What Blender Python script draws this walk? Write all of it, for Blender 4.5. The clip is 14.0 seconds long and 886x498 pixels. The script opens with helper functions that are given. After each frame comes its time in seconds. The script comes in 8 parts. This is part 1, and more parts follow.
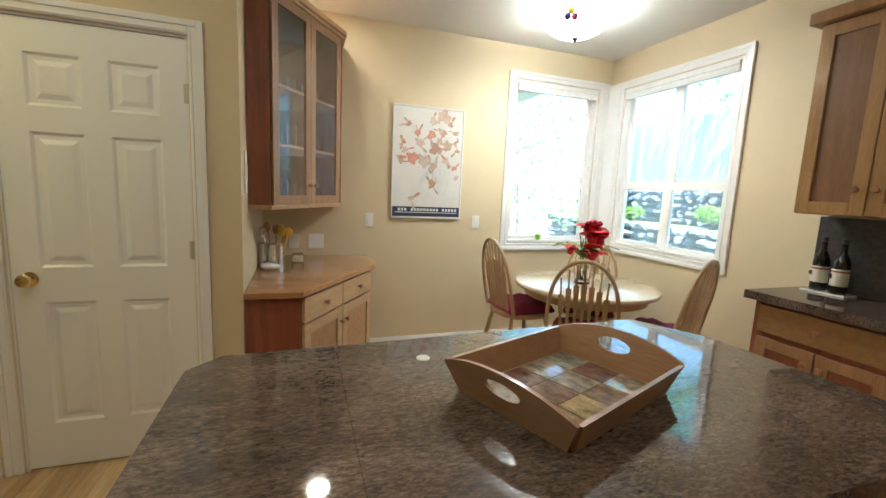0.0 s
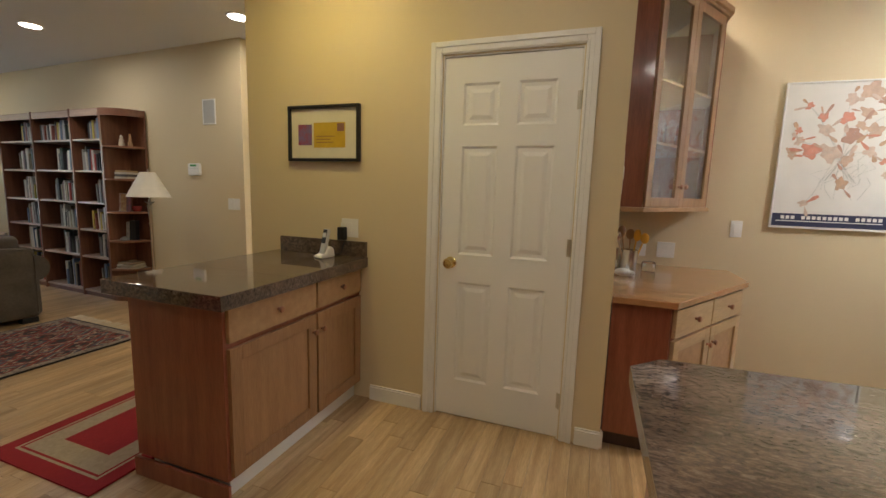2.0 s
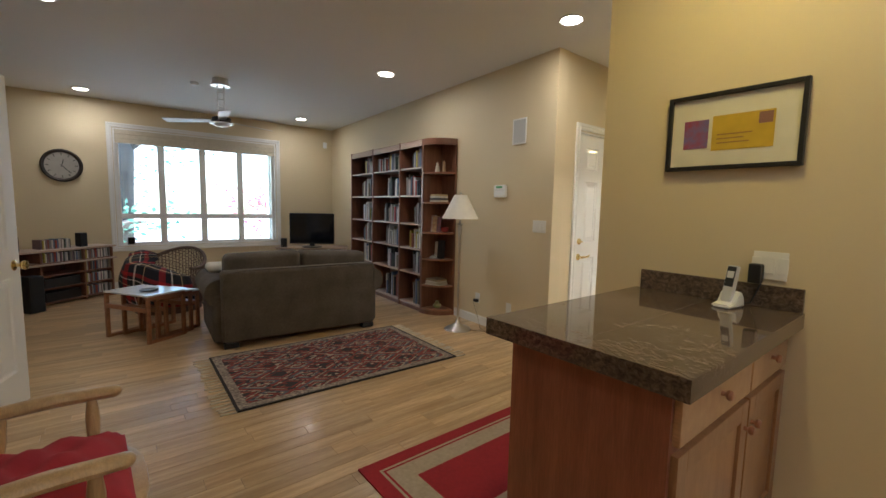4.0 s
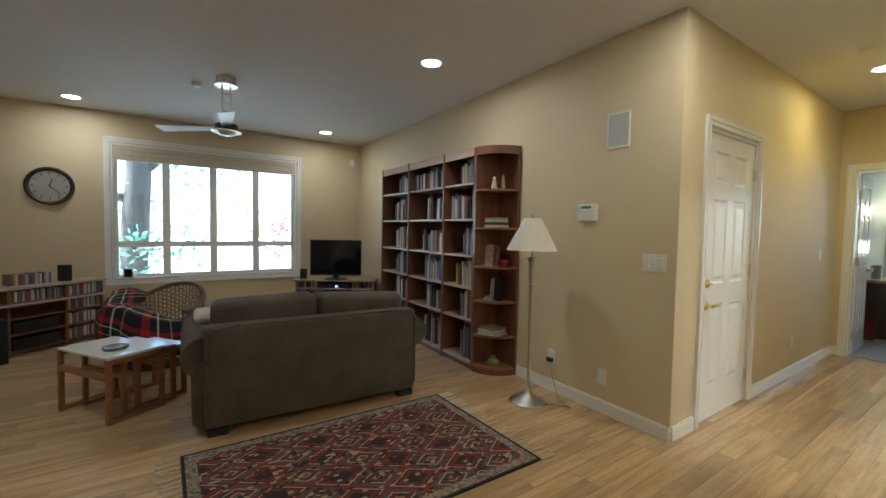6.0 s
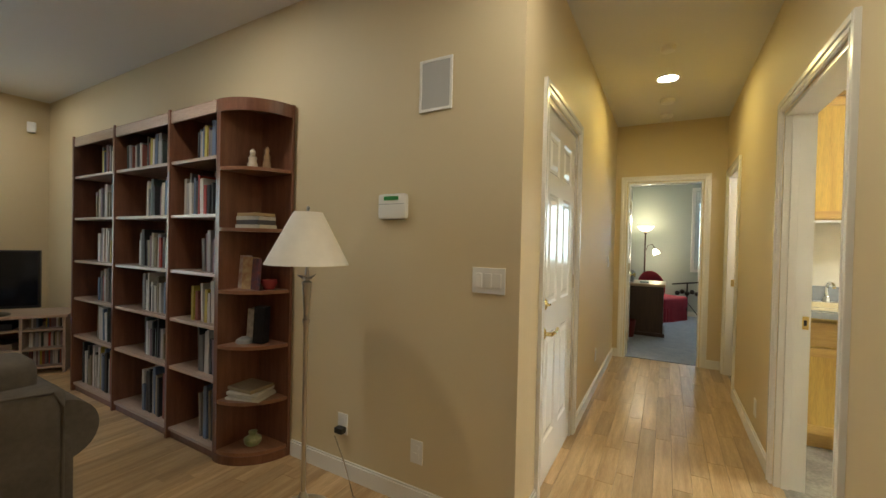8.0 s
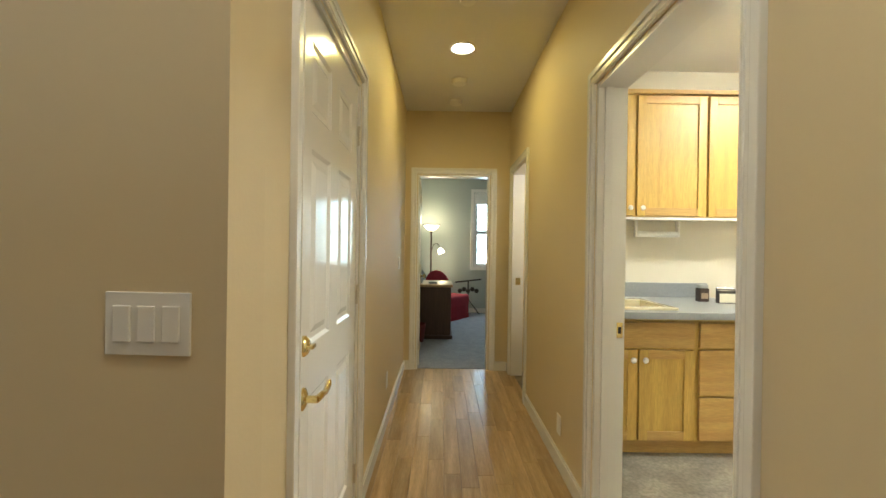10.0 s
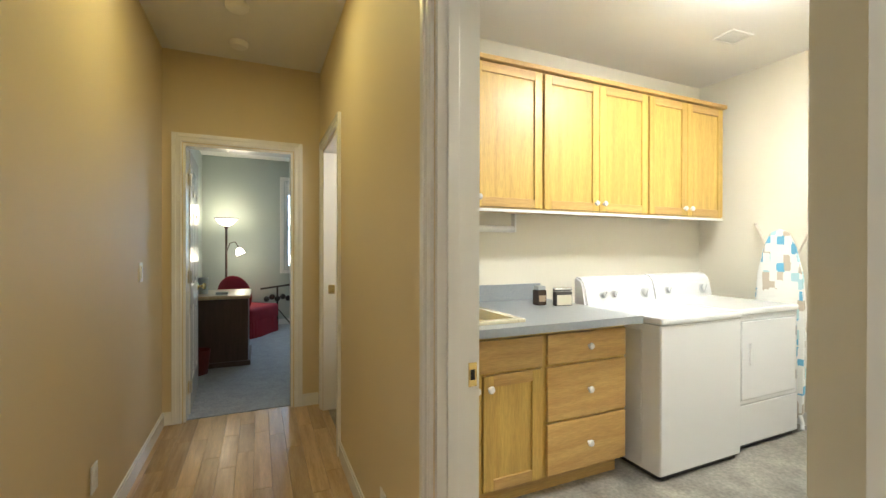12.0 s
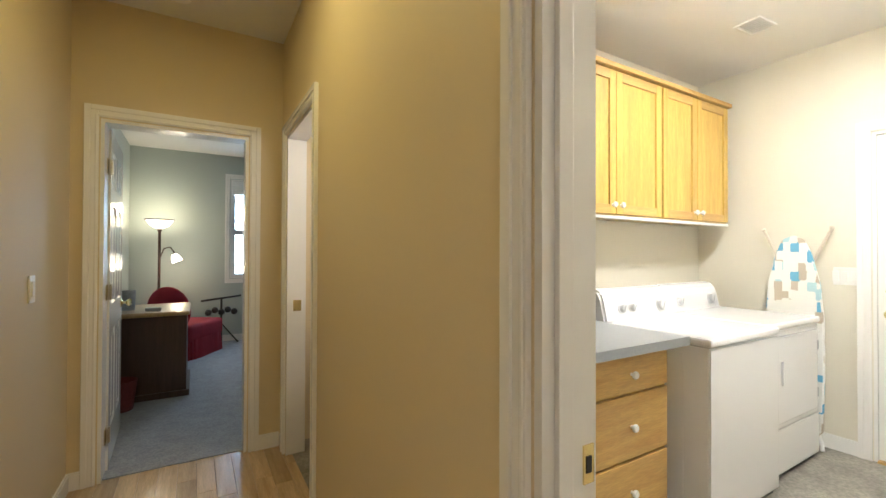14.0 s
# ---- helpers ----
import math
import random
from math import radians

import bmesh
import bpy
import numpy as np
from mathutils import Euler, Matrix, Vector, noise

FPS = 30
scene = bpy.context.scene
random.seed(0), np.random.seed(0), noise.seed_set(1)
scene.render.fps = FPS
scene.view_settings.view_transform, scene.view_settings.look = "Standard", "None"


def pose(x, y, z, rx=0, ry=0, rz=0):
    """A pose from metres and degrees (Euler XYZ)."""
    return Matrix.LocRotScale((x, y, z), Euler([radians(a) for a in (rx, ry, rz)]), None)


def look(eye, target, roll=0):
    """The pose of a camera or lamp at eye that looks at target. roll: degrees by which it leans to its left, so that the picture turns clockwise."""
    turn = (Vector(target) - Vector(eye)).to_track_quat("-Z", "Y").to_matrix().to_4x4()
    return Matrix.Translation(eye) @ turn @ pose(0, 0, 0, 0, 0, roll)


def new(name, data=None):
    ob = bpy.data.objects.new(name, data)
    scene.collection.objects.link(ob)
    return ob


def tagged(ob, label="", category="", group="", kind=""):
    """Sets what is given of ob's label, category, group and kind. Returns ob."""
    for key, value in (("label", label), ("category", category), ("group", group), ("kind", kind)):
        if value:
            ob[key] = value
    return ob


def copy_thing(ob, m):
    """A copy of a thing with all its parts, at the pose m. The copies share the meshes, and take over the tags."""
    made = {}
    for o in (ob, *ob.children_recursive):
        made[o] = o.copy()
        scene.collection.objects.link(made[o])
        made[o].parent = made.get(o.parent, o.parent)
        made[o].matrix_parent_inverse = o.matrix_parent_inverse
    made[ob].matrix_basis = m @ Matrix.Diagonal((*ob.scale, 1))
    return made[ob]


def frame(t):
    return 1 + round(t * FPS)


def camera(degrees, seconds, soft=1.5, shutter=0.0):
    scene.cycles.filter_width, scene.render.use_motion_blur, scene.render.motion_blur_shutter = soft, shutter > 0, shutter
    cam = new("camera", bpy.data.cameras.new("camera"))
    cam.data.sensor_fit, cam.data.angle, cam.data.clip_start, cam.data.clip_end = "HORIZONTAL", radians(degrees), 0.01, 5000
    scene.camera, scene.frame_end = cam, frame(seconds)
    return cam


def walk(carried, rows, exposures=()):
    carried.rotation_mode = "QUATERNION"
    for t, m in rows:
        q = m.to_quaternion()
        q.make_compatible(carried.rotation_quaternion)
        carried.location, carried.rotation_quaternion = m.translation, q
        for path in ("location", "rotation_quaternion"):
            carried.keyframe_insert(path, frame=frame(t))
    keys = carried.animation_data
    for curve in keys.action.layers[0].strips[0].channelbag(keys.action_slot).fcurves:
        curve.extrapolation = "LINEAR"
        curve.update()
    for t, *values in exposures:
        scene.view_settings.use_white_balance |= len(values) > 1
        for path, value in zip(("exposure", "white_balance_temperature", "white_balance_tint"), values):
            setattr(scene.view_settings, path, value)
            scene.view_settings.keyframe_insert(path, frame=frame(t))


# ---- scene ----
cam = camera(93.4, 14.0)
METRES, EYE, TILT, LEAN, TURN = 6.1, 1.42, 0.0, 0.0, -19.5
PATH = [
    (0, (0.76, 0.409, 1.406), (1.406, 2.282, 1.129), 2.6),
    (0.5, (0.669, 0.422, 1.376), (1.057, 2.364, 1.099), 2.3),
    (1, (0.582, 0.441, 1.343), (0.67, 2.421, 1.077), 2.0),
    (1.5, (0.489, 0.457, 1.35), (0.202, 2.417, 1.074), 2.0),
    (2, (0.361, 0.495, 1.331), (-0.305, 2.361, 1.058), 1.8),
    (2.5, (0.185, 0.561, 1.325), (-0.839, 2.257, 1.051), 1.3),
    (3, (-0.027, 0.597, 1.305), (-1.345, 2.079, 1.046), 1.0),
    (3.5, (-0.301, 0.595, 1.305), (-1.781, 1.921, 1.077), 1.1),
    (4, (-0.562, 0.607, 1.302), (-2.115, 1.852, 1.102), 1.2),
    (4.2, (-0.657, 0.644, 1.298), (-2.238, 1.853, 1.11), 1.1),
    (6.3, (-1.806, 1.181, 1.333), (-3.434, 2.34, 1.252), 1.2),
    (6.5, (-1.907, 1.267, 1.316), (-3.515, 2.452, 1.243), 1.2),
    (7, (-2.132, 1.491, 1.312), (-3.605, 2.842, 1.252), 1.4),
    (7.5, (-2.273, 1.77, 1.299), (-3.481, 3.364, 1.257), 1.5),
    (8, (-2.384, 2.051, 1.3), (-3.327, 3.815, 1.271), 1.3),
    (8.2, (-2.425, 2.147, 1.297), (-3.264, 3.963, 1.269), 1.4),
    (10.3, (-2.542, 3.157, 1.283), (-2.404, 5.152, 1.276), 0.6),
    (10.5, (-2.501, 3.25, 1.289), (-2.274, 5.237, 1.275), 0.5),
    (11, (-2.423, 3.484, 1.292), (-1.967, 5.432, 1.278), 0.5),
    (11.5, (-2.34, 3.673, 1.297), (-1.709, 5.571, 1.28), 0.2),
    (12, (-2.292, 3.848, 1.289), (-1.485, 5.678, 1.281), 0.1),
    (12.5, (-2.3, 3.995, 1.298), (-1.351, 5.755, 1.292), 0.0),
    (13, (-2.337, 4.105, 1.295), (-1.326, 5.83, 1.293), 0.0),
    (13.5, (-2.341, 4.242, 1.297), (-1.31, 5.956, 1.306), 0.1),
    (14, (-2.333, 4.414, 1.296), (-1.315, 6.135, 1.317), 0.2),
]
EXPOSURES = [(0.0, 2.78, 5700, 6), (1.0, 2.75, 5850, 4), (2.0, 2.62, 6000, 14), (3.0, 2.68, 5750, 13), (4.0, 2.74, 5600, 14), (6.5, 2.65, 5450, 7), (8.0, 2.6, 6200, 9), (10.5, 2.62, 5950, 7), (12.0, 2.58, 5600, 11), (14.0, 2.56, 5700, 15)]
walk(cam, [(t, look(eye, target, roll)) for t, eye, target, roll in PATH], EXPOSURES)
SKY = 0.15

# ---- exposure over the walk is keyed with the path above ----
# world: clear daylight sky, one sun from behind the house
world = bpy.data.worlds.new("sky")
scene.world = world
world.use_nodes = True
wn = world.node_tree.nodes
wn.clear()
w_out = wn.new("ShaderNodeOutputWorld")
w_bg = wn.new("ShaderNodeBackground")
w_sky = wn.new("ShaderNodeTexSky")
w_sky.sky_type = "NISHITA"
w_sky.sun_disc = False
w_sky.sun_elevation = radians(58)
w_sky.sun_rotation = radians(195)
w_bg.inputs["Strength"].default_value = SKY
world.node_tree.links.new(w_sky.outputs[0], w_bg.inputs[0])
world.node_tree.links.new(w_bg.outputs[0], w_out.inputs[0])
sun_data = bpy.data.lights.new("sun", "SUN")
sun_data.energy, sun_data.angle, sun_data.color = 4.8, radians(0.5), (1.0, 0.95, 0.87)
sun = new("sun", sun_data)
sun.matrix_world = look((-3, -12, 20), (0, 0, 0))


def lamp(name, kind, where, watts, colour, size=0.1, size_y=0.0, target=None):
    d = bpy.data.lights.new(name, kind)
    d.energy, d.color = watts, colour
    if kind == "AREA":
        d.size = size
        d.shape = "DISK"
        if size_y:
            d.shape, d.size_y = "RECTANGLE", size_y
    else:
        d.shadow_soft_size = size
    o = new(name, d)
    o.matrix_world = look(where, target) if target else pose(*where)
    return o


# unseen area lamp below the wide window's sill adds bounced daylight to the ceiling
lamp("living_bounce_fill", "AREA", (-8.86, 1.84, 0.38), 2.2, (0.76, 0.88, 1.0), 2.2, 0.5, target=(-8.26, 1.84, 1.38))
# area lamps outside the nook panes stand in for sky light and haze
lamp("nook_window_light", "AREA", (3.05, 4.12, 1.69), 0.20, (0.84, 0.96, 1.0), 0.86, 1.42, target=(3.05, 1.0, 1.69))
lamp("double_window_light", "AREA", (3.83, 3.16, 1.69), 0.20, (0.84, 0.96, 1.0), 1.05, 1.38, target=(0.0, 3.16, 1.69))


# ---- materials ----
def links(m, a, b):
    m.node_tree.links.new(a, b)


def mat(name, colour, rough=0.5, metal=0.0, var=0.0, scale=8.0, stretch=(1, 1, 1), bump=0.0, bump_scale=120.0, colour2=None,
        coat=0.0, rand=0.0, fine=0.0, spec=0.5, island=False):
    """A procedural surface: base colour mixed with a second over two scales of noise, fine bump, per-object variation."""
    m = bpy.data.materials.new(name)
    m.use_nodes = True
    n = m.node_tree.nodes
    b = n["Principled BSDF"]
    b.inputs["Roughness"].default_value = rough
    b.inputs["Metallic"].default_value = metal
    b.inputs["Specular IOR Level"].default_value = spec
    b.inputs["Coat Weight"].default_value = coat
    b.inputs["Coat Roughness"].default_value = 0.08
    b.inputs["Base Color"].default_value = (*colour, 1)
    if not (var or bump or rand):
        return m
    tc = n.new("ShaderNodeTexCoord")
    mp = n.new("ShaderNodeMapping")
    mp.inputs["Scale"].default_value = stretch
    links(m, tc.outputs["Object"], mp.inputs[0])
    vec = mp.outputs[0]
    oi = n.new("ShaderNodeNewGeometry" if island else "ShaderNodeObjectInfo")
    rnd = oi.outputs["Random Per Island"] if island else oi.outputs["Random"]
    if rand:
        add = n.new("ShaderNodeVectorMath")
        add.operation = "MULTIPLY_ADD"
        links(m, rnd, add.inputs[0])
        add.inputs[1].default_value = (37, 19, 53)
        links(m, vec, add.inputs[2])
        vec = add.outputs[0]
    c2 = colour2 or tuple(c * 0.6 for c in colour)
    t1 = n.new("ShaderNodeTexNoise")
    t1.inputs["Scale"].default_value, t1.inputs["Detail"].default_value = scale, 6
    links(m, vec, t1.inputs["Vector"])
    mr = n.new("ShaderNodeMapRange")
    mr.inputs[1].default_value, mr.inputs[2].default_value = 0.3, 0.7
    mr.inputs[3].default_value, mr.inputs[4].default_value = 0.0, var
    links(m, t1.outputs["Fac"], mr.inputs[0])
    mix = n.new("ShaderNodeMix")
    mix.data_type = "RGBA"
    mix.inputs["A"].default_value, mix.inputs["B"].default_value = (*colour, 1), (*c2, 1)
    links(m, mr.outputs[0], mix.inputs["Factor"])
    out = mix.outputs["Result"]
    if fine:
        t3 = n.new("ShaderNodeTexNoise")
        t3.inputs["Scale"].default_value, t3.inputs["Detail"].default_value = scale * 9, 3
        links(m, vec, t3.inputs["Vector"])
        m3 = n.new("ShaderNodeMapRange")
        m3.inputs[1].default_value, m3.inputs[2].default_value = 0.35, 0.65
        m3.inputs[3].default_value, m3.inputs[4].default_value = 1 - fine, 1 + fine
        links(m, t3.outputs["Fac"], m3.inputs[0])
        mx = n.new("ShaderNodeVectorMath")
        mx.operation = "MULTIPLY"
        links(m, out, mx.inputs[0])
        links(m, m3.outputs[0], mx.inputs[1])
        out = mx.outputs[0]
    if rand:
        hs = n.new("ShaderNodeHueSaturation")
        r2 = n.new("ShaderNodeMapRange")
        r2.inputs[3].default_value, r2.inputs[4].default_value = 1 - rand, 1 + rand
        links(m, rnd, r2.inputs[0])
        links(m, r2.outputs[0], hs.inputs["Value"])
        links(m, out, hs.inputs["Color"])
        out = hs.outputs[0]
    links(m, out, b.inputs["Base Color"])
    if bump:
        t2 = n.new("ShaderNodeTexNoise")
        t2.inputs["Scale"].default_value, t2.inputs["Detail"].default_value = bump_scale, 3
        links(m, vec, t2.inputs["Vector"])
        bp = n.new("ShaderNodeBump")
        bp.inputs["Strength"].default_value, bp.inputs["Distance"].default_value = bump, 0.002
        links(m, t2.outputs["Fac"], bp.inputs["Height"])
        links(m, bp.outputs[0], b.inputs["Normal"])
    return m


def wood(name, light, dark, rough=0.35, axis="z", rand=0.12, coat=0.2, var=0.9):
    s = {"x": (0.7, 9, 9), "y": (9, 0.7, 9), "z": (9, 9, 0.7)}[axis]
    return mat(name, light, rough, 0, var, 3.0, s, 0.15, 30, dark, coat, rand, 0.10)


def glow(name, colour, strength):
    m = bpy.data.materials.new(name)
    m.use_nodes = True
    b = m.node_tree.nodes["Principled BSDF"]
    b.inputs["Base Color"].default_value = (*colour, 1)
    b.inputs["Emission Color"].default_value = (*colour, 1)
    b.inputs["Emission Strength"].default_value = strength
    return m


def glass_mat(name, tint=(1, 1, 1), rough=0.0):
    m = bpy.data.materials.new(name)
    m.use_nodes = True
    b = m.node_tree.nodes["Principled BSDF"]
    b.inputs["Base Color"].default_value = (*tint, 1)
    b.inputs["Roughness"].default_value = rough
    b.inputs["Transmission Weight"].default_value = 1.0
    b.inputs["IOR"].default_value = 1.45
    return m


M_WALL = mat("beige_wall_paint", (0.67, 0.56, 0.36), 0.62, 0, 0.25, 1.3, (1, 1, 1), 0.14, 90, (0.62, 0.52, 0.33))
M_LWALL = mat("cream_wall_paint", (0.72, 0.68, 0.57), 0.55, 0, 0.2, 1.3, (1, 1, 1), 0.14, 90, (0.68, 0.64, 0.53))
M_BWALL = mat("grey_green_paint", (0.42, 0.47, 0.45), 0.6, 0, 0.2, 1.3, (1, 1, 1), 0.14, 90, (0.38, 0.43, 0.41))
M_CEIL = mat("ceiling_paint", (0.74, 0.73, 0.70), 0.8, 0, 0.2, 1.0, (1, 1, 1), 0.5, 60, (0.70, 0.69, 0.66))
M_TRIM = mat("white_trim_paint", (0.82, 0.81, 0.78), 0.25, 0, 0.2, 3, (1, 1, 1), 0.05, 40, (0.78, 0.77, 0.73))
M_DOOR = mat("white_door_paint", (0.82, 0.81, 0.78), 0.16, 0, 0.2, 3, (1, 1, 1), 0.05, 40, (0.79, 0.78, 0.74))
M_SATINDOOR = mat("satin_white_door_paint", (0.82, 0.81, 0.78), 0.42, 0, 0.2, 3, (1, 1, 1), 0.05, 40, (0.79, 0.78, 0.74))
M_PLANK = wood("maple_floor", (0.58, 0.42, 0.235), (0.37, 0.235, 0.115), 0.30, "y", 0.20, 0.06, 1.0)
M_CHERRY = wood("red_cherry_wood", (0.30, 0.098, 0.055), (0.20, 0.058, 0.032), 0.3, "z", 0.06)
M_ALDER = wood("light_alder_wood", (0.37, 0.205, 0.10), (0.285, 0.145, 0.068), 0.32, "z", 0.08)
M_ALDERH = wood("alder_wood_rail", (0.46, 0.28, 0.14), (0.36, 0.20, 0.095), 0.32, "y", 0.08)
# alder of the corner desk, window light put into its paler colour
M_MAPLE = wood("lit_alder_wood", (0.54, 0.38, 0.21), (0.45, 0.30, 0.155), 0.32, "x", 0.06)
M_OAKZ = wood("golden_oak", (0.62, 0.42, 0.10), (0.48, 0.30, 0.065), 0.42, "z", 0.08, 0.05)
M_OAKX = wood("golden_oak_drawer", (0.58, 0.38, 0.12), (0.45, 0.26, 0.075), 0.42, "x", 0.08, 0.05)
M_BKC = wood("brown_bookcase_wood", (0.21, 0.09, 0.052), (0.13, 0.05, 0.028), 0.35, "z", 0.08)
# glare on the bookcase shelves is put into this paler brown
M_SHELF = wood("glare_paled_shelf", (0.50, 0.38, 0.30), (0.40, 0.28, 0.21), 0.3, "x", 0.06)
M_TEAK = wood("teak_wood", (0.34, 0.155, 0.08), (0.24, 0.10, 0.045), 0.35, "y", 0.08)
M_CHAIR = wood("honey_oak_chair", (0.47, 0.32, 0.165), (0.36, 0.23, 0.11), 0.3, "z", 0.06)
M_TABLE = wood("pale_table_top", (0.66, 0.54, 0.36), (0.56, 0.43, 0.27), 0.22, "x", 0.05, 0.5)
M_DESKTOP = wood("butcher_desk_top", (0.44, 0.24, 0.11), (0.34, 0.17, 0.07), 0.22, "x", 0.05, 0.5)
M_TRAY = wood("brown_tray_wood", (0.37, 0.205, 0.10), (0.29, 0.15, 0.07), 0.4, "y", 0.04)
M_DARKW = wood("dark_desk_wood", (0.075, 0.04, 0.03), (0.045, 0.022, 0.016), 0.35, "z", 0.05)
M_BRASS = mat("polished_brass", (0.80, 0.64, 0.29), 0.14, 1.0)
M_NICKEL = mat("brushed_nickel", (0.62, 0.60, 0.56), 0.3, 1.0)
M_STEEL = mat("steel", (0.7, 0.7, 0.7), 0.2, 1.0)
M_BLACK = mat("black_plastic", (0.012, 0.012, 0.013), 0.4)
M_SCREEN = mat("dark_screen", (0.006, 0.008, 0.014), 0.08)
M_PLASTIC = mat("white_plastic", (0.80, 0.79, 0.76), 0.35)
M_GREYPL = mat("grey_plastic", (0.35, 0.36, 0.37), 0.4)
M_ENAMEL = mat("white_enamel", (0.74, 0.74, 0.75), 0.2, coat=0.5)
M_WORKTOP = mat("grey_laminate", (0.27, 0.29, 0.31), 0.32, 0, 0.6, 60, (1, 1, 1), 0.0, 60, (0.33, 0.35, 0.37))
M_GLASS = glass_mat("clear_glass")
M_PANE = glass_mat("window_glass", (0.86, 0.98, 0.97))
M_SOFA = mat("olive_grey_velvet", (0.115, 0.095, 0.075), 0.9, 0, 0.9, 5, (1, 1, 1), 0.4, 260, (0.070, 0.057, 0.044), fine=0.08)
M_RED = mat("red_cotton", (0.36, 0.02, 0.035), 0.85, 0, 0.6, 9, (1, 1, 1), 0.3, 220, (0.24, 0.012, 0.025))
M_MAROON = mat("maroon_cushion_cloth", (0.26, 0.025, 0.07), 0.85, 0, 0.6, 9, (1, 1, 1), 0.3, 220, (0.17, 0.012, 0.045))
M_SHADE = mat("cream_lampshade", (0.80, 0.76, 0.68), 0.8, 0, 0.15, 20, (1, 1, 1), 0.2, 200)
M_WICKER = mat("dark_wicker", (0.10, 0.06, 0.045), 0.6, 0, 0.8, 60, (1, 1, 1), 0.6, 60, (0.20, 0.13, 0.10), fine=0.2)
M_CARPET = mat("grey_carpet", (0.36, 0.37, 0.40), 0.95, 0, 0.8, 9, (1, 1, 1), 0.9, 260, (0.27, 0.28, 0.31), fine=0.15)
M_VINYL = mat("grey_stone_vinyl", (0.34, 0.315, 0.265), 0.4, 0, 1.0, 5.5, (1, 1, 1), 0.1, 60, (0.15, 0.14, 0.12), fine=0.2)
M_FRINGE = mat("cream_cotton_fringe", (0.62, 0.54, 0.42), 0.9, 0, 0.4, 30)
M_BLIND = mat("beige_fabric_blind", (0.62, 0.55, 0.42), 0.8, 0, 0.3, 20)
M_WHITEBLIND = mat("white_blind", (0.80, 0.80, 0.77), 0.5, 0, 0.2, 20)


def granite():
    m = bpy.data.materials.new("brown_granite")
    m.use_nodes = True
    n = m.node_tree.nodes
    b = n["Principled BSDF"]
    b.inputs["Roughness"].default_value = 0.05
    b.inputs["Specular IOR Level"].default_value = 0.7
    tc = n.new("ShaderNodeTexCoord")
    mp = n.new("ShaderNodeMapping")
    mp.inputs["Scale"].default_value = (0.75, 1.9, 1.0)
    mp.inputs["Rotation"].default_value = (0, 0, 0.5)
    links(m, tc.outputs["Object"], mp.inputs[0])
    t1 = n.new("ShaderNodeTexNoise")
    t1.inputs["Scale"].default_value, t1.inputs["Detail"].default_value, t1.inputs["Roughness"].default_value = 75, 6, 0.7
    t1.inputs["Distortion"].default_value = 0.6
    links(m, mp.outputs[0], t1.inputs["Vector"])
    r1 = n.new("ShaderNodeValToRGB")
    e = r1.color_ramp.elements
    e[0].position, e[0].color = 0.33, (0.040, 0.031, 0.028, 1)
    e[1].position, e[1].color = 0.74, (0.30, 0.225, 0.17, 1)
    for pos, col in ((0.45, (0.08, 0.058, 0.047, 1)), (0.54, (0.14, 0.095, 0.07, 1)), (0.63, (0.165, 0.13, 0.107, 1))):
        k = e.new(pos)
        k.color = col
    links(m, t1.outputs["Fac"], r1.inputs[0])
    t2 = n.new("ShaderNodeTexNoise")
    t2.inputs["Scale"].default_value, t2.inputs["Detail"].default_value = 5, 3
    links(m, mp.outputs[0], t2.inputs["Vector"])
    mr = n.new("ShaderNodeMapRange")
    mr.inputs[1].default_value, mr.inputs[2].default_value, mr.inputs[3].default_value, mr.inputs[4].default_value = 0.3, 0.7, 0.65, 1.25
    links(m, t2.outputs["Fac"], mr.inputs[0])
    mx = n.new("ShaderNodeVectorMath")
    mx.operation = "MULTIPLY"
    links(m, r1.outputs[0], mx.inputs[0])
    links(m, mr.outputs[0], mx.inputs[1])
    links(m, mx.outputs[0], b.inputs["Base Color"])
    return m


M_GRANITE = granite()


# ---- mesh helpers ----
def box(bm, x0, x1, y0, y1, z0, z1, bevel=0.0):
    r = bmesh.ops.create_cube(bm, size=1.0)
    vs = r["verts"]
    bmesh.ops.scale(bm, vec=(x1 - x0, y1 - y0, z1 - z0), verts=vs)
    bmesh.ops.translate(bm, vec=((x0 + x1) / 2, (y0 + y1) / 2, (z0 + z1) / 2), verts=vs)
    if bevel:
        es = list({e for v in vs for e in v.link_edges})
        bmesh.ops.bevel(bm, geom=es, offset=bevel, segments=2, affect="EDGES", profile=0.6)
    return vs


def cyl(bm, a, b, r0, r1=None, seg=16):
    """A cylinder or cone from point a to point b."""
    a, b = Vector(a), Vector(b)
    d = b - a
    r = bmesh.ops.create_cone(bm, cap_ends=True, segments=seg, radius1=r0, radius2=r0 if r1 is None else r1, depth=d.length)
    q = d.to_track_quat("Z", "Y").to_matrix().to_4x4()
    bmesh.ops.transform(bm, matrix=Matrix.Translation((a + b) / 2) @ q, verts=r["verts"])
    return r["verts"]


def ball(bm, c, r, seg=12, sz=(1, 1, 1)):
    k = bmesh.ops.create_uvsphere(bm, u_segments=seg, v_segments=max(6, seg // 2 + 2), radius=r)
    bmesh.ops.scale(bm, vec=sz, verts=k["verts"])
    bmesh.ops.translate(bm, vec=c, verts=k["verts"])
    return k["verts"]


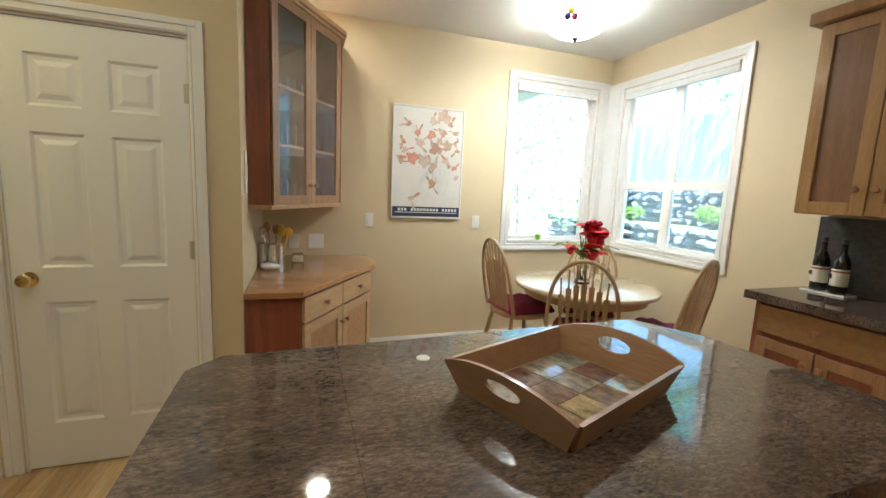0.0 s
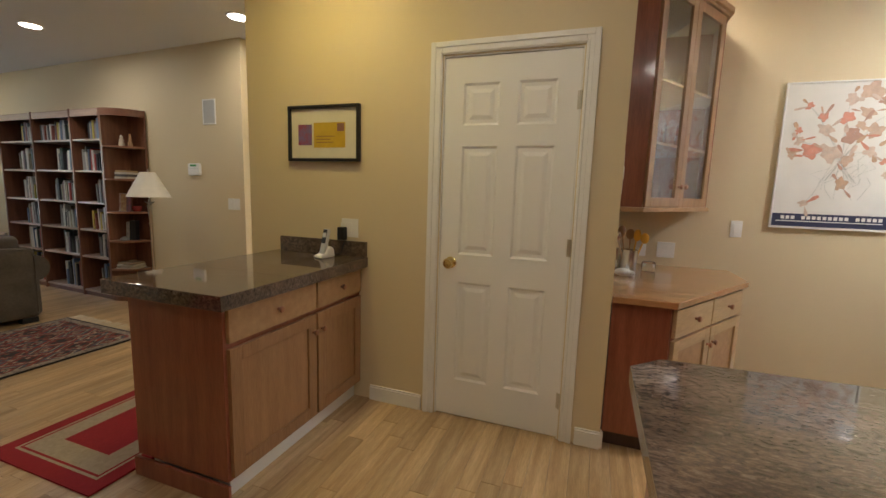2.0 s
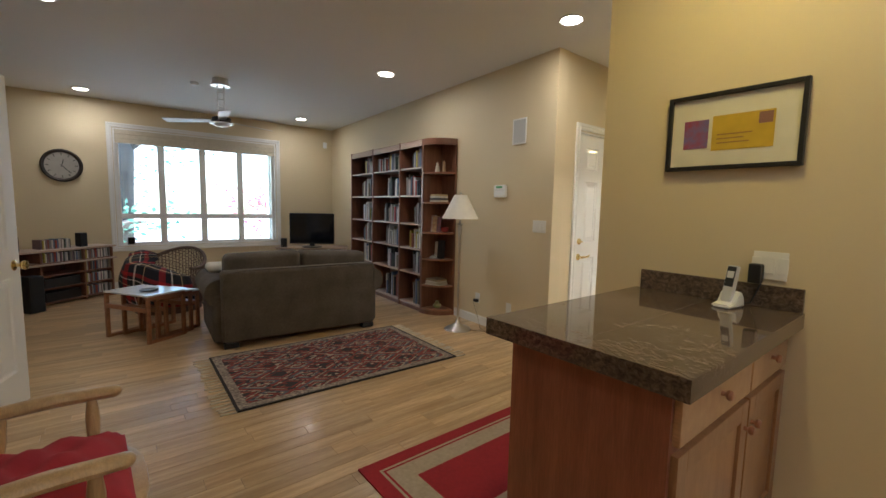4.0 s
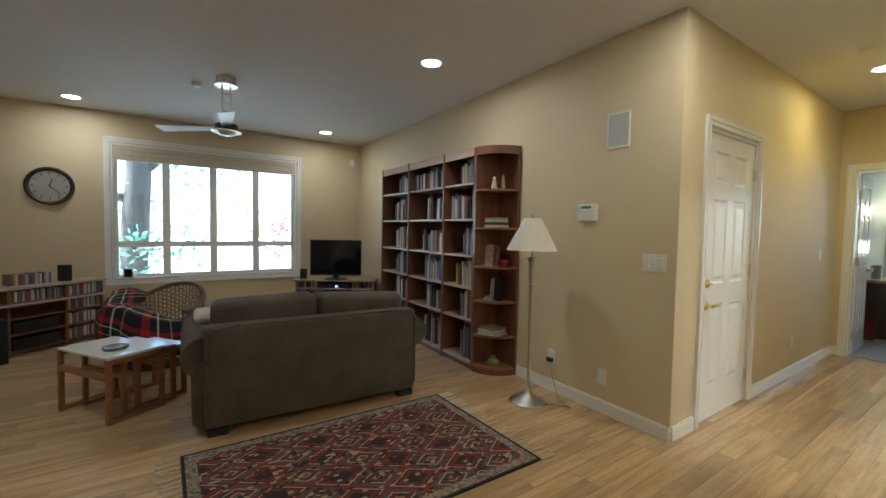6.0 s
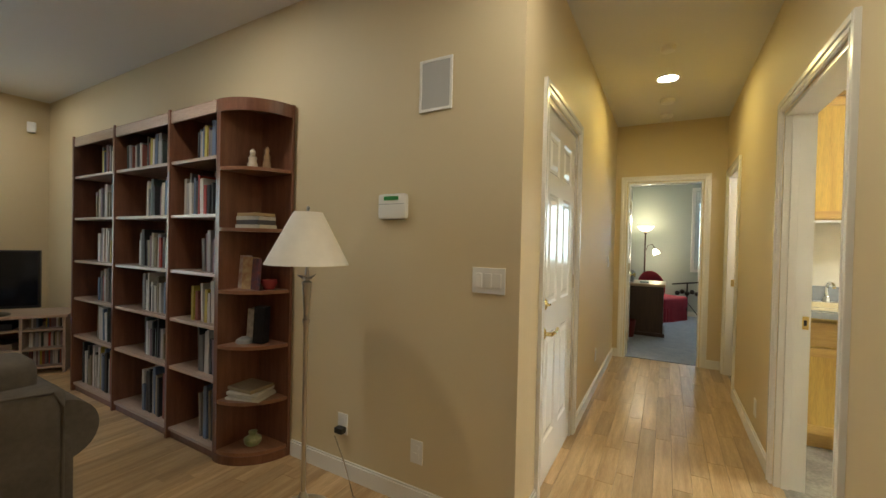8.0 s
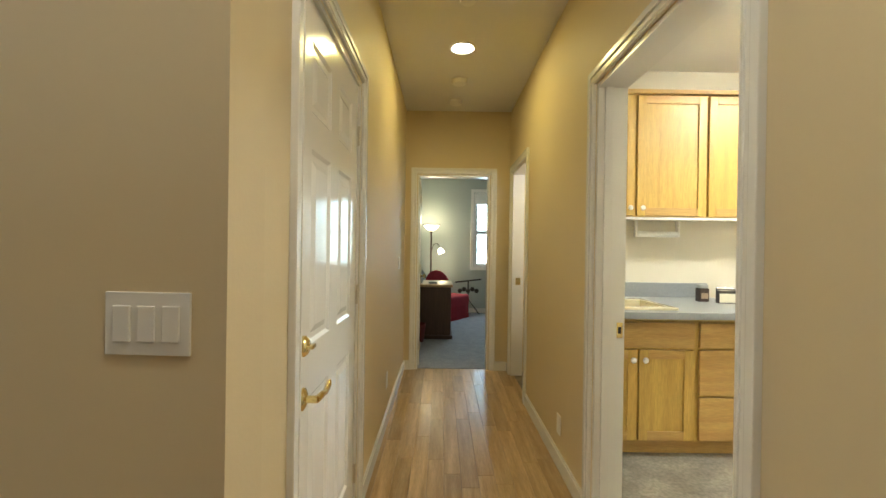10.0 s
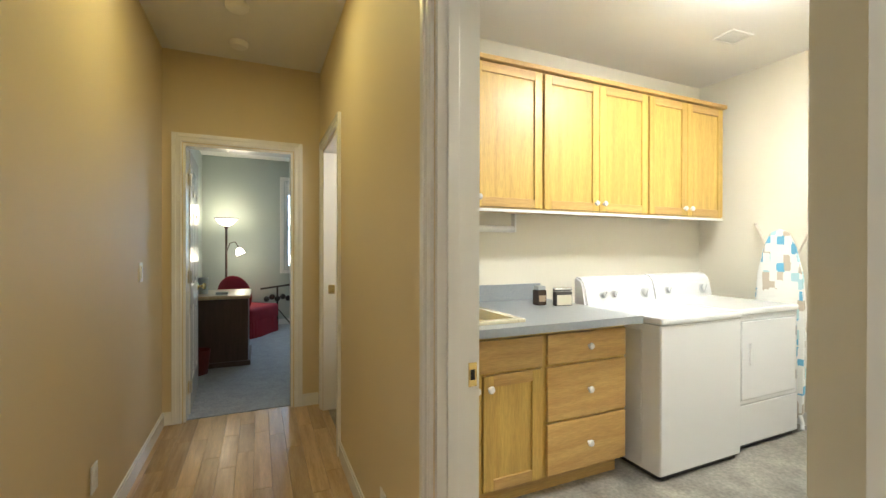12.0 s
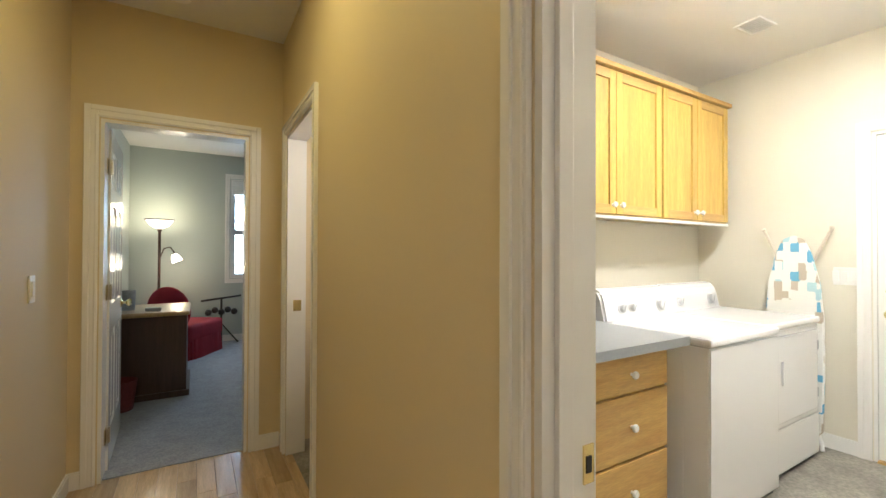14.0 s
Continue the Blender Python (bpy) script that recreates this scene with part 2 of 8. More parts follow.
def lathe(bm, prof, seg=24, c=(0, 0, 0), m=None):
    """Turn a profile of (radius, height) round the z axis."""
    rings = []
    for r, z in prof:
        rings.append([bm.verts.new((c[0] + r * math.cos(2 * math.pi * i / seg), c[1] + r * math.sin(2 * math.pi * i / seg), c[2] + z)) for i in range(seg)])
    for p, q in zip(rings, rings[1:]):
        for i in range(seg):
            bm.faces.new((p[i], p[(i + 1) % seg], q[(i + 1) % seg], q[i]))
    if prof[0][0] > 1e-4:
        bm.faces.new(rings[0][::-1])
    if prof[-1][0] > 1e-4:
        bm.faces.new(rings[-1])
    if m is not None:
        bmesh.ops.transform(bm, matrix=m, verts=[v for k in rings for v in k])
    bmesh.ops.remove_doubles(bm, verts=[v for k in rings for v in k], dist=1e-5)


def tube(bm, pts, r, seg=8):
    """A round bar along a line of points."""
    pts = [Vector(p) for p in pts]
    rings = []
    for i, p in enumerate(pts):
        d = (pts[min(i + 1, len(pts) - 1)] - pts[max(i - 1, 0)]).normalized()
        q = d.to_track_quat("Z", "Y").to_matrix()
        rr = r[i] if isinstance(r, (list, tuple)) else r
        rings.append([bm.verts.new(p + q @ Vector((rr * math.cos(2 * math.pi * k / seg), rr * math.sin(2 * math.pi * k / seg), 0))) for k in range(seg)])
    for a, b in zip(rings, rings[1:]):
        off = min(range(seg), key=lambda k: (a[0].co - b[k].co).length)
        for k in range(seg):
            bm.faces.new((a[k], a[(k + 1) % seg], b[(k + 1 + off) % seg], b[(k + off) % seg]))
    bm.faces.new(rings[0][::-1])
    bm.faces.new(rings[-1])


def prism(bm, outline, z0, z1, bevel=0.0):
    """An upright block over a flat outline."""
    lo = [bm.verts.new((x, y, z0)) for x, y in outline]
    hi = [bm.verts.new((x, y, z1)) for x, y in outline]
    n = len(lo)
    fs = [bm.faces.new(lo[::-1]), bm.faces.new(hi)]
    for i in range(n):
        fs.append(bm.faces.new((lo[i], lo[(i + 1) % n], hi[(i + 1) % n], hi[i])))
    bmesh.ops.recalc_face_normals(bm, faces=fs)
    if bevel:
        bmesh.ops.bevel(bm, geom=list({e for f in fs for e in f.edges}), offset=bevel, segments=2, affect="EDGES", profile=0.6)


def finish(ob, smooth=False):
    if smooth:
        ob.data.polygons.foreach_set("use_smooth", [True] * len(ob.data.polygons))
    return ob


def part(name, bm, material, parent=None, label="", smooth=False):
    me = bpy.data.meshes.new(name)
    bmesh.ops.recalc_face_normals(bm, faces=bm.faces)
    bm.to_mesh(me)
    bm.free()
    me.materials.append(material)
    ob = new(name, me)
    ob.parent = parent
    if label:
        ob["label"] = label
    if smooth:
        finish(ob, True)
        me.set_sharp_from_angle(angle=radians(40))
    return ob


def thing(name, m, label, category, group="", kind=""):
    e = new(name)
    e.empty_display_size = 0.1
    e.matrix_world = m
    return tagged(e, label, category, group, kind)


def boxpart(name, dims, material, parent=None, label="", bevel=0.0):
    bm = bmesh.new()
    box(bm, *dims, bevel)
    return part(name, bm, material, parent, label)

# ---- structure ----
H = 2.72
SKEW = 0.05  # the living room's inner wall leans this much off square


def wall(name, axis, at0, at1, a, b, openings, material, label, m=None, top=H):
    """A wall along axis from a to b, between at0 and at1 across, with openings (from, to, sill, head)."""
    bm = bmesh.new()

    def seg(u0, u1, z0, z1):
        if u1 - u0 < 1e-4 or z1 - z0 < 1e-4:
            return
        if axis == "x":
            box(bm, u0, u1, at0, at1, z0, z1)
        else:
            box(bm, at0, at1, u0, u1, z0, z1)
    u = a
    for o0, o1, z0, z1 in sorted(openings):
        seg(u, o0, 0, top)
        seg(o0, o1, 0, z0)
        seg(o0, o1, z1, top)
        u = o1
    seg(u, b, 0, top)
    ob = part(name, bm, material)
    if m is not None:
        ob.matrix_world = m
    return tagged(ob, label, "wall", kind="structure")


YEL = "beige yellow painted plaster wall"
wall("wall_pantry", "x", 2.73, 2.85, -1.83, 0.48, [(-0.463, 0.263, 0, 2.055)], M_WALL, YEL + " round the pantry door")
wall("wall_pantry_side", "y", 0.36, 0.48, 2.85, 3.935, [], M_WALL, YEL + " beside the corner desk")
wall("wall_nook", "x", 3.935, 4.06, -1.71, 3.78, [(2.60, 3.50, 0.95, 2.43)], M_WALL, YEL + " with a window in the breakfast nook")
wall("wall_east", "y", 3.63, 3.78, -1.9, 3.935, [(2.60, 3.72, 0.97, 2.41)], M_WALL, YEL + " with a double window in the breakfast nook")
wall("wall_hall_east", "y", -1.83, -1.71, 2.85, 7.41, [(4.005, 4.955, 0, 2.05), (6.52, 7.25, 0, 2.05)], M_WALL, YEL + " along the hallway with two doorways")
wall("wall_hall_west", "y", -3.05, -2.93, 3.80, 7.41, [(4.15, 4.99, 0, 2.05)], M_WALL, YEL + " along the hallway with a white door")
wall("wall_hall_end", "x", 7.41, 7.53, -3.75, 1.0, [(-2.80, -2.04, 0, 2.05)], M_WALL, YEL + " at the end of the hallway")
wall("wall_living_north", "x", 0.0, 0.14, -6.0, 0.0, [], M_WALL, YEL + " of the living room behind the bookcases",
     Matrix.Translation((-2.93, 3.775, 0)) @ Matrix.Rotation(-SKEW, 4, "Z"))
wall("wall_living_west", "y", -8.50, -8.35, -1.9, 4.35, [(0.70, 2.98, 0.62, 2.345)], M_WALL, YEL + " of the living room with a wide window")
wall("wall_south", "x", -2.05, -1.9, -8.50, 3.78, [], M_WALL, YEL + " behind the kitchen")
wall("wall_door_return", "y", -3.66, -3.54, -1.9, -0.10, [], M_WALL, YEL + " carrying an open white door")
wall("wall_laundry_north", "x", 6.36, 6.48, -1.71, 1.46, [], M_LWALL, "cream painted wall behind the laundry cabinets")
wall("wall_laundry_east", "y", 1.34, 1.46, 4.12, 6.36, [(4.42, 5.30, 0, 2.07)], M_LWALL, "cream painted laundry wall with an outside door")
wall("wall_laundry_south", "x", 4.06, 4.12, -1.71, 1.46, [], M_LWALL, "cream painted laundry wall")
wall("wall_laundry_west", "y", -1.71, -1.695, 4.12, 6.36, [(4.06, 4.955, 0, 2.05)], M_LWALL, "cream painted laundry wall beside the doorway")
wall("wall_bath_east", "y", 0.88, 1.0, 6.48, 7.41, [], M_LWALL, "cream painted bathroom wall")
wall("wall_bedroom_north", "x", 11.3, 11.42, -3.75, 1.0, [(-1.90, -0.9, 0.92, 2.38)], M_BWALL, "grey green painted bedroom wall with a window")
wall("wall_bedroom_west", "y", -3.22, -3.10, 7.53, 11.3, [], M_BWALL, "grey green painted bedroom wall")
wall("wall_bedroom_east", "y", 0.88, 1.0, 7.53, 11.3, [], M_BWALL, "grey green painted bedroom wall")
wall("wall_bedroom_south", "x", 7.53, 7.545, -3.10, 0.88, [(-2.80, -2.04, 0, 2.05)], M_BWALL, "grey green painted bedroom wall round the door")

# rounded plaster corner of the hallway
bm = bmesh.new()
cyl(bm, (-2.947, 3.803, 0), (-2.947, 3.803, H), 0.018, seg=16)
tagged(part("wall_corner", bm, M_WALL, smooth=True), "rounded beige plaster corner of the hallway", "wall", kind="structure")

bm = bmesh.new()
box(bm, -8.5, 3.78, -2.05, 11.42, H, H + 0.15)
tagged(part("ceiling", bm, M_CEIL), "white painted plaster ceiling", "ceiling", kind="structure")
bm = bmesh.new()
box(bm, -8.6, 3.88, -2.15, 11.52, -0.25, -0.022)
tagged(part("floor_base", bm, M_DARKW), "dark underlay beneath the floor boards", "floor", kind="structure")
bm = bmesh.new()
box(bm, -1.79, 1.40, 4.06, 6.42, -0.02, 0.002)
tagged(part("floor_laundry", bm, M_VINYL), "mottled grey stone-look vinyl laundry floor", "floor", kind="structure")
bm = bmesh.new()
box(bm, -1.79, 0.94, 6.44, 7.44, -0.02, 0.001)
tagged(part("floor_bath", bm, M_VINYL), "mottled grey vinyl bathroom floor", "floor", kind="structure")
bm = bmesh.new()
box(bm, -3.16, 0.94, 7.45, 11.36, -0.02, 0.006)
tagged(part("floor_bedroom", bm, M_CARPET), "grey blue cut-pile bedroom carpet", "carpet", kind="structure")


# trim
def casing(name, axis, face, side, a, b, top, label, width=0.068, sill=None, m=None):
    """Moulded casing round an opening; face: the wall's plane; side: +1 or -1, the way it stands out; sill: bottom for windows."""
    bm = bmesh.new()

    def bar(u0, u1, z0, z1, d0, d1, bev=0.004):
        f0, f1 = sorted((face + side * d0, face + side * d1))
        if axis == "x":
            box(bm, u0, u1, f0, f1, z0, z1, bev)
        else:
            box(bm, f0, f1, u0, u1, z0, z1, bev)
    z0 = 0 if sill is None else sill
    for w0, w1, d in ((0.006, width, 0.014), (width * 0.62, width + 0.003, 0.021), (0.012, 0.022, 0.018)):
        bar(a - w1, a - w0, z0 - (0 if sill is None else w1), top + w1, -0.002, d)
        bar(b + w0, b + w1, z0 - (0 if sill is None else w1), top + w1, -0.002, d)
        bar(a - w0, b + w0, top + w0, top + w1, -0.002, d)
        if sill is not None:
            bar(a - w0, b + w0, sill - w1, sill - w0, -0.002, d)
    ob = part(name, bm, M_TRIM)
    if m is not None:
        ob.matrix_world = m
    return tagged(ob, label, "door casing" if sill is None else "window casing", kind="structure")


def jamb(name, axis, f0, f1, a, b, top, label, sill=None, t=0.018):
    bm = bmesh.new()

    def bx(u0, u1, z0, z1):
        if axis == "x":
            box(bm, u0, u1, f0, f1, z0, z1)
        else:
            box(bm, f0, f1, u0, u1, z0, z1)
    z0 = 0 if sill is None else sill
    bx(a, a + t, z0, top)
    bx(b - t, b, z0, top)
    bx(a + t, b - t, top - t, top)
    if sill is not None:
        bx(a + t, b - t, sill, sill + t)
    return tagged(part(name, bm, M_TRIM), label, "door jamb" if sill is None else "window frame", kind="structure")


WC = "white moulded wooden casing "
casing("trim_pantry_door", "x", 2.73, -1, -0.463, 0.263, 2.055, WC + "round the pantry door")
casing("trim_laundry_door", "y", -1.83, -1, 4.005, 4.955, 2.05, WC + "round the laundry doorway")
casing("trim_bath_door", "y", -1.83, -1, 6.52, 7.25, 2.05, WC + "round the bathroom doorway")
casing("trim_hall_door", "y", -2.93, 1, 4.15, 4.99, 2.05, WC + "round the hallway door")
casing("trim_bedroom_door", "x", 7.41, -1, -2.80, -2.04, 2.05, WC + "round the bedroom doorway")
casing("trim_outside_door", "y", 1.34, -1, 4.42, 5.30, 2.07, WC + "round the laundry's outside door")
casing("trim_nook_window", "x", 3.935, -1, 2.60, 3.50, 2.43, WC + "round the nook window", sill=0.95)
casing("trim_double_window", "y", 3.63, -1, 2.60, 3.72, 2.41, WC + "round the double nook window", sill=0.97)
casing("trim_living_window", "y", -8.35, 1, 0.70, 2.98, 2.345, WC + "round the wide living room window", sill=0.62)
casing("trim_bedroom_window", "x", 11.3, -1, -1.90, -0.9, 2.38, WC + "round the bedroom window", sill=0.92)
jamb("jamb_pantry", "x", 2.731, 2.849, -0.463, 0.263, 2.055, "white door jamb of the pantry", t=0.007)
jamb("jamb_laundry", "y", -1.829, -1.694, 4.005, 4.955, 2.05, "white door jamb of the laundry")
bm = bmesh.new()
box(bm, -1.800, -1.765, 4.925, 4.937, 0, 2.032, 0.002)
box(bm, -1.800, -1.765, 4.023, 4.035, 0, 2.032, 0.002)
tagged(part("trim_door_stop", bm, M_TRIM), "white door stop strips in the laundry doorway", "door stop", kind="structure")
jamb("jamb_bath", "y", -1.829, -1.711, 6.52, 7.25, 2.05, "white door jamb of the bathroom")
jamb("jamb_hall", "y", -3.049, -2.931, 4.15, 4.99, 2.05, "white door jamb of the hallway door")
jamb("jamb_bedroom", "x", 7.411, 7.546, -2.80, -2.04, 2.05, "white door jamb of the bedroom")
jamb("jamb_outside", "y", 1.341, 1.459, 4.42, 5.30, 2.07, "white door jamb of the outside door")

boards = []


def baseboard(x0, y0, x1, y1, label="white painted baseboard along the wall", h=0.095, t=0.014):
    """From one point of the wall's foot to the next, standing out to the left of the line."""
    d = Vector((x1 - x0, y1 - y0, 0))
    bm = bmesh.new()
    box(bm, 0, d.length, 0.0, t, 0, h - 0.012)
    box(bm, 0, d.length, 0.0, t * 0.6, h - 0.012, h, 0.002)
    ob = part("baseboard", bm, M_TRIM)
    ob.matrix_world = Matrix.Translation((x0, y0, 0)) @ Matrix.Rotation(math.atan2(d.y, d.x), 4, "Z")
    boards.append(tagged(ob, label, "baseboard", kind="structure"))


baseboard(-0.55, 2.73, -0.90, 2.73)
baseboard(0.48, 2.73, 0.35, 2.73)
baseboard(0.48, 2.76, 0.48, 2.729)
baseboard(-1.83, 2.73, -1.83, 2.716)
baseboard(-1.58, 2.73, -1.83, 2.73)
baseboard(-1.83, 2.75, -1.83, 3.99)
baseboard(-1.83, 5.055, -1.83, 6.45)
baseboard(-1.83, 7.32, -1.83, 7.40)
baseboard(-1.845, 7.41, -1.97, 7.41)
baseboard(-2.87, 7.41, -2.93, 7.41)
baseboard(-2.93, 7.40, -2.93, 5.06)
baseboard(-2.93, 4.08, -2.93, 3.79)
baseboard(-2.93, 3.775, -4.35, 3.775 + SKEW * 1.42)
baseboard(-7.1, 3.775 + SKEW * 4.17, -8.35, 3.775 + SKEW * 5.42)
baseboard(-8.35, 4.15, -8.35, -1.9)
baseboard(3.63, 3.935, 1.33, 3.935)
baseboard(3.63, 2.05, 3.63, 3.935)
baseboard(1.34, 5.37, 1.34, 6.36)
baseboard(-2.04, 11.3, -3.10, 11.3)
baseboard(0.88, 11.3, -2.04, 11.3)
baseboard(-3.10, 11.3, -3.10, 7.55)


# doors
M_SATINH = mat("satin_hinge", (0.60, 0.56, 0.48), 0.35, 1.0)


def panel_door(name, m, w, h, label, hinge=1, knob="knob", glazed=False, t=0.035, hinges=True, deadbolt=False, brass=None, kz=0.93, bz=1.07, paint=None):
    """A moulded six-panel door; x from 0 to w, y from 0 (front) to t, z up."""
    brass = brass or M_BRASS
    paint = paint or M_DOOR
    d = thing(name, m, label, "door", kind="structure")
    d["kind"] = "structure"
    bm = bmesh.new()
    st = 0.115 * w / 0.76
    mid = 0.105 * w / 0.76
    rows = [(0.23, 0.82), (0.98, 1.58), (1.69, 1.91)]
    cols = [(st, w / 2 - mid / 2), (w / 2 + mid / 2, w - st)]
    if glazed:
        rows = [(0.23, 0.72)]
    # stiles, rails
    box(bm, 0, st, 0, t, 0.008, h)
    box(bm, w - st, w, 0, t, 0.008, h)
    zs = [0.008] + [z for r in rows for z in r] + [h]
    if glazed:
        zs = [0.008, 0.23, 0.72, 0.93, 1.93, h]
    for i in range(0, len(zs), 2):
        box(bm, st, w - st, 0, t, zs[i], zs[i + 1])
    for r in rows:
        box(bm, cols[0][1], cols[1][0], 0, t, r[0], r[1])
    part("frame", bm, paint, d)
    for r in rows:
        for c in cols:
            bm = bmesh.new()
            a0, a1, b0, b1 = c[0], c[1], r[0], r[1]
            ring = []
            for off, y in ((0.0, 0.0), (0.012, 0.009), (0.030, 0.009), (0.052, 0.001)):
                ring.append([bm.verts.new(p) for p in ((a0 + off, y, b0 + off), (a1 - off, y, b0 + off), (a1 - off, y, b1 - off), (a0 + off, y, b1 - off))])
            for p, q in zip(ring, ring[1:]):
                for i in range(4):
                    bm.faces.new((p[i], p[(i + 1) % 4], q[(i + 1) % 4], q[i]))
            bm.faces.new(ring[-1])
            box(bm, a0, a1, 0.014, t - 0.004, b0, b1)
            part("panel", bm, paint, d)
    if glazed:
        bm = bmesh.new()
        for a0, a1, b0, b1 in ((st, w - st, 0.93, 0.955), (st, w - st, 1.905, 1.93), (st, st + 0.025, 0.955, 1.905), (w - st - 0.025, w - st, 0.955, 1.905)):
            box(bm, a0, a1, -0.012, 0.02, b0, b1, 0.004)
        part("glazing_bead", bm, M_TRIM, d)
        bm = bmesh.new()
        box(bm, st + 0.02, w - st - 0.02, 0.014, 0.020, 0.95, 1.91)
        g = part("pane", bm, M_PANE, d, "clear glass pane")
        g.visible_shadow = False
        bm = bmesh.new()
        box(bm, st - 0.03, w - st + 0.03, -0.045, -0.013, 1.915, 1.965, 0.006)
        part("blind", bm, M_WHITEBLIND, d, "rolled-up white blind")
    kx = 0.065 if hinge > 0 else w - 0.065
    sgn = 1 if hinge > 0 else -1
    if knob:
        bm = bmesh.new()
        rot = pose(kx, 0, kz, 90, 0, 0)
        if knob == "knob":
            lathe(bm, [(0.033, 0.0), (0.033, 0.004), (0.024, 0.009), (0.011, 0.013), (0.011, 0.030), (0.026, 0.040), (0.030, 0.052), (0.024, 0.064), (0.0, 0.068)], 20, m=rot)
        else:
            lathe(bm, [(0.033, 0.0), (0.033, 0.004), (0.024, 0.010), (0.011, 0.014), (0.011, 0.045), (0.0, 0.047)], 20, m=rot)
            tube(bm, [(kx, -0.042, kz), (kx + sgn * 0.03, -0.048, kz + 0.004), (kx + sgn * 0.07, -0.048, kz - 0.002), (kx + sgn * 0.11, -0.046, kz + 0.006), (kx + sgn * 0.125, -0.046, kz + 0.016)], [0.011, 0.010, 0.009, 0.010, 0.006], 10)
        part("handle", bm, brass, d, "polished brass handle", True)
    if deadbolt:
        bm = bmesh.new()
        rot = pose(kx, 0, bz, 90, 0, 0)
        lathe(bm, [(0.031, 0.0), (0.031, 0.006), (0.022, 0.016), (0.012, 0.018), (0.0, 0.019)], 20, m=rot)
        box(bm, kx - 0.018, kx + 0.018, -0.034, -0.016, bz - 0.006, bz + 0.006, 0.003)
        part("deadbolt", bm, brass, d, "brass deadbolt", True)
    if hinges:
        hx = w + 0.004 if hinge > 0 else -0.004
        for z in (0.22, 1.06, 1.80):
            bm = bmesh.new()
            cyl(bm, (hx, -0.006, z - 0.045), (hx, -0.006, z + 0.045), 0.007, seg=10)
            box(bm, hx - 0.016, hx + 0.016, -0.002, 0.003, z - 0.045, z + 0.045)
            part("hinge", bm, M_SATINH, d, "satin steel hinge")
    return d


panel_door("door_1", pose(-0.455, 2.738, 0), 0.71, 2.045, "closed white six-panel pantry door with brass knob", paint=M_SATINDOOR)
panel_door("door_2", pose(-2.942, 4.17, 0, 0, 0, 90), 0.80, 2.028, "closed glossy white six-panel hallway door with brass lever", knob="lever", deadbolt=True, kz=0.835, bz=0.99)
panel_door("door_3", pose(1.352, 5.28, 0, 0, 0, -90), 0.84, 2.05, "closed white outside door with a glass upper half", glazed=True, deadbolt=True, hinges=False)
panel_door("door_4", pose(-2.772, 7.552, 0, 0, 0, 92.5), 0.73, 2.028, "open white six-panel bedroom door swung inwards", hinge=-1)
panel_door("door_5", pose(-3.549, -0.049, 0, 0, 0, 164), 0.74, 2.03, "open white six-panel door beside the rocking chair", hinge=-1, hinges=False, kz=0.89, paint=M_SATINDOOR)
bm = bmesh.new()
for z in (0.22, 1.06, 1.80):
    box(bm, -2.789, -2.779, 7.49, 7.55, z - 0.045, z + 0.045)
hg = part("hinge_plates", bm, M_BRASS)
tagged(hg, "brass hinge leaves on the bedroom door jamb", "hinge", kind="structure")
bm = bmesh.new()
box(bm, -1.730, -1.703, 4.933, 4.937, 0.88, 0.95, 0.001)
sp_ = part("strike_plate", bm, M_BRASS)
tagged(sp_, "brass strike plate on the laundry door jamb", "strike plate", kind="structure")
# black block on the plate drawn in for the shade of the latch hole
boxpart("latch_hole", (-1.724, -1.711, 4.9315, 4.9328, 0.900, 0.930), M_BLACK, sp_)
bm = bmesh.new()
box(bm, -1.79, -1.74, 7.229, 7.234, 0.92, 0.99, 0.001)
tagged(part("strike_plate", bm, M_BRASS), "brass strike plate on the bathroom door jamb", "strike plate", kind="structure")


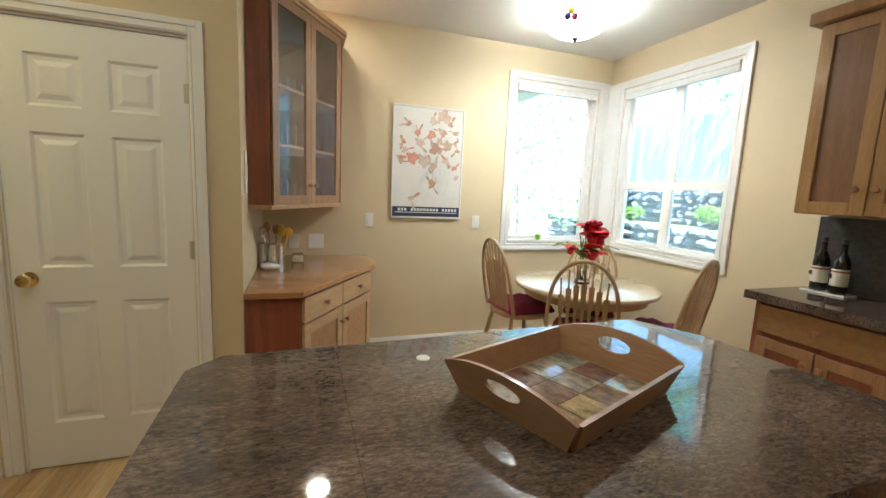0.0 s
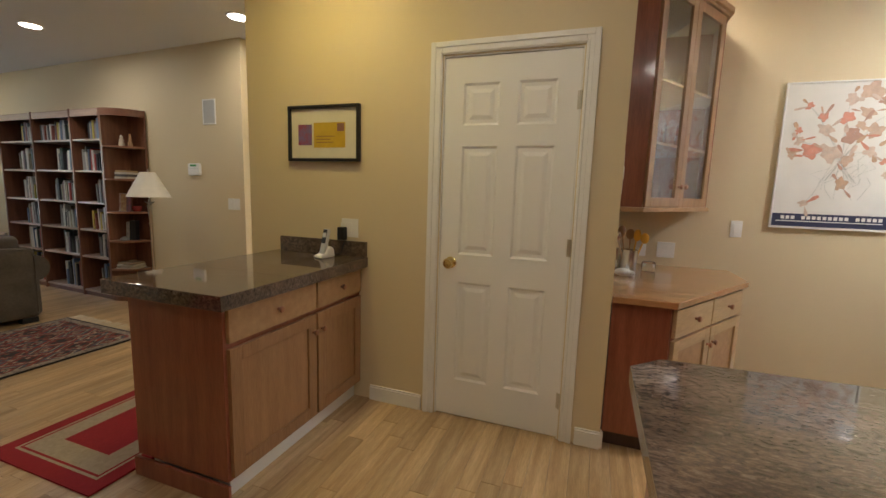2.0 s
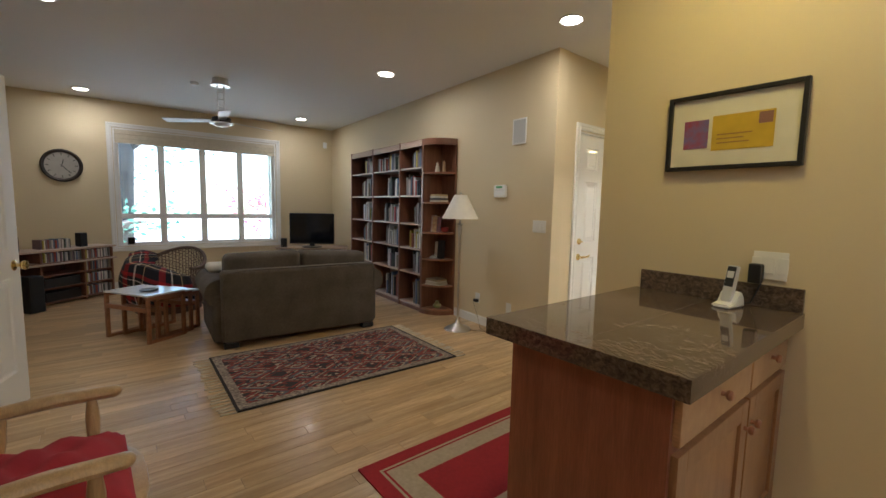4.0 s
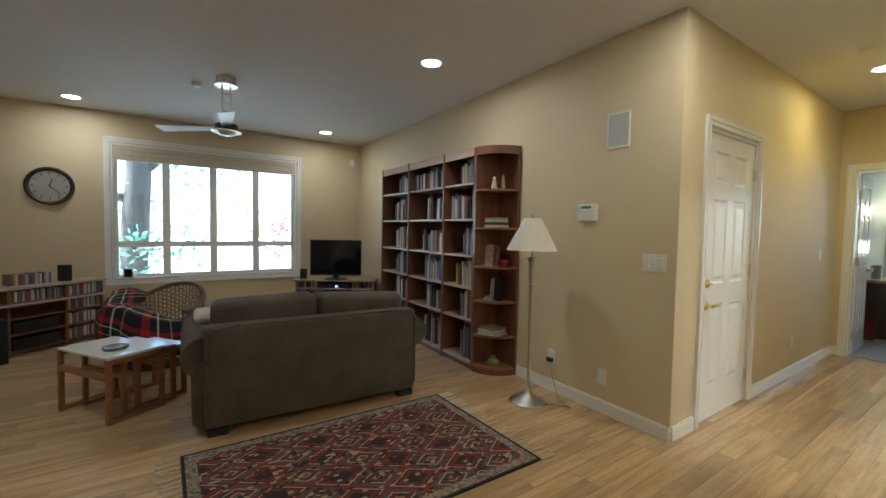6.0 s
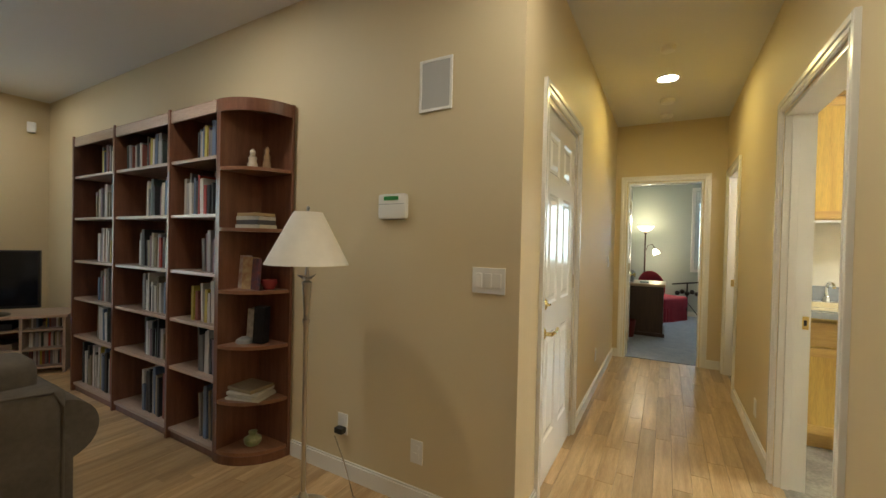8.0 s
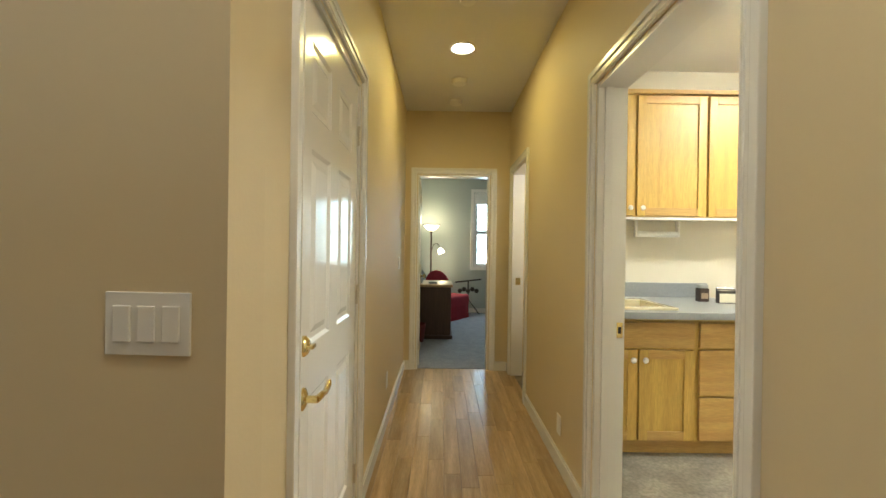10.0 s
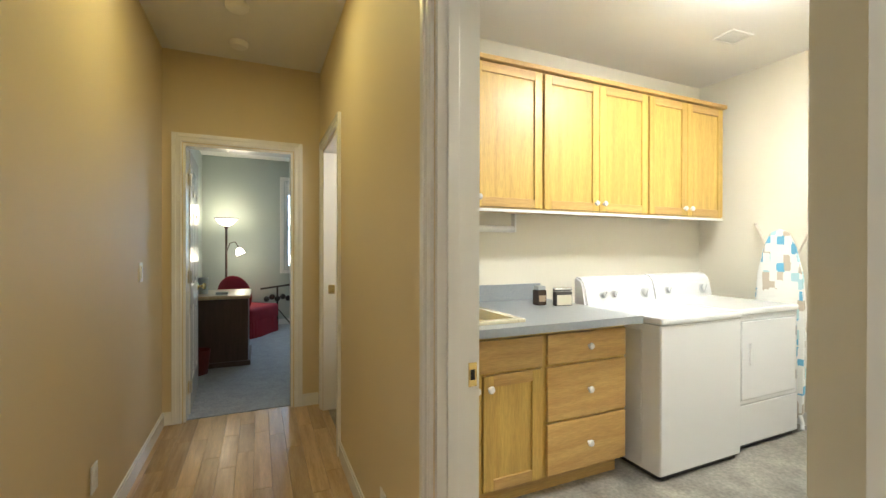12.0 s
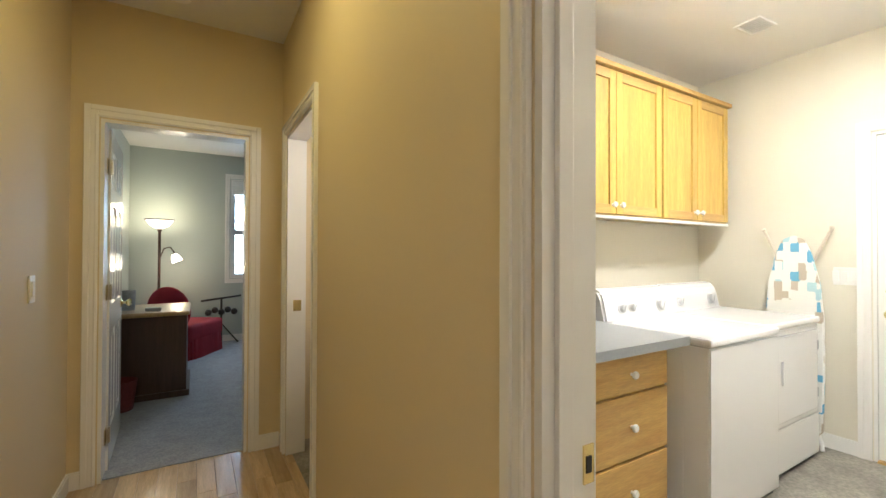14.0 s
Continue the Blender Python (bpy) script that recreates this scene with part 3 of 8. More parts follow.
# windows
def window(name, axis, face, out, a, b, z0, z1, cols, rail, label, fw=0.045):
    """A vinyl window in an opening: frame, sashes and panes; face: the inner wall plane; out: +1 or -1 to the outside."""
    w = thing(name, pose(0, 0, 0), label, "window", kind="structure")

    def bx(bm, u0, u1, d0, d1, zz0, zz1, bev=0.003):
        f0, f1 = sorted((face + out * d0, face + out * d1))
        if axis == "x":
            box(bm, u0, u1, f0, f1, zz0, zz1, bev)
        else:
            box(bm, f0, f1, u0, u1, zz0, zz1, bev)
    bm = bmesh.new()
    bx(bm, a, a + 0.02, 0.0, 0.12, z0, z1)
    bx(bm, b - 0.02, b, 0.0, 0.12, z0, z1)
    bx(bm, a + 0.02, b - 0.02, 0.0, 0.12, z1 - 0.02, z1)
    part("window_frame", bm, M_TRIM, w)
    bm = bmesh.new()
    bx(bm, a + 0.02, b - 0.02, -0.012, 0.12, z0, z0 + 0.022)
    part("window_sill", bm, M_TRIM, w)
    us = [a + 0.02 + (b - a - 0.04) * i / cols for i in range(cols + 1)]
    for u0, u1 in zip(us, us[1:]):
        for q0, q1, depth in ((z0 + 0.022, rail, 0.045), (rail, z1 - 0.02, 0.06)):
            bm = bmesh.new()
            bx(bm, u0, u0 + fw, depth, depth + 0.035, q0, q1)
            bx(bm, u1 - fw, u1, depth, depth + 0.035, q0, q1)
            bx(bm, u0 + fw, u1 - fw, depth, depth + 0.035, q0, q0 + fw * 0.8)
            bx(bm, u0 + fw, u1 - fw, depth, depth + 0.035, q1 - fw * 0.8, q1)
            s = part("sash", bm, M_TRIM, w)
            bm = bmesh.new()
            bx(bm, u0 + fw, u1 - fw, depth + 0.015, depth + 0.019, q0 + fw * 0.8, q1 - fw * 0.8, 0)
            g = part("pane", bm, M_PANE, s, "clear glass pane")
            g.visible_shadow = False
    return w


window("window_1", "x", 3.935, 1, 2.60, 3.50, 0.95, 2.43, 1, 1.52, "white single-hung nook window with clear glass")
window("window_2", "y", 3.63, 1, 2.60, 3.72, 0.97, 2.41, 2, 1.53, "white double nook window with clear glass")
window("window_3", "y", -8.35, -1, 0.70, 2.98, 0.62, 2.345, 4, 1.07, "wide white four-bay living room window")
bm = bmesh.new()
box(bm, 3.57, 3.63, 3.917, 3.935, 0.882, 2.498, 0.002)
box(bm, 3.612, 3.63, 3.79, 3.917, 0.902, 2.478, 0.002)
tagged(part("trim_window_corner", bm, M_TRIM), "white corner boards between the two nook windows", "window casing", kind="structure")
window("window_4", "x", 11.3, 1, -1.90, -0.9, 0.92, 2.38, 1, 1.6, "white bedroom window")


def blind(name, axis, face, side, a, b, z, material, label, hgt=0.075, dep=0.045):
    bm = bmesh.new()
    f0, f1 = sorted((face, face + side * dep))
    for i in range(3):
        q0 = z - hgt + i * hgt / 3
        if axis == "x":
            box(bm, a, b, f0 + 0.004 * (i % 2), f1 - 0.004 * (i % 2), q0 + 0.001, q0 + hgt / 3 - 0.001, 0.003)
        else:
            box(bm, f0 + 0.004 * (i % 2), f1 - 0.004 * (i % 2), a, b, q0 + 0.001, q0 + hgt / 3 - 0.001, 0.003)
    return tagged(part(name, bm, material), label, "window blind")


blind("window_blind", "x", 3.935 + 0.03, -1, 2.625, 3.475, 2.408, M_WHITEBLIND, "raised white cellular blind in the nook window")
blind("window_blind", "y", 3.63 + 0.03, -1, 2.625, 3.695, 2.388, M_WHITEBLIND, "raised white cellular blind in the double window")
blind("window_blind", "y", -8.35 - 0.03, 1, 0.725, 2.955, 2.323, M_BLIND, "raised beige cellular blind in the wide window", 0.19)
blind("window_blind", "x", 11.3 + 0.03, -1, -1.875, -0.925, 2.355, M_WHITEBLIND, "raised white blind in the bedroom window", 0.2)


# ceiling fittings
M_BULB = glow("recessed_bulb", (1.0, 0.92, 0.78), 6.0)


def downlight(x, y, label, watts, colour, group="recessed ceiling lights"):
    t = thing("recessed_light", pose(x, y, H), label, "ceiling light", group)
    bm = bmesh.new()
    lathe(bm, [(0.098, 0.0), (0.098, -0.006), (0.090, -0.010), (0.078, -0.006), (0.078, 0.0)], 28)
    part("trim_ring", bm, M_TRIM, t, "", True)
    bm = bmesh.new()
    lathe(bm, [(0.0, -0.004), (0.076, -0.003)], 24)
    part("bulb", bm, M_BULB, t, "glowing warm white lens")
    lamp("recessed_lamp", "AREA", (x, y, H - 0.015), watts, colour, 0.15)
    return t


WARM = (1.0, 0.88, 0.66)
RL = "round white recessed ceiling light, switched on"
SOFT = (1.0, 0.93, 0.78)
YELLOW = (1.0, 0.77, 0.16)
downlight(-4.62, 3.02, RL, 1.2, SOFT)
downlight(-7.69, 3.21, RL, 0.8, SOFT)
downlight(-7.83, 0.40, RL, 0.8, SOFT)
downlight(-2.55, 3.39, RL, 1.4, WARM)
downlight(-4.75, 0.30, RL, 1.2, SOFT)
downlight(-2.41, 6.02, RL, 1.2, YELLOW)
downlight(-1.12, 2.10, RL, 1.35, YELLOW)
downlight(0.885, 3.42, RL, 0.9, WARM)
# added downlight, no fitting seen here; brightens the kitchen
downlight(0.85, 0.25, RL, 1.3, WARM)
downlight(2.80, -0.43, RL, 1.0, WARM)
# added out of view to brighten the pantry door and the floor before it
downlight(-0.05, 1.65, RL, 0.7, WARM)

# ---- kitchen ----
def clip_poly(poly, x0, x1, y0, y1):
    """A convex outline cut to a rectangle."""
    def cut(p, ax, v, keep_less):
        out = []
        for i in range(len(p)):
            a, b = p[i], p[(i + 1) % len(p)]
            ia, ib = ((a[ax] <= v) if keep_less else (a[ax] >= v)), ((b[ax] <= v) if keep_less else (b[ax] >= v))
            if ia:
                out.append(a)
            if ia != ib:
                k = (v - a[ax]) / (b[ax] - a[ax])
                out.append((a[0] + k * (b[0] - a[0]), a[1] + k * (b[1] - a[1])))
        return out
    for ax, v, less in ((0, x0, False), (0, x1, True), (1, y0, False), (1, y1, True)):
        poly = cut(poly, ax, v, less)
        if len(poly) < 3:
            return []
    return poly


def granite_top(parent, outline, z0, z1, xs, ys, gap=0.0006):
    bm = bmesh.new()
    prism(bm, outline, z0, z1 - 0.010)
    part("edge", bm, M_GRANITE, parent)
    for x0, x1 in zip(xs, xs[1:]):
        for y0, y1 in zip(ys, ys[1:]):
            p = clip_poly(outline, x0 + gap, x1 - gap, y0 + gap, y1 - gap)
            if len(p) >= 3:
                bm = bmesh.new()
                prism(bm, p, z1 - 0.0098, z1, 0.0004)
                t = part("granite_slab", bm, M_GRANITE, parent)


def shaker(parent, name, w, h, m, stile, panel, knob=None, rail=0.055, t=0.02, knob_mat=None, knob_r=0.016, stile_mat2=None):
    """A frame-and-panel door, x 0..w, z 0..h, front towards -y, back at y = 0, placed by m under parent."""
    bm = bmesh.new()
    box(bm, rail, w - rail, -t + 0.011, -0.002, rail, h - rail)
    d = part(name, bm, panel, parent)
    d.matrix_local = m
    for x in (0, w - rail):
        boxpart("stile", (x, x + rail, -t, 0, 0, h), stile, d, "", 0.002)
    for z in (0, h - rail):
        boxpart("rail", (rail, w - rail, -t, 0, z, z + rail), stile_mat2 or stile, d, "", 0.002)
    if knob:
        bm = bmesh.new()
        k = pose(knob[0], -t, knob[1], 90, 0, 0)
        lathe(bm, [(0.008, 0.0), (0.006, 0.010), (knob_r * 0.9, 0.016), (knob_r, 0.022), (knob_r * 0.75, 0.029), (0.0, 0.031)], 16, m=k)
        part("knob", bm, knob_mat or M_SHELF, d, "", True)
    return d


def drawer(parent, w, h, m, material, knob_mat, knob_r=0.016, t=0.02):
    bm = bmesh.new()
    box(bm, 0, w, -t, 0, 0, h, 0.003)
    d = part("drawer_front", bm, material, parent)
    d.matrix_local = m
    bm = bmesh.new()
    lathe(bm, [(0.008, 0.0), (0.006, 0.010), (knob_r * 0.9, 0.016), (knob_r, 0.022), (knob_r * 0.75, 0.029), (0.0, 0.031)], 16, m=pose(w / 2, -t, h / 2, 90, 0, 0))
    part("knob", bm, knob_mat, d, "", True)
    return d


M_ROSEKNOB = wood("rose_wood_knob", (0.40, 0.19, 0.11), (0.30, 0.13, 0.07), 0.3, "z", 0.05)
M_CERAMIC = mat("white_ceramic", (0.85, 0.84, 0.82), 0.12, coat=0.6)

# island
ISLE = [(0.475, 0.81), (2.12, 0.81), (2.21, 0.94), (2.185, 1.49), (2.05, 1.735), (0.555, 1.672), (0.475, 1.59)]
isl = thing("kitchen_island", pose(0, 0, 0), "kitchen island with polished brown granite top and wooden base", "kitchen island")
granite_top(isl, ISLE, 0.872, 0.915, [0.4, 0.86, 1.32, 1.78, 2.3], [0.7, 1.24, 1.8])
bm = bmesh.new()
prism(bm, [(0.53, 0.87), (2.06, 0.87), (2.13, 0.97), (2.11, 1.46), (1.99, 1.66), (0.60, 1.60), (0.53, 1.54)], 0.10, 0.872)
part("base", bm, M_CHERRY, isl, "reddish cherry side panels")
bm = bmesh.new()
prism(bm, [(0.58, 0.92), (2.02, 0.92), (2.07, 1.0), (2.05, 1.42), (1.95, 1.60), (0.63, 1.55), (0.58, 1.50)], 0.0, 0.10)
part("toe_kick", bm, M_DARKW, isl)
bm = bmesh.new()
lathe(bm, [(0.020, 0.0), (0.020, 0.003), (0.017, 0.005), (0.0, 0.005)], 20, c=(1.10, 1.53, 0.915))
tagged(part("round_cap", bm, M_PLASTIC, smooth=True), "small round white cap on the granite island", "cap")


# tray with arched handle ends and a tiled bottom
def tray():
    L, W = 0.445, 0.325
    t = thing("serving_tray", Matrix.Translation((1.395, 1.255, 0.916)) @ Matrix.Rotation(math.atan2(1.21 - 1.04, 1.68 - 1.25), 4, "Z") @ Matrix.Scale(0.945, 4),
              "brown wooden serving tray with tiled bottom on the island", "tray")
    hl, hw = L / 2, W / 2
    fl = 0.035

    def end(sx):
        bm = bmesh.new()
        n = 24
        outer, hole = [], []
        for i in range(n):
            y = -1 + 2 * i / (n - 1)
            outer.append((y * (hw + fl), 0.080 + 0.040 * (1 - abs(y) ** 2.2)))
        prof = [(-hw, 0.0)] + outer + [(hw, 0.0)]
        for k in range(20):
            a = 2 * math.pi * k / 20
            hole.append((0.055 * math.cos(a), 0.074 + 0.021 * math.sin(a)))
        faces = []
        for off in (0.0, 0.012):
            vo = [bm.verts.new((sx * (hl + off + fl * z / 0.1), y, z)) for y, z in prof]
            vh = [bm.verts.new((sx * (hl + off + fl * z / 0.1), y, z)) for y, z in hole]
            es = [bm.edges.new((vo[i], vo[(i + 1) % len(vo)])) for i in range(len(vo))] + [bm.edges.new((vh[i], vh[(i + 1) % len(vh)])) for i in range(len(vh))]
            bmesh.ops.triangle_fill(bm, edges=es, use_beauty=True, use_dissolve=False)
            faces.append((vo, vh))
        (o1, h1), (o2, h2) = faces
        for a, b in ((o1, o2), (h1, h2)):
            for i in range(len(a)):
                bm.faces.new((a[i], a[(i + 1) % len(a)], b[(i + 1) % len(a)], b[i]))
        part("handle_end", bm, M_TRAY, t)

    end(-1)
    end(1)
    for sy in (-1, 1):
        bm = bmesh.new()
        vs = []
        for x in (-1, 1):
            for off in (0.0, 0.012):
                for z in (0.0, 0.080):
                    vs.append(bm.verts.new((x * (hl + fl * z / 0.1 * 1.0), sy * (hw + off + fl * z / 0.1), z)))
        a = vs
        for q in ((0, 1, 5, 4), (2, 6, 7, 3), (1, 3, 7, 5), (0, 4, 6, 2), (0, 2, 3, 1), (4, 5, 7, 6)):
            bm.faces.new([a[i] for i in q])
        part("side", bm, M_TRAY, t)
    boxpart("bottom", (-hl, hl, -hw, hw, 0.0, 0.008), M_TRAY, t)
    cols = [(0.46, 0.38, 0.27), (0.36, 0.24, 0.15), (0.55, 0.47, 0.35), (0.26, 0.14, 0.10), (0.36, 0.37, 0.30), (0.50, 0.36, 0.20)]
    tiles = [mat("tray_tile_%d" % i, c, 0.06, 0, 1.0, 24, (1.6, 1, 1), 0.03, 40, tuple(v * 0.30 for v in c), fine=0.25) for i, c in enumerate(cols)]
    rng = random.Random(4)
    nx, ny = 4, 3
    for i in range(nx):
        for j in range(ny):
            x0, y0 = -hl + 0.012 + i * (L - 0.024) / nx, -hw + 0.012 + j * (W - 0.024) / ny
            boxpart("tile", (x0 + 0.0006, x0 + (L - 0.024) / nx - 0.0006, y0 + 0.0006, y0 + (W - 0.024) / ny - 0.0006, 0.008, 0.012), tiles[rng.randrange(6)], t, "", 0.0005)
    return t


tray()


# corner desk between the pantry wall and the nook wall
def corner_unit():
    d = thing("corner_desk", pose(0, 0, 0), "built-in wooden corner desk cabinet with angled front and brown top", "desk")
    out = [(0.482, 2.70), (0.775, 2.70), (1.29, 3.50), (1.29, 3.933), (0.482, 3.933)]
    bm = bmesh.new()
    prism(bm, out, 0.805, 0.838, 0.004)
    part("top", bm, M_DESKTOP, d, "warm brown wooden worktop")
    body = [(0.485, 2.74), (0.755, 2.74), (1.255, 3.515), (1.255, 3.931), (0.485, 3.931)]
    bm = bmesh.new()
    prism(bm, body, 0.10, 0.805)
    part("body", bm, M_CHERRY, d, "reddish cherry side")
    bm = bmesh.new()
    prism(bm, [(0.485, 2.80), (0.74, 2.80), (1.20, 3.53), (1.20, 3.931), (0.485, 3.931)], 0.0, 0.10)
    part("toe_kick", bm, M_DARKW, d)
    a = math.atan2(3.515 - 2.74, 1.255 - 0.755)
    ln = math.hypot(0.5, 0.775)
    base = Matrix.Translation((0.755, 2.74, 0)) @ Matrix.Rotation(a, 4, "Z")
    hw = (ln - 0.05) / 2
    for i in range(2):
        x = 0.02 + i * (hw + 0.01)
        drawer(d, hw, 0.145, base @ pose(x, 0, 0.645), M_MAPLE, M_ROSEKNOB)
        shaker(d, "door", hw, 0.51, base @ pose(x, 0, 0.12), M_MAPLE, M_ALDERH, (hw - 0.03 if i == 0 else 0.03, 0.42), 0.06, knob_mat=M_ROSEKNOB)
    c = thing("glass_cabinet", pose(0, 0, 0), "wooden corner wall cabinet with two glass doors", "wall cabinet")
    z0, z1 = 1.28, 2.46
    f0, f1 = Vector((0.60, 2.99, 0)), Vector((1.02, 3.64, 0))
    out = [(0.485, 2.98), (0.60, 2.98), (1.03, 3.65), (1.03, 3.931), (0.485, 3.931)]
    for nm, q0, q1 in (("bottom", z0, z0 + 0.02), ("shelf", 1.62, 1.635), ("shelf", 1.95, 1.965), ("top", z1 - 0.02, z1)):
        bm = bmesh.new()
        prism(bm, [(x * 0.985 + 0.01, y) for x, y in out], q0, q1)
        part(nm, bm, M_ALDER, c)
    boxpart("side", (0.485, 0.60, 2.965, 2.985, z0, z1), M_CHERRY, c, "reddish cherry side")
    boxpart("side", (1.03, 1.046, 3.66, 3.931, z0, z1), M_CHERRY, c)
    boxpart("back", (0.4855, 1.03, 3.915, 3.931, z0, z1), M_CHERRY, c)
    bm = bmesh.new()
    prism(bm, [(0.485, 2.935), (0.615, 2.935), (1.075, 3.635), (1.075, 3.931), (0.485, 3.931)], z1, z1 + 0.035, 0.006)
    prism(bm, [(0.485, 2.95), (0.608, 2.95), (1.06, 3.64), (1.06, 3.931), (0.485, 3.931)], z1 - 0.02, z1 - 0.001, 0.004)
    part("crown", bm, M_ALDERH, c)
    bm = bmesh.new()
    prism(bm, [(0.485, 2.95), (0.608, 2.95), (1.06, 3.64), (1.06, 3.931), (0.485, 3.931)], z0 - 0.025, z0, 0.004)
    part("light_rail", bm, M_ALDERH, c)
    v = f1 - f0
    a = math.atan2(v.y, v.x)
    base = Matrix.Translation((f0.x, f0.y, z0)) @ Matrix.Rotation(a, 4, "Z")
    w = v.length / 2
    h = z1 - z0 - 0.022
    for i in range(2):
        bm = bmesh.new()
        r = 0.055
        x0 = i * w + 0.001
        box(bm, x0, x0 + r, -0.02, 0, 0, h, 0.002)
        box(bm, x0 + w - r - 0.002, x0 + w - 0.002, -0.02, 0, 0, h, 0.002)
        box(bm, x0 + r, x0 + w - r - 0.002, -0.02, 0, 0, r, 0.002)
        box(bm, x0 + r, x0 + w - r - 0.002, -0.02, 0, h - r, h, 0.002)
        dd = part("door", bm, M_ALDER, c)
        dd.matrix_local = base
        bm = bmesh.new()
        box(bm, x0 + r, x0 + w - r - 0.002, -0.012, -0.008, r, h - r)
        part("pane", bm, M_GLASS, dd, "clear glass pane").visible_shadow = False
        bm = bmesh.new()
        kx = x0 + (w - 0.028 if i == 0 else 0.028)
        lathe(bm, [(0.008, 0.0), (0.006, 0.010), (0.014, 0.016), (0.016, 0.022), (0.012, 0.029), (0.0, 0.031)], 16, m=pose(kx, -0.02, 0.12, 90, 0, 0))
        part("knob", bm, M_ROSEKNOB, dd, "", True)
    # glassware on the shelves
    rng = random.Random(7)
    for z in (z0 + 0.02, 1.635, 1.965):
        for k in range(4):
            x, y = 0.62 + 0.085 * k, 3.35 + 0.10 * k + 0.08 * rng.random()
            bm = bmesh.new()
            r = 0.03 + 0.01 * rng.random()
            hh = 0.09 + 0.07 * rng.random()
            lathe(bm, [(r * 0.8, 0.0), (r, hh), (r * 0.93, hh), (r * 0.72, 0.006), (0, 0.006)], 16, c=(x, y, z))
            tagged(part("tumbler", bm, M_GLASS, smooth=True), "clear glass tumbler on the cabinet shelf", "cup", "cups in the cabinet")


corner_unit()

# things on the desk
u = thing("utensil_holder", pose(0.60, 3.46, 0.838), "steel utensil holder with wooden spoons and spatulas", "utensil holder")
bm = bmesh.new()
lathe(bm, [(0.052, 0.0), (0.052, 0.155), (0.048, 0.155), (0.048, 0.006), (0, 0.006)], 24)
part("canister", bm, M_STEEL, u, "", True)
M_SPOON = wood("spoon_wood", (0.42, 0.26, 0.12), (0.30, 0.17, 0.07), 0.5, "z", 0.1)
M_YELLOW = mat("yellow_spatula", (0.72, 0.40, 0.04), 0.4)
for i, (dx, dy, hh, mt) in enumerate(((-0.03, 0.01, 0.29, M_SPOON), (0.0, 0.03, 0.27, M_SPOON), (0.02, -0.01, 0.27, M_YELLOW), (0.045, 0.0, 0.25, M_YELLOW), (-0.045, -0.02, 0.26, M_STEEL))):
    bm = bmesh.new()
    tip = Vector((dx * 2.0, dy * 2.0, hh))
    tube(bm, [(dx * 0.4, dy * 0.4, 0.01), tip * 0.8], 0.005, 8)
    ball(bm, tip * 0.93, 0.026, 12, (1.0, 0.25, 1.35) if i % 2 else (0.9, 0.35, 1.5))
    part("spoon" if i < 2 else "spatula", bm, mt, u, "", True)
bm = bmesh.new()
lathe(bm, [(0.045, 0.0), (0.048, 0.15), (0.044, 0.15), (0.042, 0.006), (0, 0.006)], 24, c=(0.52, 3.52, 0.838))
tagged(part("canister", bm, M_STEEL, smooth=True), "brushed steel canister on the corner desk", "canister")
bm = bmesh.new()
lathe(bm, [(0.04, 0.0), (0.045, 0.02), (0.045, 0.055), (0.036, 0.062), (0.036, 0.056), (0.04, 0.05), (0.04, 0.008), (0, 0.008)], 20, c=(0.74, 3.62, 0.838))
tagged(part("glass_jar", bm, M_GLASS, smooth=True), "low clear glass jar on the corner desk", "jar")
bm = bmesh.new()
ball(bm, (0, 0, 0), 0.05, 12, (1.0, 0.7, 0.5))
ball(bm, (0.04, 0.01, -0.005), 0.03, 10, (1.2, 0.8, 0.6))
o = part("folded_cloth", bm, mat("white_cloth", (0.78, 0.77, 0.75), 0.9, 0, 0.3, 20, bump=0.3), smooth=True)
o.location = (0.56, 3.33, 0.862)
tagged(o, "crumpled white cloth on the corner desk", "cloth")


# plates on walls: local x along the wall, z up, front towards -y
def wall_plate(m, w, h, kind, label, material=None):
    t = thing(kind, m, label, "light switch" if "switch" in kind else "outlet")
    boxpart("plate", (-w / 2, w / 2, -0.006, 0, -h / 2, h / 2), material or M_PLASTIC, t, "", 0.002)
    if "switch" in kind:
        n = max(1, round(w / 0.046) - 0) if w > 0.1 else 1
        for i in range(n):
            x = (i - (n - 1) / 2) * 0.046
            boxpart("rocker", (x - 0.016, x + 0.016, -0.011, -0.006, -0.033, 0.033), material or M_PLASTIC, t, "", 0.002)
    else:
        for z in (-0.02, 0.02):
            boxpart("socket", (-0.016, 0.016, -0.008, -0.006, z - 0.014, z + 0.014), material or M_PLASTIC, t, "", 0.001)
    return t


wall_plate(pose(1.305, 3.933, 1.135), 0.07, 0.115, "light_switch", "white light switch on the nook wall beside the poster")
wall_plate(pose(2.275, 3.933, 1.135), 0.07, 0.115, "light_switch", "white light switch between the poster and the window")
wall_plate(pose(0.71, 3.933, 0.955), 0.075, 0.115, "outlet", "white outlet above the corner desk")
wall_plate(pose(0.88, 3.933, 0.955), 0.118, 0.115, "outlet", "white double outlet above the corner desk")
wall_plate(pose(0.482, 2.88, 1.455, 0, 0, 90), 0.07, 0.22, "light_switch", "tall beige intercom plate beside the corner desk", M_SHADE)
wall_plate(pose(-1.05, 2.728, 1.09), 0.118, 0.115, "light_switch", "white double switch plate above the peninsula")

# poster
p = thing("poster", pose(1.80, 3.930, 1.63), "framed white poster of orange flowers with a dark caption band", "poster")
PW, PH = 0.63, 0.94
boxpart("print", (-PW / 2 + 0.008, PW / 2 - 0.008, -0.010, 0.0, -PH / 2 + 0.008, PH / 2 - 0.008), mat("poster_paper", (0.80, 0.78, 0.73), 0.10, 0, 0.2, 6), p)
bm = bmesh.new()
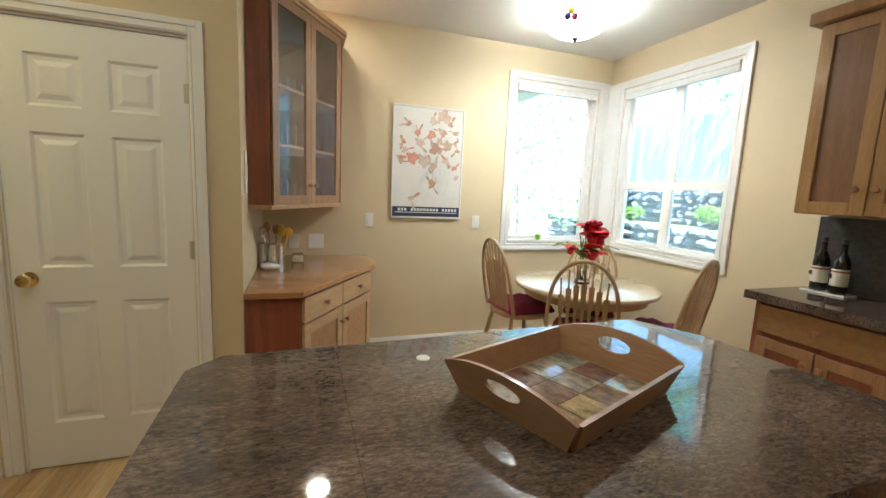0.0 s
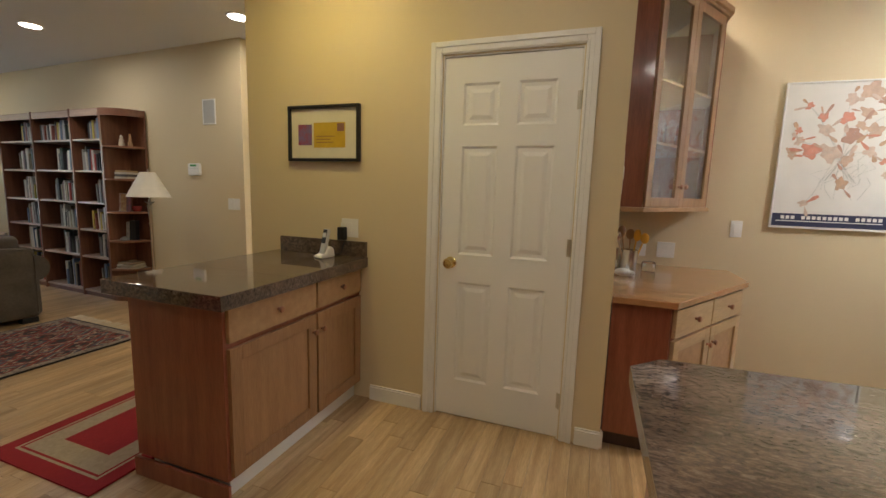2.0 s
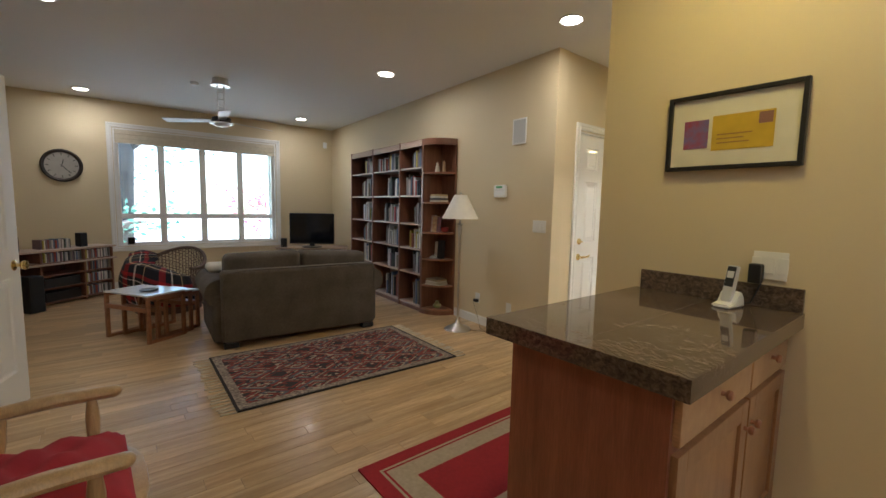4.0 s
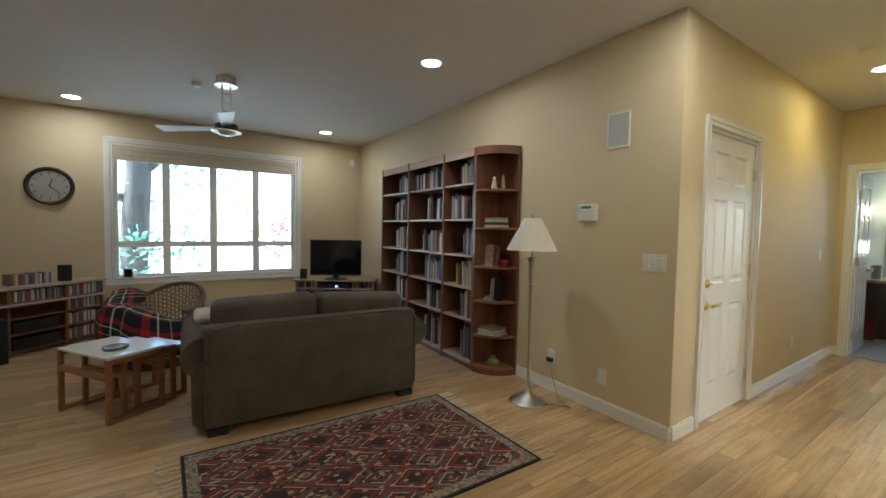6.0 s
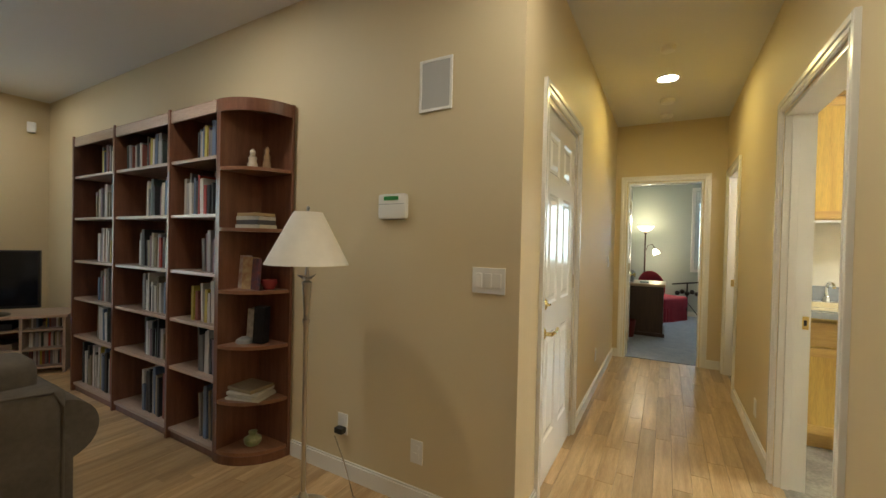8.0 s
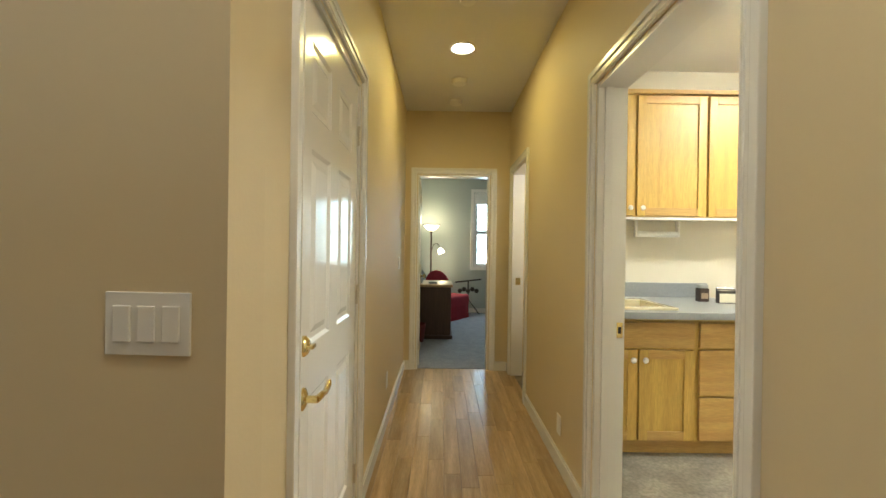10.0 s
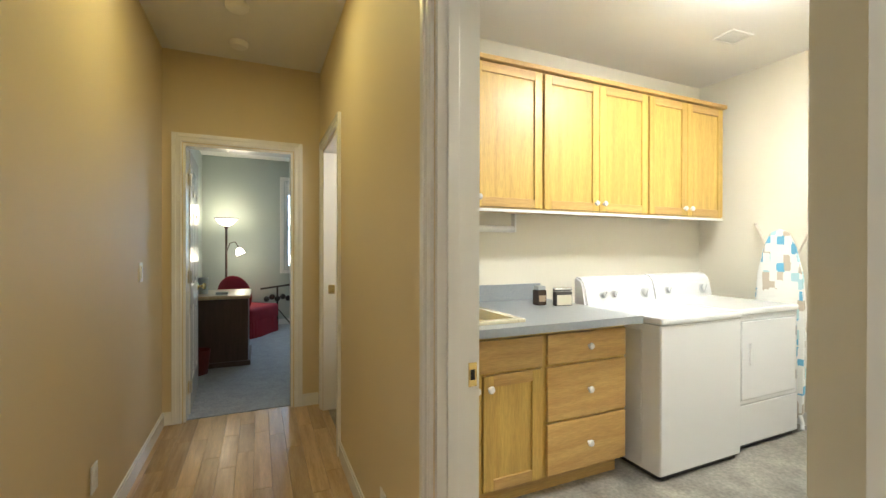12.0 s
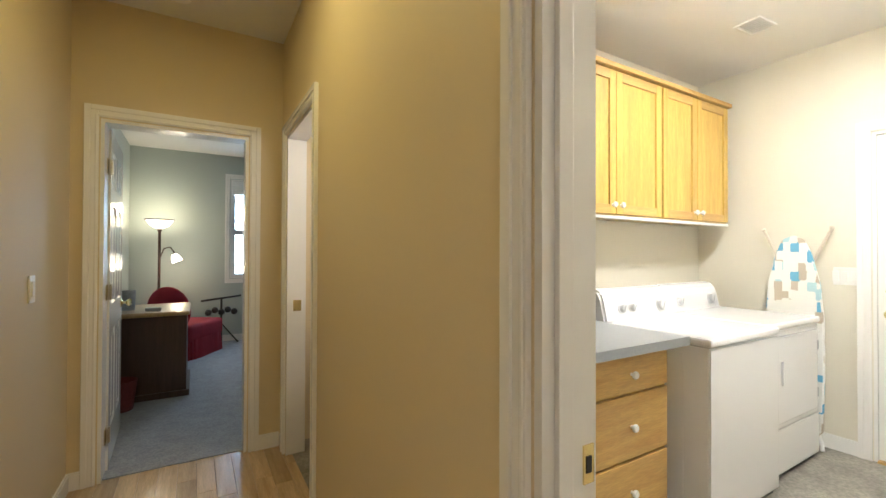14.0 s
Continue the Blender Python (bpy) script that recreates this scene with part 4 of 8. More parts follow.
for d in ((-PW / 2, -PW / 2 + 0.01, -PH / 2, PH / 2), (PW / 2 - 0.01, PW / 2, -PH / 2, PH / 2), (-PW / 2 + 0.01, PW / 2 - 0.01, PH / 2 - 0.01, PH / 2), (-PW / 2 + 0.01, PW / 2 - 0.01, -PH / 2, -PH / 2 + 0.01)):
    box(bm, d[0], d[1], -0.018, 0, d[2], d[3], 0.002)
part("frame", bm, M_PLASTIC, p, "thin white frame")
boxpart("caption_band", (-PW / 2 + 0.012, PW / 2 - 0.012, -0.0125, -0.010, -0.455, -0.372), mat("navy_ink", (0.035, 0.04, 0.09), 0.4), p, "dark navy band")
bm = bmesh.new()
for i in range(19):
    if i not in (3, 13):
        box(bm, -0.255 + i * 0.0285, -0.236 + i * 0.0285, -0.0145, -0.0125, -0.408, -0.386)
box(bm, -0.28, 0.28, -0.0145, -0.0125, -0.424, -0.418)
part("caption_letters", bm, M_PLASTIC, p, "pale lettering")
rng = random.Random(12)
M_STEM = mat("stem_ink", (0.55, 0.56, 0.52), 0.5)
PETAL = [mat("petal_ink_%d" % i, c, 0.5, 0, 0.6, 30) for i, c in enumerate(((0.68, 0.30, 0.21), (0.58, 0.38, 0.24), (0.62, 0.44, 0.32), (0.50, 0.30, 0.22), (0.66, 0.52, 0.42)))]
blobs = [(0.13, 0.40, .07), (0.03, 0.36, .035), (0.19, 0.34, .03), (0.24, 0.27, .035), (0.12, 0.27, .05), (0.02, 0.24, .05), (-0.10, 0.25, .03), (-0.18, 0.32, .03), (-0.22, 0.17, .025),
         (-0.08, 0.17, .05), (0.06, 0.13, .06), (0.17, 0.16, .05), (0.26, 0.12, .03), (-0.14, 0.04, .06), (-0.04, 0.02, .07), (-0.24, 0.01, .03), (0.05, -0.02, .05), (0.16, 0.03, .04),
         (0.24, -0.03, .03), (-0.21, 0.10, .035), (0.04, -0.17, .045), (-0.14, -0.30, .035), (0.26, -0.11, .03), (0.10, 0.19, .04)]
for bx_, bz_, br_ in blobs:
    br_ *= 1.15
    bm = bmesh.new()
    n = 18
    ph = rng.random() * 6
    sq = 0.6 + 0.4 * rng.random()
    vs = []
    for k in range(n):
        a = 2 * math.pi * k / n
        rr = br_ * (0.72 + 0.16 * math.sin(5 * a + ph) + 0.12 * math.sin(3 * a + 2 * ph) + 0.08 * rng.random())
        x_, z_ = rr * math.cos(a), rr * sq * math.sin(a)
        vs.append(bm.verts.new((bx_ + x_ * math.cos(ph) - z_ * math.sin(ph), -0.0118, bz_ + x_ * math.sin(ph) + z_ * math.cos(ph))))
    f = bm.faces.new(vs)
    e = bmesh.ops.extrude_face_region(bm, geom=[f])
    bmesh.ops.translate(bm, vec=(0, 0.0012, 0), verts=[v for v in e["geom"] if isinstance(v, bmesh.types.BMVert)])
    part("printed_flower", bm, PETAL[rng.randrange(5)], p)
for bx_, bz_, br_ in blobs[1::2]:
    bm = bmesh.new()
    tube(bm, [(0.02 - 0.4 * bx_, -0.0108, -0.12 - 0.2 * abs(bx_)), (0.02 + 0.2 * bx_, -0.0108, 0.02 + bz_ * 0.1), (bx_ * 0.7, -0.0108, bz_ * 0.8), (bx_, -0.0108, bz_)], 0.0015, 4)
    part("printed_stem", bm, M_STEM, p)
# loose drop-shaped petals and looping pale stalks round the flowers
for k in range(46):
    bx_, bz_, br_ = blobs[k % len(blobs)]
    ph = rng.random() * 2 * math.pi
    cx, cz = bx_ + math.cos(ph) * br_ * (1.0 + 0.7 * rng.random()), bz_ + math.sin(ph) * br_ * (1.0 + 0.7 * rng.random())
    if abs(cx) > 0.27 or abs(cz) > 0.43:
        continue
    ln, wd = 0.022 + 0.026 * rng.random(), 0.008 + 0.012 * rng.random()
    bm = bmesh.new()
    vs = []
    for q in range(10):
        a = 2 * math.pi * q / 10
        x_, z_ = ln * math.cos(a), wd * math.sin(a) * (0.55 + 0.45 * math.cos(a))
        vs.append(bm.verts.new((cx + x_ * math.cos(ph) - z_ * math.sin(ph), -0.0121 - 0.00002 * k, cz + x_ * math.sin(ph) + z_ * math.cos(ph))))
    e = bmesh.ops.extrude_face_region(bm, geom=[bm.faces.new(vs)])
    bmesh.ops.translate(bm, vec=(0, 0.0008, 0), verts=[v for v in e["geom"] if isinstance(v, bmesh.types.BMVert)])
    part("printed_petal", bm, PETAL[rng.randrange(5)], p)
for k in range(12):
    x0_, z0_ = -0.10 + 0.24 * rng.random(), -0.28 + 0.16 * rng.random()
    bm = bmesh.new()
    tube(bm, [(x0_, -0.0112, z0_), (x0_ + 0.05 * math.sin(k), -0.0112, z0_ + 0.06), (x0_ + 0.07 * math.cos(k), -0.0112, z0_ + 0.10), (x0_ + 0.03, -0.0112, z0_ + 0.14)], 0.0012, 4)
    part("printed_stem", bm, M_STEM, p)


# windsor chairs
def windsor(m, group, cushion=True, label="honey oak windsor chair with a maroon tufted cushion"):
    """Seat at 0.44; the front towards +y."""
    c = thing("dining_chair", m, label, "chair", group)
    bm = bmesh.new()
    n = 24
    out = []
    for k in range(n):
        a = 2 * math.pi * k / n
        out.append((0.215 * math.copysign(abs(math.cos(a)) ** 0.8, math.cos(a)), 0.205 * math.copysign(abs(math.sin(a)) ** 0.8, math.sin(a))))
    prism(bm, out, 0.42, 0.45, 0.008)
    part("seat", bm, M_CHAIR, c)
    for sx in (-1, 1):
        for sy in (-1, 1):
            bm = bmesh.new()
            tube(bm, [(sx * 0.20, sy * 0.20, 0.0), (sx * 0.185, sy * 0.185, 0.15), (sx * 0.16, sy * 0.16, 0.32), (sx * 0.14, sy * 0.14, 0.425)], [0.012, 0.018, 0.017, 0.013], 10)
            part("leg", bm, M_CHAIR, c, "", True)
        bm = bmesh.new()
        tube(bm, [(sx * 0.185, -0.185, 0.17), (sx * 0.187, 0, 0.17), (sx * 0.185, 0.185, 0.17)], [0.008, 0.013, 0.008], 8)
        part("stretcher", bm, M_CHAIR, c, "", True)
    bm = bmesh.new()
    tube(bm, [(-0.186, 0, 0.17), (0, 0, 0.17), (0.186, 0, 0.17)], [0.008, 0.013, 0.008], 8)
    part("stretcher", bm, M_CHAIR, c, "", True)
    bm = bmesh.new()
    arch = []
    for k in range(21):
        a = math.pi * k / 20
        x = -0.24 * math.cos(a) * (0.86 + 0.14 * math.sin(a))
        z = 0.445 + 0.545 * math.sin(a) ** 0.72
        arch.append((x, -0.165 - (z - 0.445) * 0.20, z))
    tube(bm, arch, 0.0125, 8)
    part("bow", bm, M_CHAIR, c, "bent wooden bow", True)
    for k in range(7):
        x = -0.135 + 0.045 * k
        top = 0.445 + 0.545 * max(0.05, (1 - (x / 0.23) ** 2)) ** 0.5 - 0.012
        bm = bmesh.new()
        for q0, q1, hw in ((0.445, 0.445 + (top - 0.445) * 0.45, 0.010), (0.445 + (top - 0.445) * 0.45, 0.445 + (top - 0.445) * 0.75, 0.017), (0.445 + (top - 0.445) * 0.75, top, 0.006)):
            vs = []
            for z, w in ((q0, hw * 0.75), (q1, hw)) if hw > 0.012 else ((q0, hw), (q1, hw * 0.8)):
                y = -0.165 - (z - 0.445) * 0.20
                vs.append([bm.verts.new((x * (0.9 + 0.25 * (z - 0.445)) + dx * w, y + dy * 0.006, z)) for dx, dy in ((-1, -1), (1, -1), (1, 1), (-1, 1))])
            for i in range(4):
                bm.faces.new((vs[0][i], vs[0][(i + 1) % 4], vs[1][(i + 1) % 4], vs[1][i]))
            bm.faces.new(vs[0][::-1])
            bm.faces.new(vs[1])
        part("spindle", bm, M_CHAIR, c)
    if cushion:
        bm = bmesh.new()
        bmesh.ops.create_grid(bm, x_segments=16, y_segments=16, size=0.19)
        for v in bm.verts:
            e = max(abs(v.co.x), abs(v.co.y)) / 0.19
            tuft = 0.016 * (math.cos(v.co.x * 50) * math.cos(v.co.y * 50))
            v.co.z = 0.060 * (1 - e ** 8) + 0.018 - tuft * (1 - e ** 3)
        top = list(bm.faces)
        r = bmesh.ops.extrude_face_region(bm, geom=top)
        for v in [g for g in r["geom"] if isinstance(g, bmesh.types.BMVert)]:
            v.co.z = 0.0
            v.co.x *= 0.93
            v.co.y *= 0.93
        bmesh.ops.translate(bm, vec=(0, 0.01, 0.45), verts=bm.verts)
        part("cushion", bm, M_MAROON, c, "maroon tufted cushion", True)
    return c


def face(x, y, dx, dy):
    return Matrix.Translation((x, y, 0)) @ Matrix.Rotation(math.atan2(dy, dx) - math.pi / 2, 4, "Z")


GRP = "windsor chairs round the nook table"
first_chair = windsor(face(2.57, 2.70, 0.62, 0.78) @ Matrix.Scale(1.03, 4), GRP)
copy_thing(first_chair, face(2.46, 3.36, 1.0, 0.04) @ Matrix.Scale(1.03, 4))
copy_thing(first_chair, face(3.06, 2.54, -0.35, 0.94) @ Matrix.Scale(1.03, 4))
copy_thing(first_chair, face(3.07, 3.26, -0.62, -0.78))

tb = thing("dining_table", pose(2.83, 3.03, 0), "round pale wooden pedestal dining table in the nook", "table")
bm = bmesh.new()
lathe(bm, [(0.0, 0.715), (0.515, 0.715), (0.525, 0.722), (0.53, 0.735), (0.525, 0.748), (0.515, 0.752), (0.0, 0.752)], 64)
part("tabletop", bm, M_TABLE, tb, "pale polished wooden top", True)
bm = bmesh.new()
lathe(bm, [(0.45, 0.655), (0.455, 0.715), (0.435, 0.715), (0.43, 0.655)], 48)
part("apron", bm, M_CHAIR, tb, "", True)
bm = bmesh.new()
lathe(bm, [(0.10, 0.12), (0.06, 0.20), (0.045, 0.30), (0.075, 0.42), (0.06, 0.55), (0.12, 0.70), (0.12, 0.715)], 28)
part("pedestal", bm, M_CHAIR, tb, "", True)
for k in range(4):
    a = math.pi / 4 + k * math.pi / 2
    bm = bmesh.new()
    tube(bm, [(0.06 * math.cos(a), 0.06 * math.sin(a), 0.16), (0.2 * math.cos(a), 0.2 * math.sin(a), 0.13), (0.36 * math.cos(a), 0.36 * math.sin(a), 0.03)], [0.035, 0.03, 0.028], 8)
    part("foot", bm, M_CHAIR, tb, "", True)

# flowers
v = thing("flower_vase", pose(2.80, 3.03, 0.752) @ Matrix.Scale(1.3, 4), "glass vase of red amaryllis flowers on the nook table", "flower vase")
bm = bmesh.new()
lathe(bm, [(0.045, 0.0), (0.042, 0.02), (0.047, 0.13), (0.052, 0.15), (0.049, 0.15), (0.044, 0.13), (0.039, 0.02), (0, 0.012)], 20)
part("vase", bm, M_GLASS, v, "clear glass vase", True)
M_LEAF = mat("green_leaf", (0.10, 0.17, 0.03), 0.5, 0, 0.8, 30, colour2=(0.25, 0.27, 0.06))
M_BLOOM = mat("red_bloom", (0.70, 0.018, 0.03), 0.55, 0, 0.7, 40, colour2=(0.48, 0.008, 0.018))
rng = random.Random(3)
for cx, cy, cz, r in ((0.03, -0.02, 0.265, 0.085), (0.075, -0.03, 0.25, 0.08), (0.01, 0.0, 0.31, 0.075), (0.05, 0.0, 0.30, 0.08), (0.0, -0.07, 0.175, 0.085), (-0.11, -0.02, 0.19, 0.05)):
    bm = bmesh.new()
    for k in range(9):
        a = 2 * math.pi * k / 9 + rng.random()
        el = 0.2 + 0.9 * rng.random()
        d = Vector((math.cos(a) * math.cos(el), math.sin(a) * math.cos(el), math.sin(el)))
        side = d.cross(Vector((0, 0, 1))).normalized()
        up = side.cross(d)
        pts = []
        for s, w, l in ((0.0, 0.12, 0.0), (0.45, 0.55, 0.12), (0.8, 0.5, 0.05), (1.0, 0.08, -0.12)):
            c0 = Vector((cx, cy, cz)) + d * r * s + up * r * l
            pts.append((bm.verts.new(c0 - side * r * w * 0.95), bm.verts.new(c0 + up * r * 0.12), bm.verts.new(c0 + side * r * w * 0.95)))
        for p0, p1 in zip(pts, pts[1:]):
            bm.faces.new((p0[0], p0[1], p1[1], p1[0]))
            bm.faces.new((p0[1], p0[2], p1[2], p1[1]))
    ball(bm, (cx, cy, cz), r * 0.35, 8)
    part("flower", bm, M_BLOOM, v, "red flower", True)
bm = bmesh.new()
for k in range(5):
    a = k * 1.3
    tube(bm, [(0.02 * math.cos(a), 0.02 * math.sin(a), 0.02), (0.02 * math.cos(a + 1), 0.02 * math.sin(a + 1), 0.15), (0.03 * math.cos(a), 0.03 * math.sin(a), 0.24 + 0.02 * k)], 0.004, 6)
part("stems", bm, M_LEAF, v, "", True)
for k in range(11):
    a = k * 0.6 + 0.3
    bm = bmesh.new()
    ln = 0.13 + 0.06 * rng.random()
    pts = []
    for s in (0, 0.35, 0.7, 1.0):
        w = 0.028 * math.sin(math.pi * min(0.95, s * 0.85 + 0.12))
        c0 = Vector((math.cos(a) * (0.02 + ln * s), math.sin(a) * (0.02 + ln * s), 0.16 + 0.07 * math.sin(s * 2.2)))
        sd = Vector((-math.sin(a), math.cos(a), 0))
        pts.append((bm.verts.new(c0 - sd * w), bm.verts.new(c0 - Vector((0, 0, 0.006))), bm.verts.new(c0 + sd * w)))
    for p0, p1 in zip(pts, pts[1:]):
        bm.faces.new((p0[0], p0[1], p1[1], p1[0]))
        bm.faces.new((p0[1], p0[2], p1[2], p1[1]))
    part("leaf", bm, M_LEAF, v, "", True)
bm = bmesh.new()
lathe(bm, [(0.022, 0.0), (0.032, 0.055), (0.028, 0.055), (0.02, 0.006), (0, 0.006)], 16, c=(2.96, 3.955, 0.972))
tagged(part("small_pot", bm, mat("lime_glaze", (0.25, 0.55, 0.05), 0.3), smooth=True), "small lime green pot on the window sill", "pot")

# nook ceiling lamp: a glowing glass bowl hung below the ceiling, with a coloured glass ornament
nl = thing("ceiling_lamp", pose(2.62, 3.12, H), "semi-flush ceiling lamp with bright glass bowl and coloured ornament", "ceiling lamp")
bm = bmesh.new()
lathe(bm, [(0.20, -0.105), (0.185, -0.14), (0.13, -0.17), (0.05, -0.185), (0.0, -0.187)], 32)
part("bowl", bm, glow("lamp_glass", (1.0, 0.95, 0.86), 4.0), nl, "glowing white glass bowl", True)
bm = bmesh.new()
lathe(bm, [(0.07, 0.0), (0.07, -0.015), (0.03, -0.03), (0.009, -0.035), (0.009, -0.19), (0.0, -0.19)], 24)
part("canopy", bm, M_NICKEL, nl, "", True)
bm = bmesh.new()
lathe(bm, [(0.0, -0.186), (0.018, -0.19), (0.026, -0.20), (0.012, -0.212), (0.006, -0.224), (0.0, -0.23)], 16)
part("finial", bm, mat("dark_bronze", (0.07, 0.055, 0.05), 0.4, 0.8), nl, "dark metal finial", True)
for (dx, dy, dz, col) in ((-0.16, -0.13, -0.12, (0.15, 0.10, 0.55)), (-0.125, -0.16, -0.125, (0.75, 0.10, 0.25)), (-0.145, -0.145, -0.085, (0.85, 0.70, 0.05))):
    bm = bmesh.new()
    ball(bm, (dx, dy, dz), 0.024, 10, (1, 1, 1))
    part("glass_ornament", bm, mat("ornament_%d" % int(col[0] * 100), col, 0.2), nl, "coloured glass ornament", True)
lamp("nook_lamp", "AREA", (2.62, 3.12, H - 0.24), 3.3, (1.0, 0.94, 0.82), 0.30)
lamp("nook_lamp_up", "POINT", (2.62, 3.12, H - 0.09), 2.4, (1.0, 0.97, 0.92), 0.05)


# right-hand counter run
M_RUNDRAWER = wood("brown_drawer_wood", (0.32, 0.175, 0.07), (0.24, 0.125, 0.048), 0.32, "y", 0.06)
rc = thing("base_cabinet", pose(0, 0, 0), "brown wooden kitchen base cabinet with drawers and wooden knobs", "base cabinet")
boxpart("body", (3.17, 3.628, -1.2, 1.99, 0.10, 0.89), M_CHERRY, rc)
boxpart("toe_kick", (3.22, 3.628, -1.2, 1.97, 0.0, 0.10), M_DARKW, rc)
rot = Matrix.Rotation(-math.pi / 2, 4, "Z")
for i in range(5):
    y = 1.955 - i * 0.60
    drawer(rc, 0.57, 0.15, Matrix.Translation((3.17, y, 0.72)) @ rot, M_RUNDRAWER, M_ROSEKNOB)
    for j in range(2):
        shaker(rc, "door", 0.28, 0.55, Matrix.Translation((3.17, y - j * 0.29, 0.14)) @ rot, M_ALDER, M_CHERRY, ((0.25 if j == 0 else 0.03), 0.48), 0.055, knob_mat=M_ROSEKNOB)
rt = thing("granite_counter", pose(0, 0, 0), "dark granite counter with upstand along the kitchen wall", "counter")
granite_top(rt, [(3.12, -1.2), (3.628, -1.2), (3.628, 2.03), (3.12, 2.03)], 0.89, 0.935, [3.0, 3.41, 3.7], [-1.3, -0.4, 0.4, 1.2, 2.1])
boxpart("backsplash", (3.612, 3.628, -1.2, 2.0, 0.936, 1.355), mat("dark_slate_tile", (0.075, 0.07, 0.068), 0.25, 0, 0.8, 40, (1, 1, 1), 0.05, 60, (0.045, 0.042, 0.042)), rt, "dark slate backsplash")
uc = thing("wall_cabinet", pose(0, 0, 0), "brown wooden kitchen wall cabinet with panelled doors", "wall cabinet")
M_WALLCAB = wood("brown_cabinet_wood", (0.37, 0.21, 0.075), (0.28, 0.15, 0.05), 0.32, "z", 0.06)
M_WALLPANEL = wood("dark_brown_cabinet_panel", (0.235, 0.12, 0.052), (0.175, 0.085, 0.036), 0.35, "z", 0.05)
boxpart("body", (3.335, 3.628, -1.2, 1.97, 1.37, 2.34), M_WALLCAB, uc)
bm = bmesh.new()
box(bm, 3.275, 3.628, -1.2, 2.01, 2.34, 2.40, 0.006)
part("crown", bm, M_WALLCAB, uc)
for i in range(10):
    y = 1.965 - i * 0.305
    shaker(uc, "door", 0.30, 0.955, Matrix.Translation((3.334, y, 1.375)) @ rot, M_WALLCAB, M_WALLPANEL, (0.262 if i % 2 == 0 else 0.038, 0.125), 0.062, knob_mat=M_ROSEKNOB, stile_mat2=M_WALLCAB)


def bottle(x, y, z):
    b = thing("bottle", pose(x, y, z), "dark glass bottle with cream label on a white dish", "bottle", "bottles on the counter")
    bm = bmesh.new()
    lathe(bm, [(0.036, 0.0), (0.038, 0.006), (0.038, 0.165), (0.030, 0.195), (0.015, 0.225), (0.0135, 0.275), (0.0, 0.275)], 24)
    part("glass", bm, mat("dark_bottle_glass", (0.012, 0.010, 0.007), 0.06), b, "", True)
    bm = bmesh.new()
    lathe(bm, [(0.0386, 0.045), (0.0389, 0.046), (0.0389, 0.135), (0.0386, 0.136)], 24)
    part("label", bm, mat("cream_paper", (0.72, 0.66, 0.52), 0.6), b, "cream paper label", True)
    bm = bmesh.new()
    lathe(bm, [(0.0393, 0.118), (0.0394, 0.128), (0.0390, 0.1285)], 24)
    part("label_stripe", bm, mat("red_label_ink", (0.35, 0.08, 0.04), 0.6), b, "", True)
    bm = bmesh.new()
    lathe(bm, [(0.0, 0.0), (0.013, 0.0), (0.013, 0.012), (0.0, 0.012)], 12, m=pose(-0.027, 0.027, 0.095, 90, 0, -45))
    part("label_emblem", bm, M_DARKW, b, "", True)
    bm = bmesh.new()
    lathe(bm, [(0.0145, 0.272), (0.0145, 0.30), (0.0, 0.301)], 16)
    part("cap", bm, mat("dark_cap", (0.035, 0.03, 0.028), 0.4), b, "black cap", True)


bottle(3.55, 1.925, 0.945)
bottle(3.53, 1.82, 0.945)
boxpart("dish", (3.485, 3.60, 1.765, 1.975, 0.9355, 0.945), M_CERAMIC, None, "", 0.003)
tagged(bpy.data.objects["dish"], "flat white dish under two bottles", "dish")

# peninsula
pn = thing("peninsula_cabinet", pose(0, 0, 0), "peninsula cabinet with cherry end panel and light wooden doors", "base cabinet")
boxpart("body", (-1.52, -0.985, 1.70, 2.728, 0.10, 0.872), M_CHERRY, pn, "reddish cherry end panel")
boxpart("toe_kick", (-1.48, -1.02, 1.74, 2.728, 0.0, 0.10), M_TRIM, pn, "whitish toe kick")
rot2 = Matrix.Rotation(math.pi / 2, 4, "Z")
for i, (y, w) in enumerate(((1.715, 0.555), (2.285, 0.43))):
    drawer(pn, w, 0.15, Matrix.Translation((-0.985, y, 0.70)) @ rot2, M_ALDERH, M_ROSEKNOB)
    shaker(pn, "door", w, 0.56, Matrix.Translation((-0.985, y, 0.115)) @ rot2, M_ALDER, M_ALDER, (w - 0.028 if i == 0 else 0.028, 0.47), 0.062, knob_mat=M_ROSEKNOB)
boxpart("base_moulding", (-1.53, -0.97, 1.685, 1.70, 0.0, 0.09), M_CHERRY, pn, "", 0.003)
pt = thing("granite_peninsula_top", pose(0, 0, 0), "polished dark granite peninsula top with upstand", "counter")
granite_top(pt, [(-1.60, 1.645), (-0.925, 1.645), (-0.925, 2.728), (-1.60, 2.728)], 0.855, 0.915, [-1.7, -1.25, -0.8], [1.6, 2.05, 2.45, 2.8])
boxpart("upstand", (-1.57, -0.93, 2.708, 2.728, 0.915, 1.01), M_GRANITE, pt, "", 0.002)

ph = thing("cordless_phone", pose(-1.15, 2.60, 0.916, 0, 0, -12), "white and charcoal cordless phone in its cradle", "telephone")
M_SILVERPL = mat("silver_plastic", (0.62, 0.62, 0.62), 0.35)
bm = bmesh.new()
prof = [(-0.055, 0.0), (-0.055, 0.012), (-0.015, 0.022), (0.005, 0.060), (0.030, 0.066), (0.050, 0.040), (0.055, 0.0)]
lo = [bm.verts.new((-0.036, y, z)) for y, z in prof]
hi = [bm.verts.new((0.036, y, z)) for y, z in prof]
